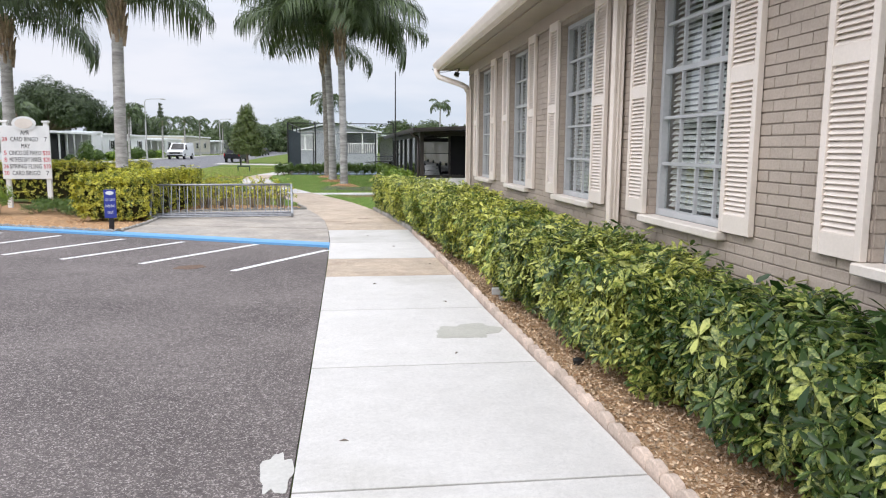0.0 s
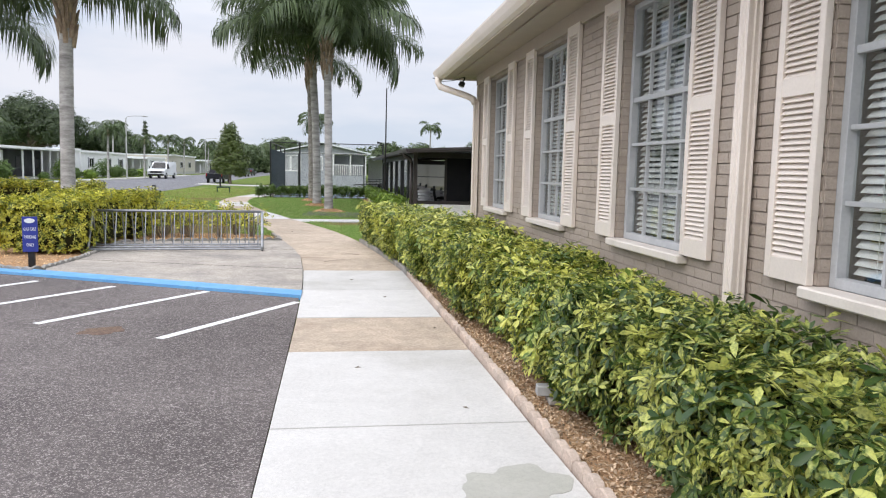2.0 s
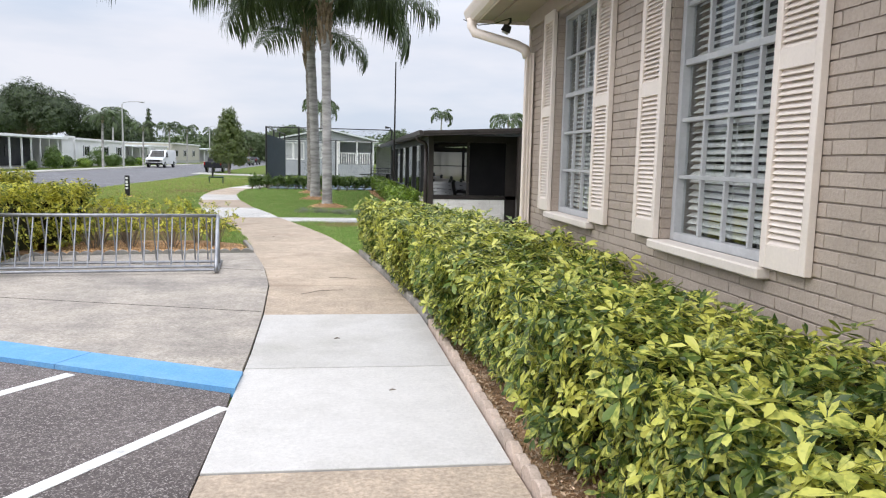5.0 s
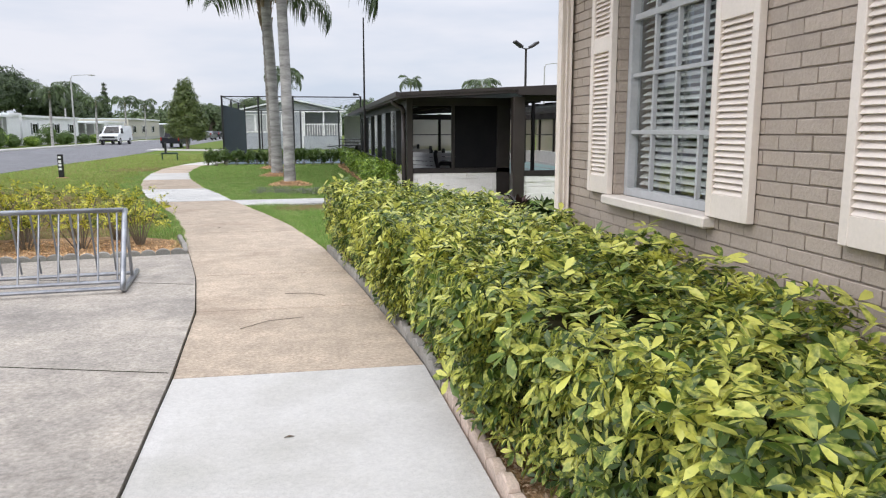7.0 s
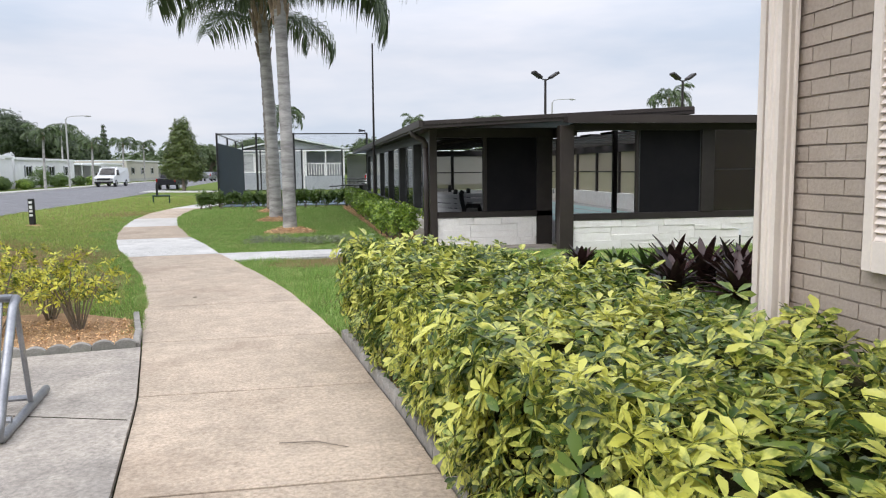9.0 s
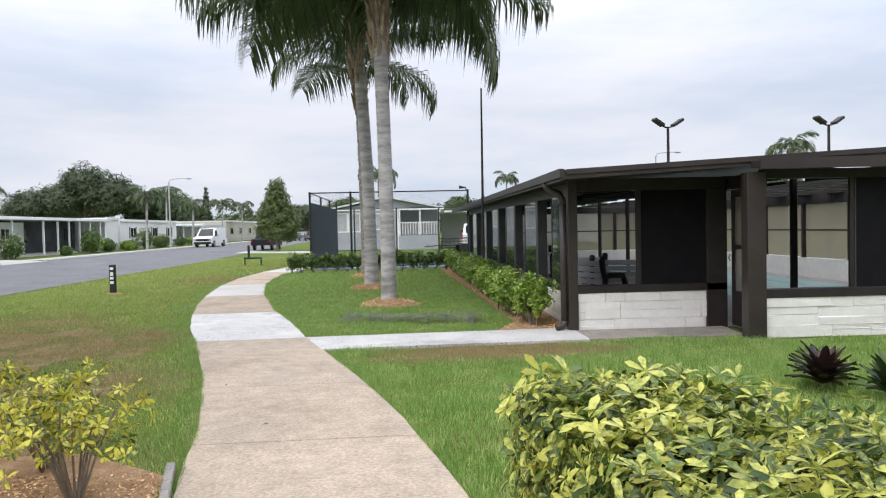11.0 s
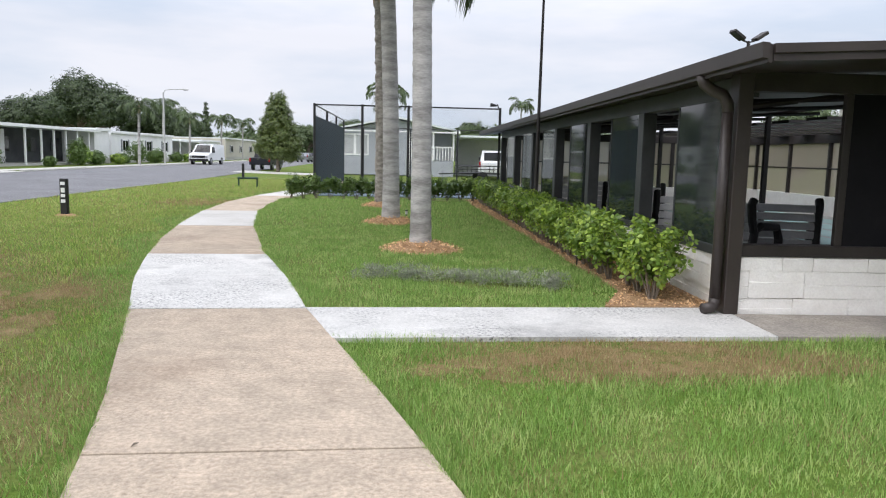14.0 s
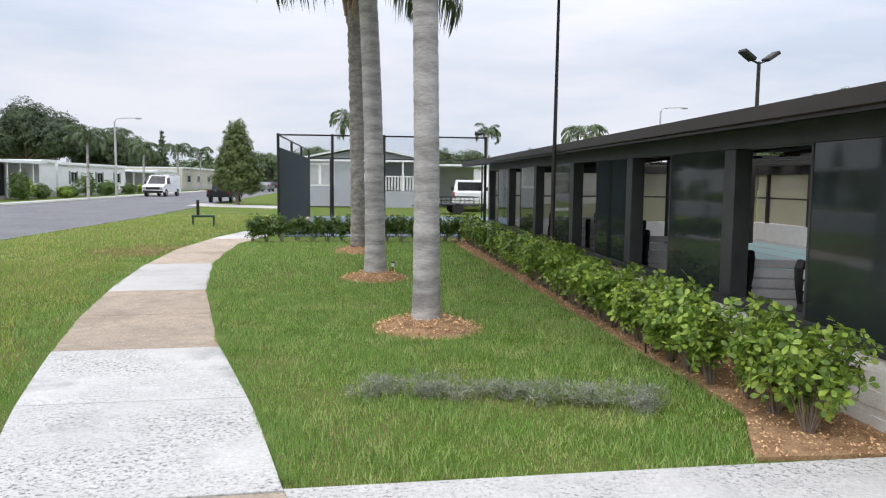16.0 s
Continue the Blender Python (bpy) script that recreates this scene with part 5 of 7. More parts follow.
for i, (x, y, s) in enumerate(((4.72, 25.4, 0.5), (5.05, 24.9, 0.5), (5.5, 24.2, 0.75), (5.75, 23.9, 0.8), (6.05, 23.7, 0.8), (5.85, 23.3, 0.7), (6.4, 24.0, 0.7), (5.6, 22.9, 0.6), (5.3, 24.5, 0.6), (6.2, 23.2, 0.7), (6.7, 23.6, 0.7), (4.9, 25.7, 0.45), (5.2, 23.6, 0.6), (6.0, 22.6, 0.6))):
    rosette("dark red strap-leaved bromeliad clump in the grass", x, y - 0.45, 26, s, M_brom_green if i in (1, 8, 11) else M_brom, 200 + i)

# low grey-green tufts in a row on the lawn
r5 = np.random.default_rng(55)
for i in range(17):
    s = i / 16
    x, y = -0.32 + 2.28 * s + r5.normal(0, 0.03), 31.18 - 0.58 * s + r5.normal(0, 0.07)
    n, sz = int(r5.uniform(35, 130)), r5.uniform(0.7, 1.35)
    p = np.stack([r5.normal(0, 0.075, n) * sz, r5.normal(0, 0.065, n) * sz, r5.uniform(0.0, 0.14, n) * sz], 1)
    v, t = whorls(p, unit(p + (0, 0, 0.1) + r5.normal(0, 0.05, (n, 3))), 5, 0.055, 0.008, r5, 0.7, False, 0.4)
    root = thing("lavender_tuft", "low grey-green tuft in a row on the lawn", "plant", (x, y, -0.03), "row of grey tufts")
    tagged(link("tuft_foliage", fast_mesh("tuft_foliage", v, t, M_lirio), root), kind="stuff")

# ---- palms ----


def frond_mesh(name, length, pairs, seed, droop=1.0, w=0.015):
    r = np.random.default_rng(seed)
    n = 14
    pts, e = [np.zeros(3)], 0.80
    for i in range(n):
        e -= droop * (0.05 + 0.16 * (i / n))
        pts.append(pts[-1] + np.array([math.cos(e), 0, math.sin(e)]) * length / n)
    pts = np.array(pts)
    vs, ts, o = [], [], 0

    def at(s):
        q = s * n
        i = min(int(q), n - 1)
        return pts[i] + (pts[i + 1] - pts[i]) * (q - i), unit(pts[i + 1] - pts[i])
    for i in range(n):
        wd = 0.020 * (1 - i / n) + 0.004
        for p in (pts[i], pts[i + 1]):
            vs += [p + (0, wd, 0), p + (0, -wd, 0), p - (0, 0, wd)]
        ts += [(o, o + 1, o + 4), (o, o + 4, o + 3), (o, o + 3, o + 5), (o, o + 5, o + 2), (o + 1, o + 2, o + 5), (o + 1, o + 5, o + 4)]
        o += 6
    for i in range(pairs):
        s = 0.16 + 0.83 * i / (pairs - 1)
        p, d = at(s)
        L = length * 0.27 * (0.45 + 1.1 * math.sin(math.pi * min(1, 0.12 + s * 0.85))) * r.uniform(0.85, 1.1)
        for sgn in (-1, 1):
            side = np.array([0, sgn, 0]) * r.uniform(0.55, 0.9) + d * r.uniform(0.45, 0.7) + np.array([0, 0, r.uniform(-0.25, 0.35)])
            side = unit(side)
            a, b = p, p + side * L * 0.5 + np.array([0, 0, -0.10 * L])
            c = p + side * L * 0.72 + np.array([0, 0, -0.62 * L * r.uniform(0.7, 1.1)])
            k = unit(np.cross(side, np.array([0, 0, 1.0]))) * w
            vs += [a - k * 0.5, a + k * 0.5, b - k, b + k, c]
            ts += [(o, o + 1, o + 3), (o, o + 3, o + 2), (o + 2, o + 3, o + 4)]
            o += 5
    return fast_mesh(name, np.array(vs), np.array(ts), M_frond)


FRONDS = [frond_mesh("frond", 3.1, 96, 300 + i, d, 0.017) for i, d in enumerate((0.7, 0.85, 1.0, 1.2))]


def palm(label, x, y, z, h, r0, r1, lean, seed, fronds=18, scale=1.0, rough=False, boots=True, meshes=None, name="palm_tree"):
    r = np.random.default_rng(seed)
    root = thing(name, label, "palm tree", (x, y, z))
    n = int(h / 0.055)
    pts, rad = [], []
    for i in range(n + 1):
        s = i / n
        ring = 0.0035 * (1 if i % 3 == 0 else 0) + (r.normal(0, 0.010) if rough else r.normal(0, 0.0015))
        pts.append((lean[0] * s * s, lean[1] * s * s, h * s - 0.05))
        rad.append((r0 + (r1 - r0) * s ** 0.6) * (1 + 0.18 * math.exp(-s * 14)) + ring)
    part("trunk", tube(pts, rad, 16), M_trunk_rough if rough else M_trunk, root, smooth=True)
    top = Vector(pts[-1])
    if boots:
        for i in range(26):
            a, f = i * 2.4, i / 26
            d = Vector((math.cos(a), math.sin(a), 0))
            base = top + Vector((0, 0, -0.95 + 1.1 * f)) * scale + d * r1 * 0.8
            bm = tube([base, base + d * 0.07 + Vector((0, 0, 0.30)), base + d * (0.14 + 0.06 * f) + Vector((0, 0, 0.55))], [0.075, 0.055, 0.02], 6)
            part("boot", bm, M_boot, root)
    part("crownshaft", tube([top + Vector((0, 0, -0.15)), top + Vector((0, 0, 0.25)), top + Vector((0, 0, 0.55))], [r1 * 1.15, r1 * 1.2, r1 * 0.5], 10), M_boot, root)
    for i in range(fronds):
        f = i / max(1, fronds - 1)
        pitch = 40 - 62 * (1 - f)
        me = (meshes or FRONDS)[int(r.integers(0, 4))]
        m = pose(top.x, top.y, top.z + (0.12 + 0.3 * f) * scale, 0, 0, i * 137.5 + r.uniform(-12, 12)) @ pose(r1 * 0.5, 0, 0, r.uniform(-14, 14), -pitch * 0.8, 0) @ Matrix.Scale(scale * r.uniform(0.85, 1.1), 4)
        link("frond", me, root, "", m)
    return root


def mound(label, x, y, rad, seed):
    bm = bmesh.new()
    r = np.random.default_rng(seed)
    rings = []
    for k, f in enumerate((1.0, 0.75, 0.45, 0.2)):
        rings.append([bm.verts.new((x + math.cos(a) * rad * f * (1 + r.normal(0, 0.03)), y + math.sin(a) * rad * f * (1 + r.normal(0, 0.03)), (-0.05, 0.02, 0.08, 0.11)[k])) for a in np.linspace(0, 2 * math.pi, 20, endpoint=False)])
    for a, b in zip(rings, rings[1:]):
        for i in range(20):
            bm.faces.new((a[i], a[(i + 1) % 20], b[(i + 1) % 20], b[i]))
    bm.faces.new(rings[-1])
    root = thing("mulch_ring", label, "mulch")
    part("soil", bm, M_mulch, root)
    n = 1300
    a, f = r.uniform(0, 6.283, n), np.sqrt(r.uniform(0, 1, n)) * 1.03
    p = np.stack([x + np.cos(a) * f * rad, y + np.sin(a) * f * rad, np.interp(f, (0, 0.2, 0.45, 0.75, 1.05), (0.115, 0.115, 0.085, 0.028, -0.035)) + r.uniform(0, 0.02, n)], 1)
    v, t = whorls(p, unit(r.normal(0, 0.4, (n, 3)) + (0, 0, 1)), 1, 0.05, 0.024, r, 0.0, False, 0.3)
    tagged(link("chip_cover", fast_mesh("chip_cover", v, t, M_chip), root), kind="stuff")


PALMS = [(0.44, 33.75), (-0.12, 38.3), (-0.50, 43.2)]
mound("ring of orange mulch round the first palm trunk", *PALMS[0], 0.66, 1)
mound("ring of orange mulch round the second palm trunk", *PALMS[1], 0.6, 2)
mound("ring of orange mulch round the third palm trunk", *PALMS[2], 0.6, 3)
palm("tall palm with a smooth grey ringed trunk in a mulch ring", *PALMS[0], 0.05, 6.25, 0.158, 0.14, (-0.10, 0.2), 17, 20, 1.3)
palm("tall palm with a grey trunk and a drooping feathery crown", *PALMS[1], 0.05, 7.0, 0.18, 0.155, (-0.28, 0.0), 12, 22, 1.62)
palm("palm with a rough brown trunk and old leaf bases", *PALMS[2], 0.05, 6.6, 0.16, 0.18, (-0.10, 0.1), 13, 13, 1.2, True)
palm("tall palm with a smooth grey trunk behind the yellow hedge", -5.72, 23.9, 0, 5.45, 0.17, 0.15, (0.05, 0.1), 14, 16, 1.05)
palm("tall grey palm behind the notice board", -9.95, 27.0, 0, 5.2, 0.2, 0.16, (0.05, 0.1), 15, 16, 1.15)

# ---- lawn grass: short blades, with worn dry patches ----
DRY = [(1.9, 27.7, 1.5, 0.75, 0.95), (0.9, 27.4, 0.8, 0.5, 0.6), (3.0, 27.55, 0.9, 0.4, 0.6), (-3.7, 29.2, 1.2, 1.9, 0.85), (-5.2, 29.6, 1.6, 2.6, 0.85), (-3.0, 25.3, 1.5, 2.6, 0.85), (-6.5, 31, 2.2, 3.0, 0.6), (-5.5, 43.5, 1.5, 2.0, 0.6), (-4.6, 26.5, 1.6, 2.5, 0.75)]

YS = np.linspace(-6, 62, 300)
WL_A, WR_A = np.array([WALK_L(v) for v in YS]), np.array([WALK_R(v) for v in YS])


def dryness(x, y):
    d = np.zeros_like(x)
    for cx, cy, rx, ry, w in DRY:
        d = np.maximum(d, w * np.clip(1.3 - ((x - cx) / rx) ** 2 - ((y - cy) / ry) ** 2, 0, 1))
    return np.maximum(d, np.where(x < np.interp(y, YS, WL_A) - 0.75, 0.15, np.where(x < np.interp(y, YS, WL_A), 0.10, 0.02)))


for i, (cx, cy, rx, ry, w) in enumerate(DRY):
    for k in range(6):
        a, f = k * 2.4, 0.75 * math.sqrt(k / 6)
        blot("ground_dry", cx + rx * f * math.cos(a), cy + ry * f * math.sin(a), rx * 0.24, ry * 0.24, -0.038 + 0.0001 * (6 * i + k), M_thatch, "worn dry thatch in the lawn", "dry grass", 30 + 7 * i + k)


def blades(x0, x1, y0, y1, n, h, w, keep):
    r = rng
    x, y = r.uniform(x0, x1, n), r.uniform(y0, y1, n)
    ok = keep(x, y)
    wl, wr = np.interp(y, YS, WL_A), np.interp(y - 0.1, YS, WR_A)
    ok &= (x < wl - 0.005) | (x > wr + 0.01)
    ok &= ~((y > 28.16 + 0.02 * (x - 1)) & (y < 29.30 + 0.02 * (x - 1)) & (x > -0.8) & (x < 3.36))
    for px, py in PALMS:
        ok &= (x - px) ** 2 + (y - py) ** 2 > 0.36
    return x[ok], y[ok], h, w


def grass_set(sets):
    gv, yv, dv = [], [], []
    for x, y, h, w in sets:
        n = len(x)
        r = rng
        hh = h * r.uniform(0.55, 1.25, n)
        wl, wr = np.interp(y, YS, WL_A), np.interp(y - 0.1, YS, WR_A)
        dry = dryness(x, y)
        hh *= (1 - 0.35 * dry) * (1 + 0.42 * np.sin(x * 3.1 + 1.3 * np.sin(y * 2.3)) * np.sin(y * 2.7 + 1.1 * np.sin(x * 1.9)))
        a = r.uniform(0, 6.283, n)
        b = np.stack([x, y, np.full(n, -0.045)], 1)
        sd = np.stack([np.cos(a), np.sin(a), np.zeros(n)], 1) * (w * r.uniform(0.7, 1.2, n))[:, None]
        tip = b + np.stack([r.normal(0, 0.32, n) * hh, r.normal(0, 0.32, n) * hh, hh], 1)
        tri = np.stack([b - sd, b + sd, tip], 1)
        isdry = r.uniform(0, 1, n) < dry * 0.95 + np.where(x > 0, 0.012, 0.03)
        west = (x < wl - 0.45 - 0.25 * np.sin(y * 1.7)) & (r.uniform(0, 1, n) < 0.85)
        gv.append(tri[~isdry & ~west])
        yv.append(tri[~isdry & west])
        dv.append(tri[isdry])
    return [np.concatenate(q).reshape(-1, 3) for q in (gv, yv, dv)]


def right_lawn(x, y):
    hedge_r = np.interp(y, (19.3, 21.6, 22.0), (3.4, 2.4, 1.3))
    return ((x > hedge_r) | (y > 22.05)) & ((x < 5.7) | (y < 27.95)) & (y < 28.25)


def palm_lawn(x, y):
    bare = (np.abs(y - np.interp(x, (-0.32, 1.96), (31.12, 30.54))) < 0.11 + 0.05 * np.sin(x * 7)) & (x > -0.45) & (x < 2.15)
    return (x < np.interp(y, (29.4, 30.4, 33, 38, 44), (2.16, 2.62, 2.55, 2.42, 2.2))) & ~(bare & (np.sin(x * 41 + y * 57) > -0.55))


def left_lawn(x, y):
    return (y > np.interp(x, (-5, -4.8, -3.6, -1.6, -0.8, -0.3), (24.9, 23.9, 23.6, 23.6, 23.1, 21.9)))


def edge_tufts(y0, y1, n, side):
    """Taller grass that creeps over the edge of the walk in uneven tufts."""
    y = rng.uniform(y0, y1, n)
    tuft = 0.008 * np.sin(y * 9.3 + side) + 0.008 * np.sin(y * 23.1) + 0.007 * np.sin(y * 3.7 + 2)
    reach = np.abs(rng.normal(0, 0.035, n)) - tuft
    x = np.interp(y, YS, WL_A) - reach if side < 0 else np.interp(y - 0.1, YS, WR_A) + reach
    ok = ~((side > 0) & (y > 27.9) & (y < 29.35))
    return x[ok], y[ok], 0.058, 0.0040


gv, yv, dv = grass_set([
    edge_tufts(22.4, 34, 16000, -1),
    edge_tufts(34, 46, 7000, -1),
    edge_tufts(22.1, 34, 16000, 1),
    edge_tufts(34, 46, 7000, 1),
    blades(-0.8, 7.5, 21.7, 28.24, 185000, 0.070, 0.0038, right_lawn),
    blades(-3.6, 2.7, 29.2, 37, 120000, 0.062, 0.0045, palm_lawn),
    blades(-4.6, 2.5, 37, 46, 45000, 0.08, 0.007, palm_lawn),
    blades(-7.0, -0.6, 22, 31, 120000, 0.055, 0.0042, left_lawn),
    blades(-10.2, -3.2, 31, 41, 80000, 0.065, 0.006, left_lawn),
    blades(-10.2, -3.5, 41, 62, 60000, 0.08, 0.011, left_lawn),
    blades(7.5, 12, 22, 27.9, 20000, 0.085, 0.008, right_lawn),
])
tagged(new("lawn_grass", fast_mesh("lawn_grass", gv, np.arange(len(gv)).reshape(-1, 3), M_grass)), "short mown green lawn grass", "grass", kind="stuff")
tagged(new("lawn_grass", fast_mesh("lawn_grass", yv, np.arange(len(yv)).reshape(-1, 3), M_grass_y)), "yellowing mown lawn grass towards the street", "grass", kind="stuff")
tagged(new("dry_grass", fast_mesh("dry_grass", dv, np.arange(len(dv)).reshape(-1, 3), M_dry)), "dry straw-coloured grass in worn patches", "grass", kind="stuff")

# ---- things near the path ----
rack = thing("bicycle_rack", "long galvanised steel bicycle rack on the concrete pad", "bicycle rack", (-3.80, 19.12, 0.022), turn=5.6)
RL = 3.12
part("top_bar", tube([(0.02, 0.58, 0.745), (RL - 0.02, 0.58, 0.745)], 0.025, 10), M_galv, rack, smooth=True)
for x in (0.0, RL):
    part("end_leg", tube([(x, 0.58, 0.745), (x, 0.50, 0.70), (x, 0.10, 0.10), (x, 0.06, 0.05), (x, 0.12, 0.028), (x, 0.40, 0.028), (x, 1.10, 0.028)], 0.027, 10), M_galv, rack, smooth=True)
    part("brace", tube([(x, 0.56, 0.70), (x, 0.72, 0.05)], 0.017, 8), M_galv, rack)
for y, z in ((0.10, 0.05), (0.32, 0.07), (0.76, 0.07)):
    part("bottom_rail", tube([(0, y, z), (RL, y, z)], 0.019, 8), M_galv, rack)
bm = tube([(0, 0, 0), (0, 0.22, -0.63)], 0.010, 6)
ME_BAR_B = bpy.data.meshes.new("bar")
bm.to_mesh(ME_BAR_B)
bm.free()
ME_BAR_B.materials.append(M_galv)
bm = tube([(0, 0, 0), (0, -0.26, -0.65)], 0.010, 6)
ME_BAR_F = bpy.data.meshes.new("bar")
bm.to_mesh(ME_BAR_F)
bm.free()
ME_BAR_F.materials.append(M_galv)
for k in range(17):
    x = 0.16 + k * 0.175
    link("bar", ME_BAR_B, rack, "", pose(x, 0.58, 0.73))
    link("bar", ME_BAR_F, rack, "", pose(x + 0.08, 0.58, 0.73))

sg = thing("notice_board", "white event notice board with black letters on two posts", "sign", (-7.86, 23.0, 0), turn=3)
for x in (-0.50, 0.50):
    p = part("post", box(x - 0.055, x + 0.055, 0.01, 0.12, -0.1, 2.24, 0.006), M_signwhite, sg)
    part("post_cap", box(x - 0.085, x + 0.085, -0.02, 0.15, 2.24, 2.30, 0.012), M_signwhite, p)
part("board", box(-0.60, 0.60, -0.035, 0.008, 0.76, 2.16, 0.006), M_signwhite, sg)
bm = bmesh.new()
bmesh.ops.create_cone(bm, cap_ends=True, segments=28, radius1=0.30, radius2=0.28, depth=0.06)
for v in bm.verts:
    v.co = Vector((v.co.x, v.co.z - 0.03, v.co.y * 0.62 + 2.22))
part("crest", bm, M_signwhite, sg, "oval crest plate on top")
bm = bmesh.new()
bmesh.ops.create_cone(bm, cap_ends=True, segments=28, radius1=0.22, radius2=0.22, depth=0.01)
for v in bm.verts:
    v.co = Vector((v.co.x, v.co.z - 0.067, v.co.y * 0.6 + 2.22))
part("crest_field", bm, M_sill, sg)
for i, (num, txt, price) in enumerate((("", "APR", ""), ("28", "CARD BINGO", "7"), ("", "MAY", ""), ("5", "CINCO DE MAYO", "$30"), ("8", "MOTHERS DAY DINNER", "$20"), ("26", "SPRING FLING", "$20"), ("30", "CARD BINGO", "7"))):
    z = 1.98 - i * 0.178
    letters(txt, 0.17, pose(0.0 if not num else -0.02, -0.037, z, 90), M_black, sg, width=min(0.78, 0.066 * len(txt) + 0.02))
    if num:
        letters(num, 0.16, pose(-0.50, -0.037, z, 90), M_red, sg, width=0.05 * len(num) + 0.02)
        letters(price, 0.16, pose(0.50, -0.037, z, 90), M_red if len(price) > 1 else M_black, sg, width=0.05 * len(price) + 0.02)

bs = thing("parking_sign", "small blue cart parking sign on a dark post by the kerb", "sign", (-4.06, 17.3, 0), turn=8)
part("post", box(-0.045, 0.045, 0.0, 0.09, -0.05, 0.40, 0.006), M_black, bs)
part("plate", box(-0.11, 0.11, -0.022, -0.002, 0.24, 0.80, 0.006), M_signblue, bs)
bm = bmesh.new()
bmesh.ops.create_cone(bm, cap_ends=True, segments=18, radius1=0.075, radius2=0.075, depth=0.008)
for v in bm.verts:
    v.co = Vector((v.co.x, v.co.z - 0.026, v.co.y * 0.5 + 0.735))
part("emblem", bm, M_signwhite, bs)
for i, txt in enumerate(("GOLF CART", "PARKING", "ONLY")):
    letters(txt, 0.075, pose(0, -0.024, 0.60 - i * 0.125, 90), M_signwhite, bs, width=(0.18, 0.17, 0.11)[i])

mk = thing("marker_post", "short black distance marker post with white plates on the lawn", "marker", (-7.18, 38.6, -0.03), turn=-8)
part("post", box(-0.08, 0.08, -0.05, 0.05, 0.0, 0.80, 0.012), M_black, mk)
for z0, z1, w in ((0.66, 0.73, 0.05), (0.50, 0.60, 0.045), (0.40, 0.47, 0.05), (0.28, 0.35, 0.05)):
    part("plate", box(-w, w, -0.058, -0.051, z0, z1, 0.002), M_signwhite, mk)
soil = bmesh.new()
bmesh.ops.create_cone(soil, cap_ends=True, segments=16, radius1=0.30, radius2=0.16, depth=0.05)
part("mulch_heap", soil, M_mulch, mk, m=pose(0, 0, 0.01))

bn = thing("exercise_bench", "low dark green metal bench with a tall post on the lawn", "bench", (-6.37, 53.2, -0.04))
part("seat", tube([(-0.42, 0, 0.38), (0.42, 0, 0.38)], 0.05, 8), M_green_metal, bn)
for x in (-0.38, 0.38):
    part("leg", tube([(x, 0, 0.38), (x, 0, 0.0)], 0.035, 8), M_green_metal, bn)
part("post", box(-0.24, -0.14, -0.04, 0.04, 0.38, 0.98, 0.01), M_black, bn)


def path_light(x, y):
    root = thing("path_light", "small black solar path light with a pale lens", "garden light", (x, y, -0.03), "solar path lights")
    part("stake", tube([(0, 0, 0), (0, 0, 0.14)], 0.010, 6), M_black, root)
    part("lens", tube([(0, 0, 0.14), (0, 0, 0.21)], 0.026, 8), M_signwhite, root)
    part("cap", tube([(0, 0, 0.21), (0, 0, 0.235)], [0.038, 0.028], 10), M_black, root)


path_light(2.58, 32.3)
path_light(0.22, 38.9)
sp = thing("sprinkler", "thin garden sprinkler on a riser in the grass", "sprinkler", (7.0, 24.7, -0.03))
part("riser", tube([(0, 0, 0), (0, 0, 0.55)], 0.014, 6), M_black, sp)
part("head", tube([(0, 0, 0.55), (0, 0, 0.63)], [0.022, 0.014], 8), M_signwhite, sp)
part("arms", tube([(-0.12, 0, 0.66), (0, 0, 0.63), (0.12, 0, 0.66)], 0.007, 5), M_signwhite, sp)
for x, y, a in ((2.38, 10.0, 172), (1.90, 18.66, 200)):
    sb = thing("splash_block", "grey downspout outlet and splash block at the hedge foot", "splash block", (x, y, 0.0), turn=a)
    part("tray", box(-0.16, 0.14, -0.11, 0.11, 0.0, 0.045, 0.01), M_edging_grey, sb)
    part("outlet", box(-0.09, 0.22, -0.045, 0.045, 0.05, 0.125, 0.008), M_pole_grey, sb)
vl = thing("valve_cap", "dark round irrigation cap in the mulch", "valve cap", (2.36, 7.55, 0.0))
part("cap", tube([(0, 0, -0.02), (0, 0, 0.03), (0, 0, 0.038)], [0.045, 0.045, 0.03], 12), M_black, vl)

# dropped twigs and leaves on the walk
for i, (x, y, a) in enumerate(((0.75, 18.2, 30), (1.0, 19.2, -20), (0.55, 6.2, 0), (1.45, 7.9, 60), (0.95, 15.9, 10), (1.62, 9.9, -40), (-0.4, 24.3, 20), (1.35, 14.4, 15), (0.9, 11.0, 5), (1.75, 12.5, 40), (-1.1, 25.9, 70))):
    L = 0.28 if i == 0 else 0.20 if i == 1 else 0.026
    bm = tube([(-L, 0, 0.006), (0, L * 0.25, 0.009), (L, 0, 0.006)], [0.003, 0.004, 0.002] if i < 2 else [0.002, 0.006, 0.0015], 4)
    ob = part("twig" if i < 2 else "fallen_leaf", bm, M_bark, None, m=pose(x, y, 0.003, 0, 0, a))
    tagged(ob, "thin dry twig lying on the footpath" if i < 2 else "small dry brown leaf on the footpath", "debris")

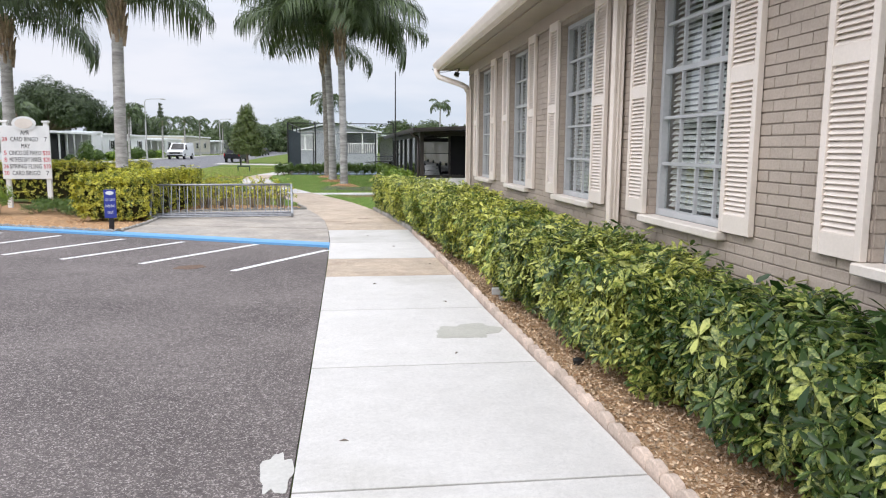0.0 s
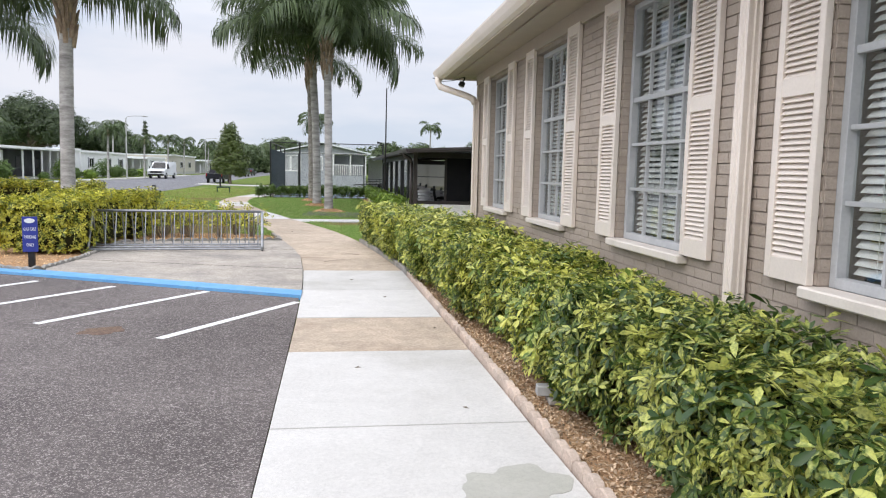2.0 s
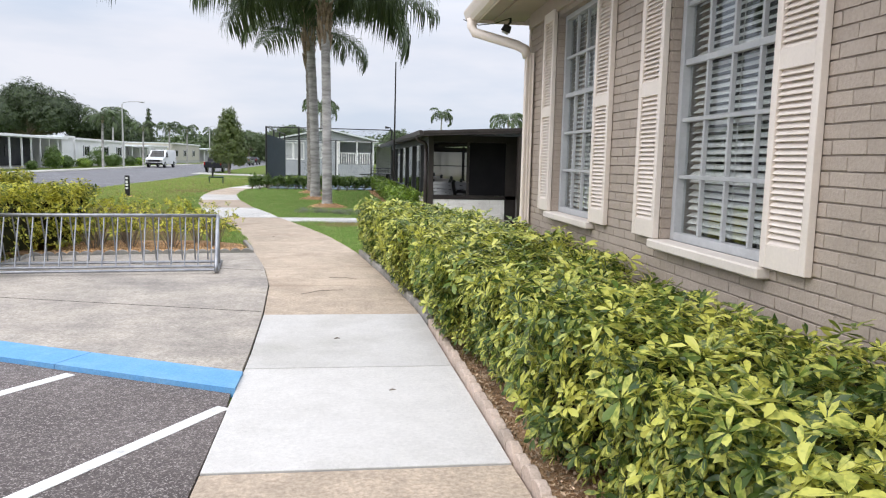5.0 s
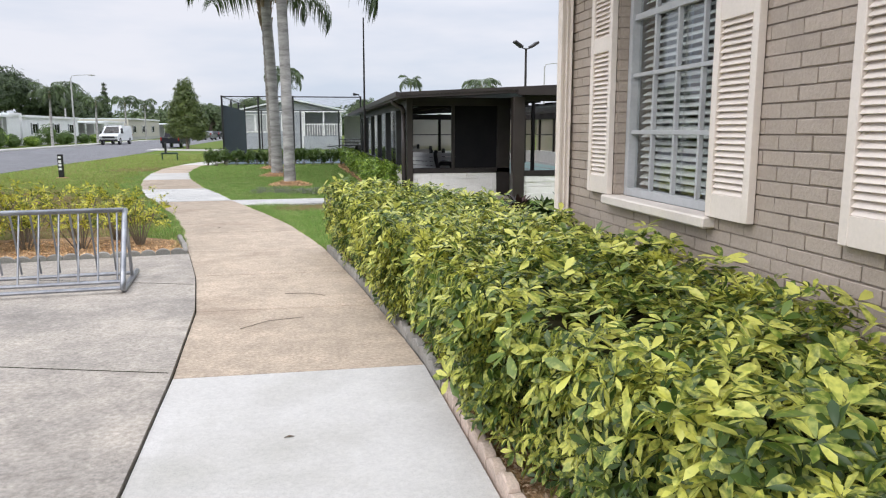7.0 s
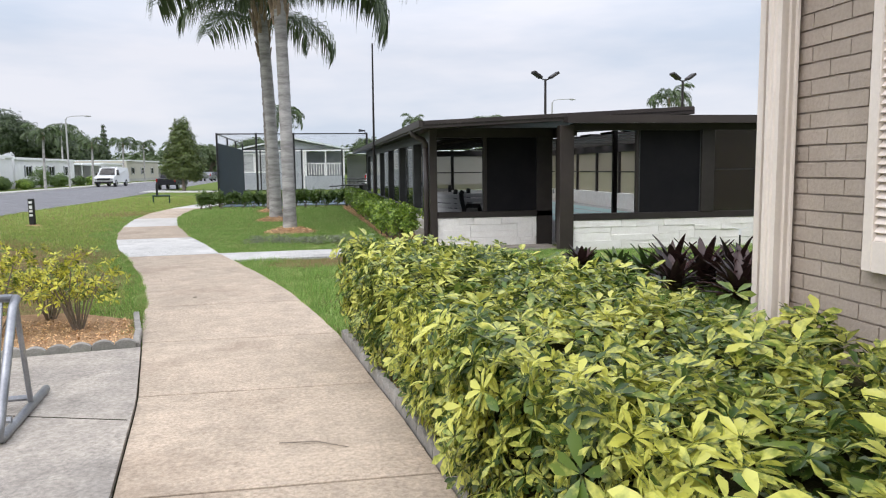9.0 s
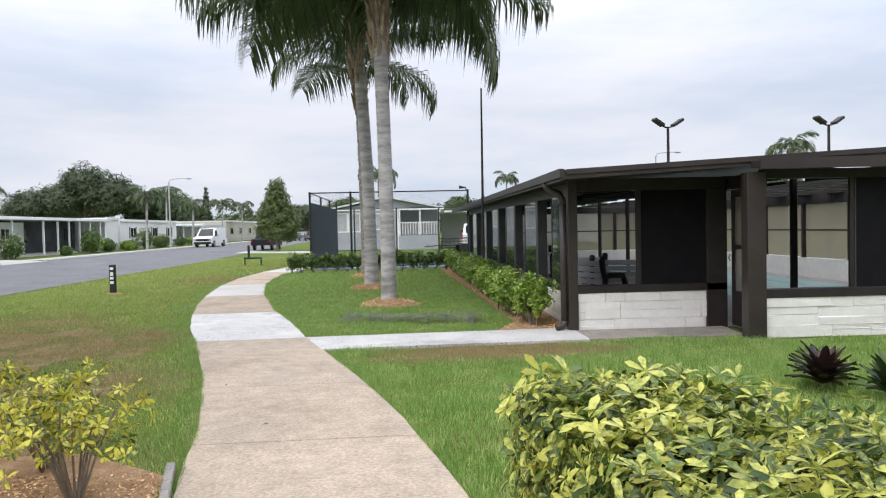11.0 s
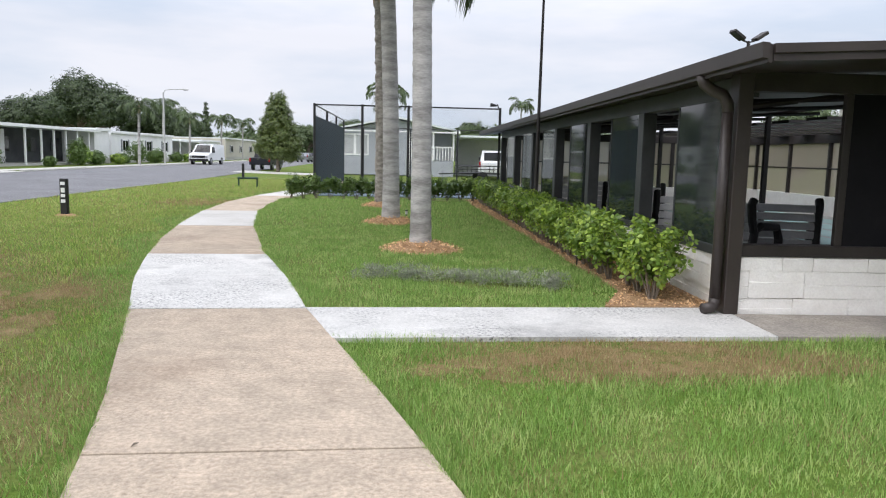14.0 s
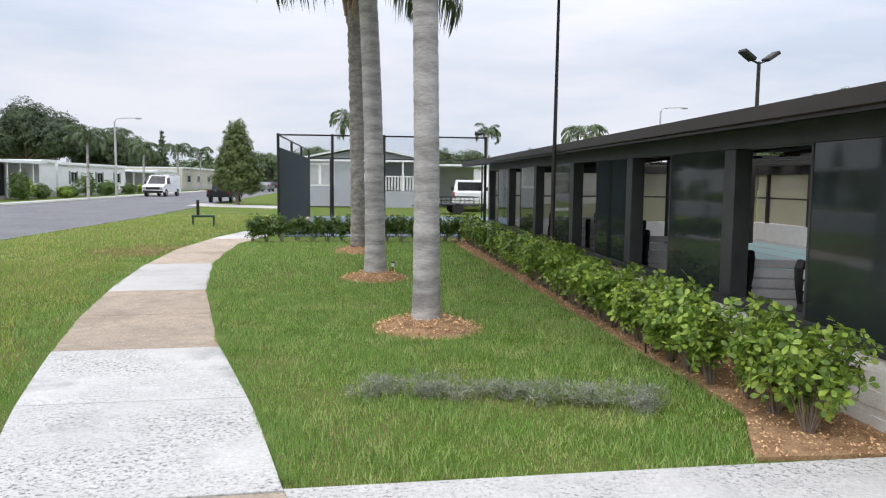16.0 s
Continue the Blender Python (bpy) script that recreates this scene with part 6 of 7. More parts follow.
# ---- inside the hall ----


def bench(x, y, turn):
    root = thing("slatted_bench", "grey slatted bench with black arms inside the hall", "bench", (x, y, 0.03), "benches in the hall", turn=turn)
    for s in (-0.50, 0.50):
        part("arm", tube([(s, 0.48, 0.0), (s, 0.50, 0.52), (s, 0.44, 0.66), (s, 0.12, 0.68), (s, 0.0, 0.62), (s, -0.05, 0.80), (s, -0.07, 0.94), (s, -0.03, 0.99)], 0.05, 8), M_black, root)
        part("leg", tube([(s, 0.02, 0.64), (s, -0.10, 0.0)], 0.05, 8), M_black, root)
    for k in range(5):
        part("back_slat", box(-0.47, 0.47, -0.03 - 0.014 * k, 0.0 - 0.014 * k, 0.42 + 0.105 * k, 0.51 + 0.105 * k, 0.008), M_bench, root)
    for k in range(4):
        part("seat_slat", box(-0.47, 0.47, 0.04 + 0.11 * k, 0.135 + 0.11 * k, 0.40, 0.43, 0.008), M_bench, root)
    return root


B0 = bench(4.62, 31.0, -22)
for x, y, a in ((4.15, 32.2, -18), (4.3, 35.4, -15), (4.35, 38.4, -20), (4.4, 41.4, -12), (3.95, 31.0, -60)):
    copy_thing(B0, pose(x, y, 0.03, 0, 0, a))


# ---- flag pole, court fence, court lamps ----
fp = thing("flag_pole", "thin dark bare metal pole beside the hall", "pole", (2.86, 37.3, 0))
part("shaft", tube([(0, 0, -0.1), (0, 0, 1.2), (0.02, 0, 5.2)], [0.045, 0.038, 0.022], 8), M_bronze, fp)
part("base", tube([(0, 0, -0.05), (0, 0, 0.25)], 0.07, 8), M_bronze, fp)

fence = thing("court_fence", "tall black chain-link fence round the sports court", "fence")
FX = [-3.0, -1.35, 0.25, 1.85, 3.45]
FY, FB, FH = 48.2, 60.0, 3.1
for i, x in enumerate(FX):
    if i != 3:
        part("post", tube([(x, FY, -0.1), (x, FY, FH + 0.04)], 0.045, 8), M_black, fence)
for y in (52.2, 56.1, FB):
    part("post", tube([(-3.0, y, -0.1), (-3.0, y, FH)], 0.045, 8), M_black, fence)
part("top_rail", tube([(-3.0, FB, FH), (-3.0, FY, FH), (3.45, FY, FH)], 0.028, 6), M_black, fence)
part("bottom_rail", tube([(-3.0, FB, 0.08), (-3.0, FY, 0.08), (3.45, FY, 0.08)], 0.02, 6), M_black, fence)
for x in (-2.0, 0.4, 2.8, 5.2, 7.6):
    part("back_post", tube([(x, FB, -0.1), (x, FB, 2.75)], 0.04, 6), M_black, fence)
part("back_rail", tube([(-3.0, FB, 2.75), (9.0, FB, 2.75)], 0.026, 6), M_black, fence)
part("windscreen", box(-2.975, -2.965, FY + 0.1, FB - 0.1, 0.1, 2.72), M_windscreen, fence, "dark windscreen cloth")
vs, ts, o = [], [], 0
for sgn in (-1, 1):
    c = -3.2
    while c < 6.6:
        a = np.array([-3.0 + c, 0.1]) if c > 0 else np.array([-3.0, 0.1 - c])
        tmax = min(3.45 - a[0], FH - a[1])
        if tmax > 0.05:
            b = a + tmax
            xs = (a[0], b[0]) if sgn > 0 else (0.45 - a[0], 0.45 - b[0])
            for dx in (-0.0022, 0.0022):
                vs += [(xs[0] + dx, FY, a[1]), (xs[1] + dx, FY, b[1])]
            vs += [(xs[0], FY + 0.004, a[1]), (xs[1], FY + 0.004, b[1])]
            ts += [(o, o + 1, o + 3), (o, o + 3, o + 2), (o + 2, o + 3, o + 5), (o + 2, o + 5, o + 4)]
            o += 6
        c += 0.085
tagged(link("chain_link", fast_mesh("chain_link", np.array(vs), np.array(ts), M_black), fence), "black chain-link wire")
cam_box = thing("fence_horn", "small black loudspeaker pair on the fence corner", "loudspeaker", (3.35, 48.2, 3.14))
part("horn", tube([(-0.25, 0, 0.10), (-0.02, 0, 0.08)], [0.07, 0.03], 8), M_black, cam_box)
part("bracket", tube([(0.05, 0, -0.05), (0.0, 0, 0.12)], 0.02, 6), M_black, cam_box)


def flood(x, y, h, turn):
    root = thing("court_light", "dark pole with two floodlight heads above the hall", "street lamp", (x, y, 0), "court lights", turn=turn)
    part("pole", tube([(0, 0, 0), (0, 0, h)], [0.07, 0.05], 8), M_bronze, root)
    part("crossbar", tube([(-0.32, 0, h + 0.06), (0, 0, h - 0.05), (0.32, 0, h + 0.06)], 0.03, 6), M_bronze, root)
    for s in (-1, 1):
        bm = box(-0.23, 0.23, -0.16, 0.16, -0.05, 0.06, 0.02)
        part("head", bm, M_bronze, root, m=pose(s * 0.40, 0, h + 0.16, 0, -s * 32, 0))
    return root


flood(10.8, 45.3, 5.2, 10)
flood(17.04, 45.3, 5.2, 10)


def street_lamp(x, y, h, label):
    root = thing("street_lamp", label, "street lamp", (x, y, 0), turn=0)
    part("pole", tube([(0, 0, -0.1), (0, 0, h - 0.3)], [0.11, 0.07], 8), M_pole_grey, root)
    part("arm", tube([(0, 0, h - 0.5), (0.15, 0, h - 0.1), (0.7, 0, h), (1.9, 0, h + 0.05)], 0.04, 6), M_pole_grey, root)
    part("head", tube([(1.8, 0, h + 0.03), (2.1, 0, h + 0.02), (2.5, 0, h)], [0.05, 0.11, 0.05], 8), M_pole_grey, root)


street_lamp(-24.2, 98, 7.4, "pale grey street lamp beyond the street")
street_lamp(25.4, 88, 8.4, "pale grey street lamp beyond the hall roof")
street_lamp(-26.4, 165, 7.4, "pale grey street lamp far along the street")

# ---- vehicles ----


def wheel(parent, x, y, r, w=0.22):
    t = part("wheel", tube([(x - w / 2, y, r), (x + w / 2, y, r)], r, 18), M_rubber, parent)
    for s in (-1, 1):
        part("rim", tube([(x + s * (w / 2 - 0.01), y, r), (x + s * (w / 2 + 0.012), y, r)], [r * 0.62, r * 0.55], 14), M_rim, t)
    return t


def vehicle(name, label, x, y, turn, side, roof_in, width, paint, windows, wheels, r, front, lights=True):
    """side: profile (y, z) of the body from nose to tail; windows: dark panes (y0, y1, z0, z1) on both sides."""
    root = thing(name, label, "car" if name == "car" else name.replace("_", " "), (x, y, -0.02), turn=turn)
    bm = bmesh.new()
    zs = [p[1] for p in side]
    zmax = max(zs)
    one, two = [], []
    for a, z in side:
        inset = roof_in * max(0, (z - 1.0) / max(0.01, zmax - 1.0))
        one.append(bm.verts.new((-width / 2 + inset, a, z)))
        two.append(bm.verts.new((width / 2 - inset, a, z)))
    bm.faces.new(one)
    bm.faces.new(two[::-1])
    n = len(side)
    for i in range(n):
        bm.faces.new((one[i], one[(i + 1) % n], two[(i + 1) % n], two[i]))
    bmesh.ops.bevel(bm, geom=list(bm.edges), offset=0.035, segments=2, affect="EDGES", profile=0.6)
    part("body", bm, paint, root)
    for y0, y1, z0, z1 in windows:
        for s in (-1, 1):
            i0, i1 = (roof_in * max(0, (z - 1.0) / max(0.01, zmax - 1.0)) for z in (z0, z1))
            xa, xb = s * (width / 2 - i0 + 0.012), s * (width / 2 - i1 + 0.012)
            bm = bmesh.new()
            q = [bm.verts.new(v) for v in ((xa, y0, z0), (xa, y1, z0), (xb, y1 - 0.04, z1), (xb, y0 + 0.10, z1))]
            bm.faces.new(q)
            bmesh.ops.solidify(bm, geom=bm.faces[:], thickness=0.01)
            part("side_window", bm, M_carglass, root)
    for w in wheels:
        for s in (-1, 1):
            wheel(root, s * (width / 2 - 0.10), w, r)
    (fy0, fz0), (fy1, fz1) = front["screen"]
    bm = bmesh.new()
    d = Vector((0, fz1 - fz0, -(fy1 - fy0))).normalized() * -0.016
    if d.y > 0:
        d = -d
    q = [bm.verts.new(v) for v in ((-width / 2 + 0.16, fy0 + d.y, fz0 + d.z + 0.02), (width / 2 - 0.16, fy0 + d.y, fz0 + d.z + 0.02), (width / 2 - 0.2 - roof_in, fy1 + d.y, fz1 + d.z), (-width / 2 + 0.2 + roof_in, fy1 + d.y, fz1 + d.z))]
    bm.faces.new(q)
    bmesh.ops.solidify(bm, geom=bm.faces[:], thickness=0.012)
    part("windscreen", bm, M_carglass, root)
    ny = side[0][0]
    part("bumper", box(-width / 2 + 0.05, width / 2 - 0.05, ny - 0.07, ny + 0.06, 0.38, 0.60, 0.03), M_rubber if paint is M_car_white else paint, root)
    part("grille", box(-width / 2 + 0.32, width / 2 - 0.32, ny - 0.02, ny + 0.03, 0.68, 0.92, 0.015), M_rubber, root)
    for s in (-1, 1):
        part("headlight", box(s * (width / 2 - 0.19) - 0.11, s * (width / 2 - 0.19) + 0.11, ny - 0.02, ny + 0.04, 0.68, 0.90, 0.02), M_rim, root)
        part("mirror", box(s * (width / 2 + 0.10) - 0.07, s * (width / 2 + 0.10) + 0.07, fy0 + 0.05, fy0 + 0.16, fz0 + 0.02, fz0 + 0.25, 0.02), M_rubber, root)
        ty = max(p[0] for p in side)
        part("tail_light", box(s * (width / 2 - 0.10) - 0.07, s * (width / 2 - 0.10) + 0.07, ty - 0.03, ty + 0.018, 0.80, 1.15, 0.01), M_lamp_red, root)
    return root


VAN = [(-2.8, 0.42), (-2.8, 0.98), (-2.65, 1.08), (-1.75, 1.22), (-1.05, 1.98), (-0.7, 2.06), (2.75, 2.06), (2.85, 1.9), (2.85, 0.42)]
PICK = [(-2.85, 0.45), (-2.85, 1.02), (-2.7, 1.10), (-1.35, 1.16), (-0.75, 1.78), (-0.5, 1.84), (0.85, 1.84), (1.05, 1.16), (2.9, 1.14), (2.9, 0.5)]
SEDAN = [(-2.2, 0.35), (-2.2, 0.72), (-2.0, 0.82), (-1.0, 0.92), (-0.35, 1.40), (0.9, 1.42), (1.55, 0.98), (2.2, 0.95), (2.25, 0.4)]
van = vehicle("van", "white cargo van parked along the street", -20.75, 101.0, -3, VAN, 0.12, 2.0, M_car_white, [(-1.55, -0.55, 1.22, 1.82)], (-1.9, 1.65), 0.37, {"screen": ((-1.75, 1.22), (-1.05, 1.98))})
bt = vehicle("pickup_truck", "black pickup truck parked beside the round tree", -11.2, 83.0, 178, PICK, 0.14, 1.98, M_car_black, [(-0.95, -0.05, 1.18, 1.72), (0.0, 0.85, 1.18, 1.72)], (-1.85, 1.75), 0.39, {"screen": ((-1.35, 1.16), (-0.75, 1.78))})
bt.matrix_basis = bt.matrix_basis @ Matrix.Scale(0.84, 4)
wt = vehicle("pickup_truck", "white pickup truck parked beyond the court fence", 6.0, 70.0, 172, PICK, 0.14, 1.98, M_car_white, [(-0.95, -0.05, 1.18, 1.72), (0.0, 0.85, 1.18, 1.72)], (-1.85, 1.75), 0.39, {"screen": ((-1.35, 1.16), (-0.75, 1.78))})
part("rear_window", box(-0.72, 0.72, 1.02, 1.04, 1.2, 1.72), M_carglass, wt)
part("tailgate", box(-0.85, 0.85, 2.905, 2.93, 0.62, 1.10, 0.01), M_car_white, wt)
vehicle("car", "grey car parked far down the street", -15.2, 135.0, 176, SEDAN, 0.16, 1.8, M_car_grey, [(-0.55, 0.2, 0.92, 1.34), (0.25, 1.05, 0.92, 1.34)], (-1.35, 1.35), 0.32, {"screen": ((-1.0, 0.92), (-0.35, 1.40))})
vehicle("car", "dark car parked far down the street", -15.8, 150.0, 176, SEDAN, 0.16, 1.8, M_car_black, [(-0.55, 0.2, 0.92, 1.34), (0.25, 1.05, 0.92, 1.34)], (-1.35, 1.35), 0.32, {"screen": ((-1.0, 0.92), (-0.35, 1.40))})
vehicle("car", "dark car under the carport of a white home", -31.5, 119.5, 90, SEDAN, 0.16, 1.8, M_car_grey, [(-0.55, 0.2, 0.92, 1.34), (0.25, 1.05, 0.92, 1.34)], (-1.35, 1.35), 0.32, {"screen": ((-1.0, 0.92), (-0.35, 1.40))})

tl = thing("utility_trailer", "low dark utility trailer with mesh sides beyond the court", "trailer", (4.4, 65.0, -0.03), turn=4)
part("bed", box(-1.3, 1.3, -0.75, 0.75, 0.46, 0.54, 0.01), M_black, tl)
for y in (-0.75, 0.75):
    part("side_rail", tube([(-1.3, y, 0.54), (-1.3, y, 0.92), (1.3, y, 0.92), (1.3, y, 0.54)], 0.025, 6), M_black, tl)
    part("mid_rail", tube([(-1.3, y, 0.72), (1.3, y, 0.72)], 0.015, 6), M_black, tl)
    for k in range(9):
        part("upright", tube([(-1.04 + 0.26 * k, y, 0.54), (-1.04 + 0.26 * k, y, 0.92)], 0.010, 5), M_black, tl)
for y in (-0.86, 0.86):
    part("wheel", tube([(0.1, y - 0.09, 0.30), (0.1, y + 0.09, 0.30)], 0.30, 16), M_rubber, tl)
part("tongue", tube([(-1.3, 0, 0.48), (-2.3, 0, 0.42)], 0.04, 6), M_black, tl)
part("jack", tube([(-2.1, 0, 0.0), (-2.1, 0, 0.62)], 0.03, 6), M_galv, tl)

# ---- homes along the street ----


def home_window(root, x, y, z, w, h, face):
    """A window with frame, panes and a sill on a wall that faces +x or -y."""
    wn_ = part("window", box(x, x + 0.06, y - w / 2, y + w / 2, z, z + h, 0.01) if face == "x" else box(x - w / 2, x + w / 2, y - 0.06, y, z, z + h, 0.01), M_siding_w, root)
    for s in (-1, 1):
        if face == "x":
            part("pane", box(x + 0.061, x + 0.072, y + s * w / 4 - w / 4 + 0.06, y + s * w / 4 + w / 4 - 0.06, z + 0.07, z + h - 0.07), M_carglass, wn_)
        else:
            part("pane", box(x + s * w / 4 - w / 4 + 0.09, x + s * w / 4 + w / 4 - 0.09, y - 0.072, y - 0.061, z + 0.10, z + h - 0.10), M_sash, wn_)


def street_home(label, y0, y1, wall_y, siding, posts, wins, z=0.12, h=3.0, depth=9.0, porch=None, fence_y=None):
    """A mobile home with a flat pale roof; from wall_y on it is closed, before it an open porch or carport."""
    root = thing("mobile_home", label, "house", (-29.0, 0, 0))
    part("wall", box(-depth, -0.05, wall_y, y1, z, z + h - 0.25, 0.01), siding, root)
    if wall_y - y0 > 0.5:
        # a dark porch colour paints the porch's shade onto this wall
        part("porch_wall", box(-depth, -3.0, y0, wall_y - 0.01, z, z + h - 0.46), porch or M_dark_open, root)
        part("slab", box(-3.0, 0.3, y0, wall_y - 0.01, -0.1, z), M_pale_kerb, root)
    part("roof", box(-depth - 0.2, 0.12, wall_y, y1 + 0.1, z + h - 0.25, z + h - 0.08, 0.02), M_roof_w, root)
    part("fascia", box(0.12, 0.17, wall_y, y1 + 0.1, z + h - 0.30, z + h - 0.04, 0.01), M_siding_w, root)
    if wall_y - y0 > 0.5:
        part("porch_roof", box(-depth - 0.2, 0.55, y0 - 0.2, wall_y - 0.01, z + h - 0.45, z + h - 0.33, 0.02), M_roof_w, root)
        part("porch_fascia", box(0.55, 0.62, y0 - 0.2, wall_y - 0.01, z + h - 0.50, z + h - 0.26, 0.01), M_siding_w, root)
        k = y0 + 2.2
        while k < wall_y - 2:
            part("dark_window", box(-3.0, -2.96, k, k + 1.6, z + 0.9, z + 2.1), M_carglass, root)
            k += 4.3
    for p in posts:
        part("post", box(0.2, 0.34, p - 0.07, p + 0.07, 0, z + h - 0.45, 0.01), M_siding_w, root)
    for wy, ww in wins:
        home_window(root, -0.05, wy, z + 1.05, ww, 1.15, "x")
        for s in (-1, 1):
            part("shutter", box(-0.05, 0.0, wy + s * (ww / 2 + 0.2) - 0.16, wy + s * (ww / 2 + 0.2) + 0.16, z + 1.0, z + 2.25), M_car_grey, root)
    part("skirt", box(-depth, 0.0, wall_y + 0.01, y1 - 0.01, -0.1, z + 0.35), M_pale_kerb, root)
    if fence_y:
        a, b = fence_y
        fp_ = part("porch_rail", box(0.2, 0.26, a, b, z + 1.0, z + 1.08), M_siding_w, root)
        k = a
        while k < b:
            part("picket", box(0.2, 0.25, k, k + 0.13, z + 0.05, z + 1.0), M_siding_w, fp_)
            k += 0.22
    return root


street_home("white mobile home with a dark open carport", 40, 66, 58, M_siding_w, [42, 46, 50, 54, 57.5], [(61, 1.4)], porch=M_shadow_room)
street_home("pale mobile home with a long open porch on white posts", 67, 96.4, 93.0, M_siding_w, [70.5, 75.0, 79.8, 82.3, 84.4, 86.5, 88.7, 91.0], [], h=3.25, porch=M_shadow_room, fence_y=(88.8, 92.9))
street_home("white mobile home with shuttered windows", 97, 116, 97, M_siding_w, [], [(100.5, 1.5), (107.5, 1.6), (113, 1.6)], h=3.1)
street_home("white mobile home with an open carport on posts", 117, 140, 128, M_siding_w, [118, 122, 126], [(131, 1.5), (137, 1.5)], h=2.85)
street_home("tan mobile home farther down the street", 143, 168, 143, M_siding_t, [], [(147, 1.5), (154, 1.5), (162, 1.5)], h=3.5)
street_home("white mobile home at the far end of the street", 171, 200, 182, M_siding_w, [172, 176, 180], [(187, 1.5), (194, 1.5)])
for a, b in ((41.0, 57.0), (67.3, 74.6)):
    hw = thing("half_wall", "low white half wall of a screened porch", "wall", (-28.9, 0, 0))
    part("panel", box(0, 0.1, a, b, 0.1, 0.95, 0.01), M_siding_w, hw)
    part("cap", box(-0.03, 0.13, a, b, 0.95, 1.0, 0.005), M_siding_w, hw)
inner = thing("porch_room", "pale wall with a window and lattice skirt on the open porch", "house wall", (-31.2, 0, 0))
part("wall", box(-0.6, 0, 75.6, 81.6, 0.6, 2.75), M_siding_w, inner)
home_window(inner, 0.0, 78.6, 1.35, 1.3, 0.9, "x")
part("lattice_backing", box(-0.02, 0.0, 76.0, 81.6, 0.1, 0.6), M_black, inner)
for k in range(16):
    for sgn in (-1, 1):
        part("lattice_strip", prism([(0.004, -0.03), (0.022, -0.03), (0.022, 0.03), (0.004, 0.03)], -0.33, 0.33), M_siding_w, inner, m=pose(0.012 if sgn > 0 else 0.030, 76.3 + 0.34 * k, 0.35, sgn * 45, 0, 0))

gh = thing("grey_house", "grey sided mobile home with a white railed porch behind the court", "house", (0, 74.0, 0))
part("wall", box(-4.5, 0.4, 0.0, 12, 0.0, 3.05, 0.01), M_siding_g, gh)
for k in range(19):
    part("siding_board", extrude_profile([(-0.004, 0.05 + k * 0.155), (-0.030, 0.05 + k * 0.155), (-0.012, 0.198 + k * 0.155), (-0.004, 0.198 + k * 0.155)], "x", -4.48, 0.38), M_siding_g, gh)
bm = bmesh.new()
for a, b in (((-4.9, 3.05), (-0.5, 3.95)), ((-0.5, 3.95), (3.9, 3.05))):
    q = [(a[0], a[1]), (b[0], b[1]), (b[0], b[1] + 0.12), (a[0], a[1] + 0.12)]
    one, two = [bm.verts.new((p[0], -0.5, p[1])) for p in q], [bm.verts.new((p[0], 12.3, p[1])) for p in q]
    bm.faces.new(one), bm.faces.new(two[::-1])
    for i in range(4):
        bm.faces.new((one[i], one[(i + 1) % 4], two[(i + 1) % 4], two[i]))
part("roof", bm, M_roof_w, gh)
bm = bmesh.new()
q = [(-4.5, 3.05), (3.5, 3.05), (-0.5, 3.87)]
one, two = [bm.verts.new((p[0], 0.01, p[1])) for p in q], [bm.verts.new((p[0], 0.2, p[1])) for p in q]
bm.faces.new(one), bm.faces.new(two[::-1])
for i in range(3):
    bm.faces.new((one[i], one[(i + 1) % 3], two[(i + 1) % 3], two[i]))
part("gable", bm, M_siding_g, gh)
home_window(gh, -3.4, 0.0, 1.35, 1.9, 1.5, "y")
home_window(gh, -0.9, 0.0, 1.5, 0.9, 1.3, "y")
for x in (-4.52, 0.30):
    part("corner_trim", box(x, x + 0.14, -0.045, -0.034, 0.0, 3.05), M_siding_w, gh)
part("rake_trim", box(-4.9, 3.9, -0.52, -0.505, 2.98, 3.08), M_siding_w, gh)
part("porch_wall", box(0.41, 3.5, 2.2, 12, 0.0, 3.0), M_siding_g, gh)
part("porch_floor", box(0.41, 3.5, -0.1, 2.19, -0.1, 1.05), M_siding_g, gh)
rail = part("porch_rail", box(0.45, 3.5, -0.1, -0.02, 1.98, 2.06), M_siding_w, gh)
for k in range(15):
    part("baluster", box(0.5 + k * 0.2, 0.57 + k * 0.2, -0.09, -0.03, 1.1, 1.98), M_siding_w, rail)
for x in (0.45, 2.0, 3.42):
    part("porch_post", box(x, x + 0.12, -0.12, 0.0, 1.05, 3.05), M_siding_w, gh)
cp = thing("carport", "white carport with posts beside the grey home", "carport", (0, 74.0, 0))
part("roof", box(3.9, 8.6, -0.8, 8, 2.72, 2.86, 0.02), M_roof_w, cp)
for x in (7.6, 8.3):
    part("post", box(x, x + 0.13, -0.6, -0.47, -0.1, 2.72), M_siding_w, cp)
part("back_wall", box(3.9, 7.4, 4.0, 4.1, -0.1, 2.7), M_dark_open, cp)
h2 = thing("mobile_home", "pale mobile home beyond the carport", "house", (12.5, 84, 0))
part("wall", box(-3.4, 6, 0, 10, 0, 3.0), M_siding_w, h2)
part("roof", box(-3.8, 6.4, -0.4, 10.4, 3.0, 3.2, 0.02), M_roof_w, h2)
home_window(h2, -1.6, 0, 1.2, 1.6, 1.3, "y")

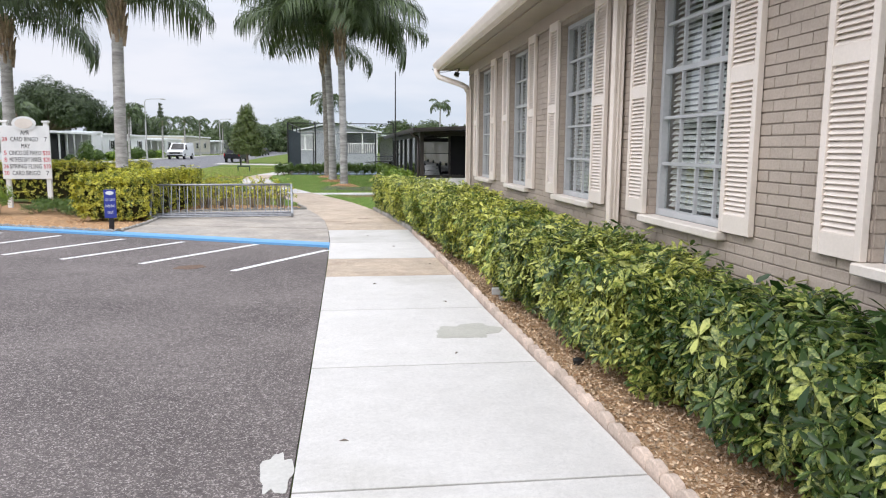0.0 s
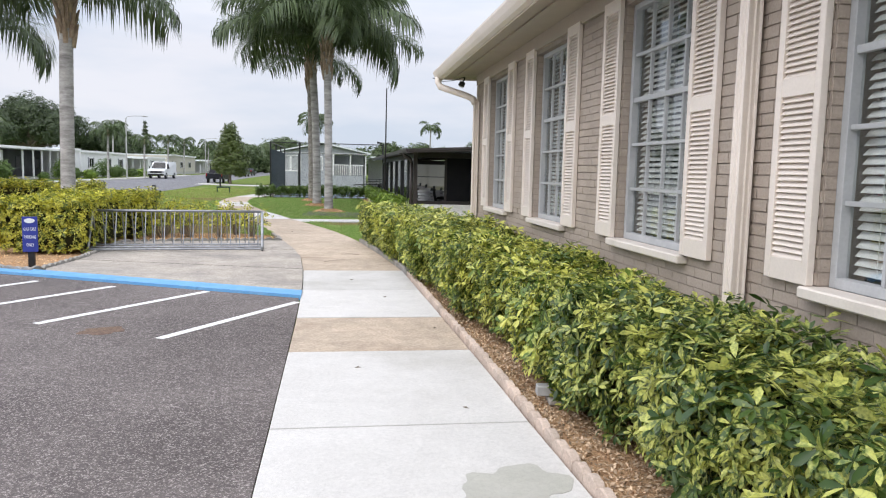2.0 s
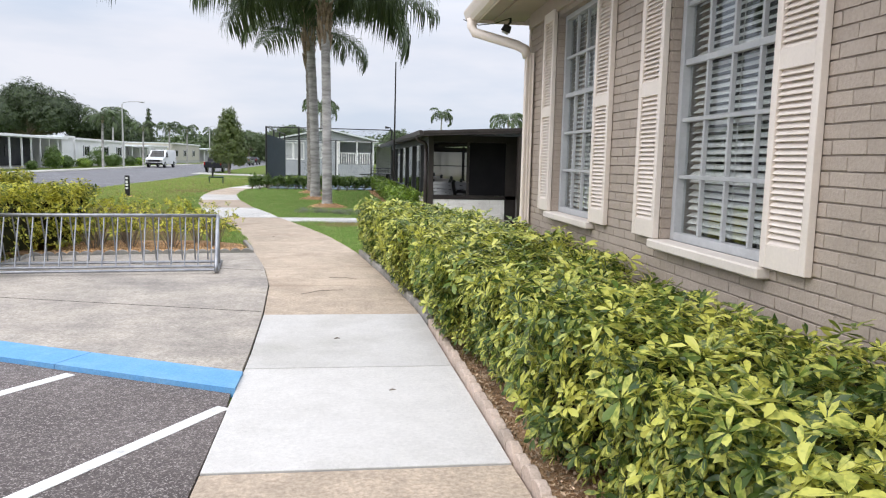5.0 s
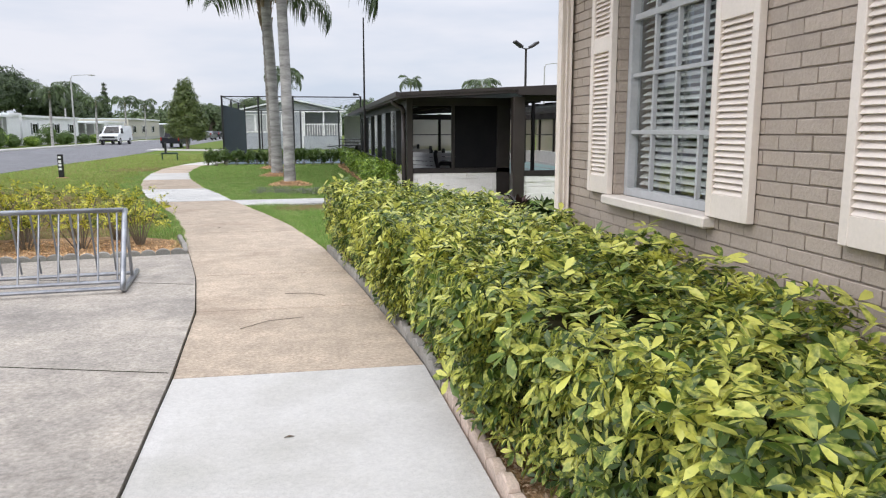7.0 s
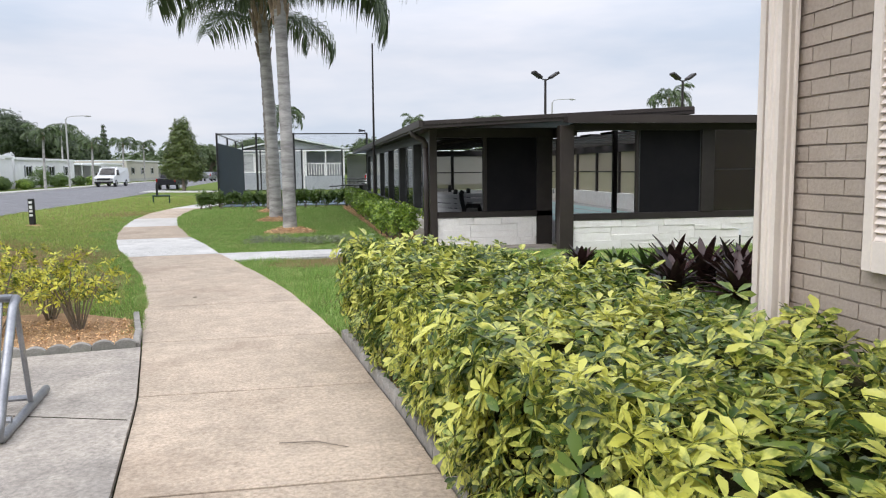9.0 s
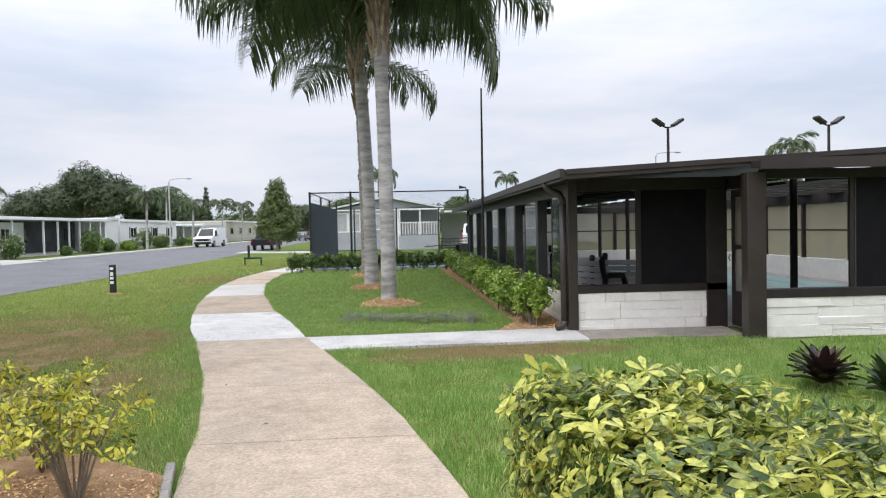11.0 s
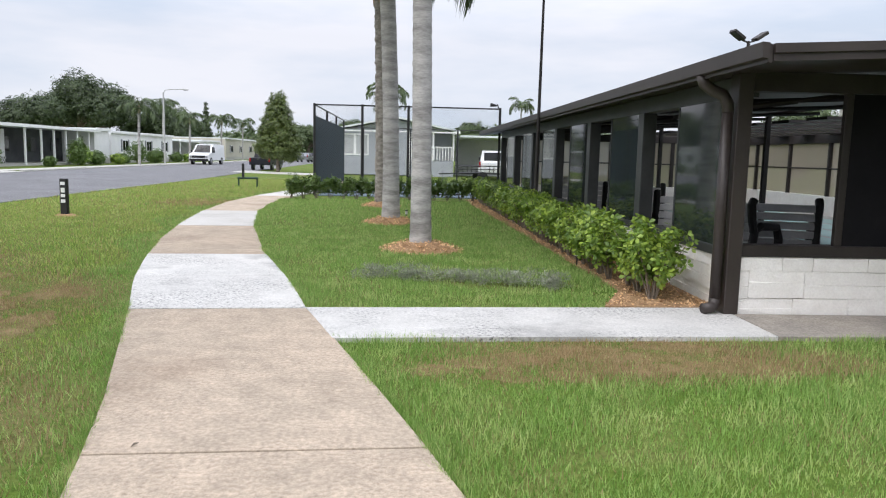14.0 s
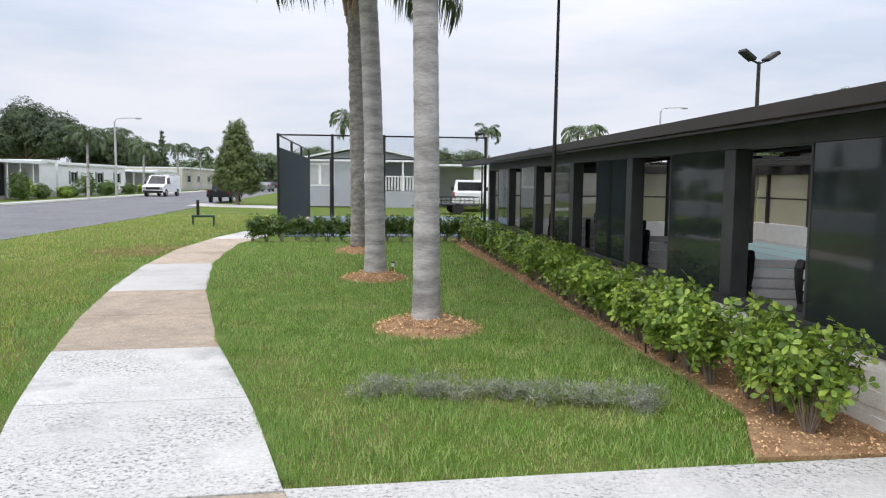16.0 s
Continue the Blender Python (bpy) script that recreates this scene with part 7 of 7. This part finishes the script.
# ---- trees near and far ----


def crown_tree(label, x, y, h, crown, seed, leaf, n, length, name="tree", trunk=0.25, trunk_h=None, count=4, base=0.0):
    """crown: list of (dx, dy, z, rx, rz) lobes that carry leaf clumps on limbs."""
    r = np.random.default_rng(seed)
    root = thing(name, label, "tree", (x, y, base))
    th = trunk_h or h * 0.35
    part("trunk", tube([(0, 0, -0.2), (r.normal(0, 0.05), 0, th * 0.5), (0, 0, th)], [trunk * 1.3, trunk, trunk * 0.8], 9), M_bark, root)
    tot = sum(c[3] ** 2 for c in crown)
    ps, ax = [], []
    for dx, dy, z, rx, rz in crown:
        bm = tube([(0, 0, th * 0.9), (dx * 0.5, dy * 0.5, (th + z) / 2), (dx, dy, z)], [trunk * 0.6, trunk * 0.35, trunk * 0.1], 6)
        part("limb", bm, M_bark, root)
        m = max(20, int(n * rx ** 2 / tot))
        d = unit(r.normal(0, 1, (m, 3)))
        q = r.uniform(0.45, 1.0, (m, 1)) ** 0.45 * (1 + 0.13 * np.sin(d[:, :1] * 7 + dx) + 0.11 * np.sin(d[:, 1:2] * 9 + z) + 0.1 * np.sin(d[:, 2:3] * 8))
        ps.append(np.array([dx, dy, z]) + d * q * np.array([rx, rx, rz]) + r.normal(0, 0.05 * rx, (m, 3)))
        ax.append(d + np.array([0, 0, 0.5]) + r.normal(0, 0.4, (m, 3)))
    v, t = whorls(np.concatenate(ps), np.concatenate(ax), count, length, length * 0.55, r, 0.1, False)
    tagged(link("crown", fast_mesh("crown", v, t, leaf), root), kind="stuff")
    return root


rt = np.random.default_rng(77)
lobes = []
for k in range(30):
    s = k / 29
    rad = 2.35 * (1 - 0.80 * s) * (0.6 + 0.4 * min(1, s * 5))
    a = k * 2.4
    lobes.append((math.cos(a) * rad * 0.50, math.sin(a) * rad * 0.50, 1.25 + 4.1 * s, 0.45 + 0.55 * (1 - s), 0.5))
crown_tree("dense cone-shaped broadleaf evergreen on the verge", -9.15, 76.5, 5.8, lobes, 5, M_magnolia, 12000, 0.13, trunk=0.11, trunk_h=1.6, base=-0.02)


def oak(x, y, h, w, seed, label, leaf=None, n=5200, size=0.62):
    r = np.random.default_rng(seed)
    lb = []
    for k in range(20):
        a, f = r.uniform(0, 6.28), math.sqrt(r.uniform(0, 1))
        zz = h * (0.42 + 0.42 * (1 - f ** 2) * r.uniform(0.6, 1.1))
        lb.append((math.cos(a) * f * w * 0.72, math.sin(a) * f * w * 0.5, zz, w * r.uniform(0.22, 0.36), h * r.uniform(0.13, 0.22)))
    crown_tree(label, x, y, h, lb, seed, leaf or M_oak, n, size, trunk=0.45, trunk_h=h * 0.35)


oak(-55, 150, 13.4, 14.5, 31, "broad dark live oak behind the white homes", n=16000, size=0.42)
oak(-43, 153, 9.0, 6.5, 32, "dark live oak beside the larger one", n=7000, size=0.42)
oak(-68, 182, 15.5, 13, 33, "large dark oak beyond the homes", n=10000, size=0.5)
oak(-49, 185, 10.5, 7, 36, "rounded dark tree between the palms", M_wood_far, 3000)
oak(-22, 190, 8.5, 8, 37, "rounded tree at the end of the street", M_wood_far, 3000)
oak(-13, 200, 9.5, 9, 38, "rounded tree behind the court", M_wood_far, 3000)
oak(-30, 215, 9, 9, 39, "rounded tree far down the street", M_wood_far, 3000)
oak(9, 120, 6.5, 4, 40, "small round tree behind the grey home", M_wood_far, 2200, 0.4)
oak(17, 150, 7.5, 5, 41, "round tree beyond the hall", M_wood_far, 2200, 0.45)
oak(26, 140, 7.0, 5, 42, "round tree beyond the hall roof", M_wood_far, 2200, 0.45)
oak(40, 95, 8.0, 5, 43, "tree behind the low roof of the hall", M_wood_far, 2500, 0.4)
oak(60, 130, 9.0, 7, 44, "distant tree on the horizon", M_wood_far, 2500, 0.5)

# far belt of woods
r9 = np.random.default_rng(91)
pp, aa = [], []
for k in range(120):
    x = r9.uniform(-62, 190)
    y = r9.uniform(225, 275)
    hh, ww = r9.uniform(5.5, 10.5) * (1.15 if x < -60 else 0.95), r9.uniform(4, 8)
    m = 170
    d = unit(r9.normal(0, 1, (m, 3)))
    q = r9.uniform(0.6, 1.05, (m, 1))
    pp.append(np.array([x, y, hh * 0.5]) + d * q * np.array([ww, 3.0, hh * 0.5]))
    aa.append(d + r9.normal(0, 0.5, (m, 3)) + (0, 0, 0.4))
v, t = whorls(np.concatenate(pp), np.concatenate(aa), 3, 1.3, 0.9, r9, 0.1, False)
tagged(new("far_woods", fast_mesh("far_woods", v, t, M_wood_far)), "belt of mixed green woods on the horizon", "woods", kind="stuff")

# conifers with tiers
for x, y, h, s in ((-42.5, 182, 11.7, 1), (-71.5, 150, 11.0, 2), (-83, 158, 10, 3)):
    lb = [(0, 0, 1.5 + (h - 2) * k / 11, 1.9 * (1 - k / 13), 0.32) for k in range(12)]
    crown_tree("slender tiered pine rising over the homes", x, y, h, lb, 400 + s, M_oak, 1900, 0.42, "pine_tree", 0.16, h * 0.95)

FAR_FRONDS = [frond_mesh("frond", 2.6, 30, 500 + i, d, 0.045) for i, d in enumerate((1.1, 1.35, 1.6, 1.8))]
for i, (x, y, h, sc) in enumerate(((-24.6, 92.0, 4.9, 0.85), (-24.6, 62.5, 3.7, 0.75), (-25.5, 126, 5.2, 0.9), (-27, 146, 5.6, 0.9), (-1.8, 96, 6.9, 1.0), (18.5, 88, 5.6, 0.9), (-24.9, 109, 4.6, 0.8), (-27.5, 175, 6.0, 1.0), (-36, 134, 7.5, 1.0), (16, 125, 8.2, 0.9), (30, 72, 6.6, 0.9))):
    palm("slim palm with a drooping crown near the homes", x, y, 0, h, 0.13, 0.11, (0.1, 0), 600 + i, 14, sc, False, False, FAR_FRONDS)
# small garden shrubs before the homes
for i, (y, rad, h, kind) in enumerate(((72.5, 0.9, 1.7, 0), (98.3, 1.0, 2.2, 0), (102.5, 1.0, 1.4, 0), (105.0, 0.9, 1.3, 0), (111.0, 0.8, 1.1, 0), (79.0, 0.4, 0.7, 1), (86.5, 0.9, 1.6, 1), (88.5, 0.8, 1.1, 1), (92.3, 0.7, 0.9, 1), (95.5, 0.9, 0.9, 1), (116, 0.7, 1.0, 1), (83.8, 0.7, 2.1, 1))):
    lb = [(0, 0, h * 0.5, rad, h * 0.5), (rad * 0.3, 0, h * 0.55, rad * 0.7, h * 0.45)]
    crown_tree("clipped round bush in front of a home" if not kind else "loose garden shrub in front of a home", -27.6 + (i % 3) * 0.5, y, h, lb, 700 + i, M_hedge_far if kind != 1 or i % 2 else M_hib, 420, 0.2, "bush", 0.05, h * 0.4)

# ---- bricks of the long wall ----
CH, BL = 0.0762, 0.245
brick_me = {}


def brick_mesh(l, depth=0.012):
    key = round(l, 3)
    if key not in brick_me:
        bm = box(-0.010, 0.0, -l / 2 + 0.0035, l / 2 - 0.0035, -CH / 2 + 0.0045, CH / 2 - 0.0045, 0.003)
        me = bpy.data.meshes.new("brick")
        bmesh.ops.recalc_face_normals(bm, faces=bm.faces)
        bm.to_mesh(me)
        bm.free()
        me.materials.append(M_brick)
        brick_me[key] = me
    return brick_me[key]


def spans(z):
    """Stretches of wall free of windows at height z."""
    out, a = [], 4.6
    for c in sorted(WINS):
        if Z0 - 0.07 < z < Z1 + 0.01:
            out.append((a, c - OW))
            a = c + OW
    out.append((a, Y_END))
    return [(p, q) for p, q in out if q - p > 0.03]


singles, rest_v, rest_f = 0, [], []
CUBE_F = [(0, 1, 3, 2), (4, 6, 7, 5), (0, 4, 5, 1), (2, 3, 7, 6), (0, 2, 6, 4), (1, 5, 7, 3)]
for row in range(int(0.30 / CH), int(3.27 / CH)):
    z = CH * (row + 0.5)
    for a, b in spans(z):
        y = math.floor(a / BL) * BL + (BL / 2 if row % 2 else 0) - BL
        while y < b:
            y0, y1 = max(a, y), min(b, y + BL)
            if y1 - y0 > 0.03:
                pick = singles < 300 and ((12.4 < y0 < 15.2 and z > 0.5) or (5.6 < y0 < 7.4 and z > 0.7))
                if pick:
                    singles += 1
                    link("brick", brick_mesh(y1 - y0), wall, "", pose(WX + 0.008, (y0 + y1) / 2, z, rng.normal(0, 0.35), rng.normal(0, 0.4), rng.normal(0, 0.4)))
                else:
                    o, xf = len(rest_v), WX - 0.002 + rng.normal(0, 0.0012)
                    for xx in (xf, WX + 0.0078):
                        for yy in (y0 + 0.0035, y1 - 0.0035):
                            for zz in (z - CH / 2 + 0.0045, z + CH / 2 - 0.0045):
                                rest_v.append((xx + rng.normal(0, 0.0007), yy, zz + rng.normal(0, 0.0008)))
                    rest_f += [tuple(o + i for i in f) for f in CUBE_F]
            y += BL
# brick returns beside the windows
for c in WINS:
    for row in range(int(Z0 / CH) + 1, int(Z1 / CH)):
        z = CH * (row + 0.5)
        for s in (-1, 1):
            o = len(rest_v)
            yf = c + s * (OW - 0.006)
            for yy in sorted((yf, c + s * (OW + 0.0))):
                for xx in (WX + 0.012, XF - 0.022):
                    for zz in (z - CH / 2 + 0.0045, z + CH / 2 - 0.0045):
                        rest_v.append((xx, yy, zz))
            rest_f += [tuple(o + i for i in f) for f in CUBE_F]
me = mesh_of("brickwork", rest_v, rest_f, M_brick)
bm = bmesh.new()
bm.from_mesh(me)
bmesh.ops.recalc_face_normals(bm, faces=bm.faces)
bm.to_mesh(me)
bm.free()
tagged(link("brickwork", me, wall), "taupe painted bricks", kind="stuff")
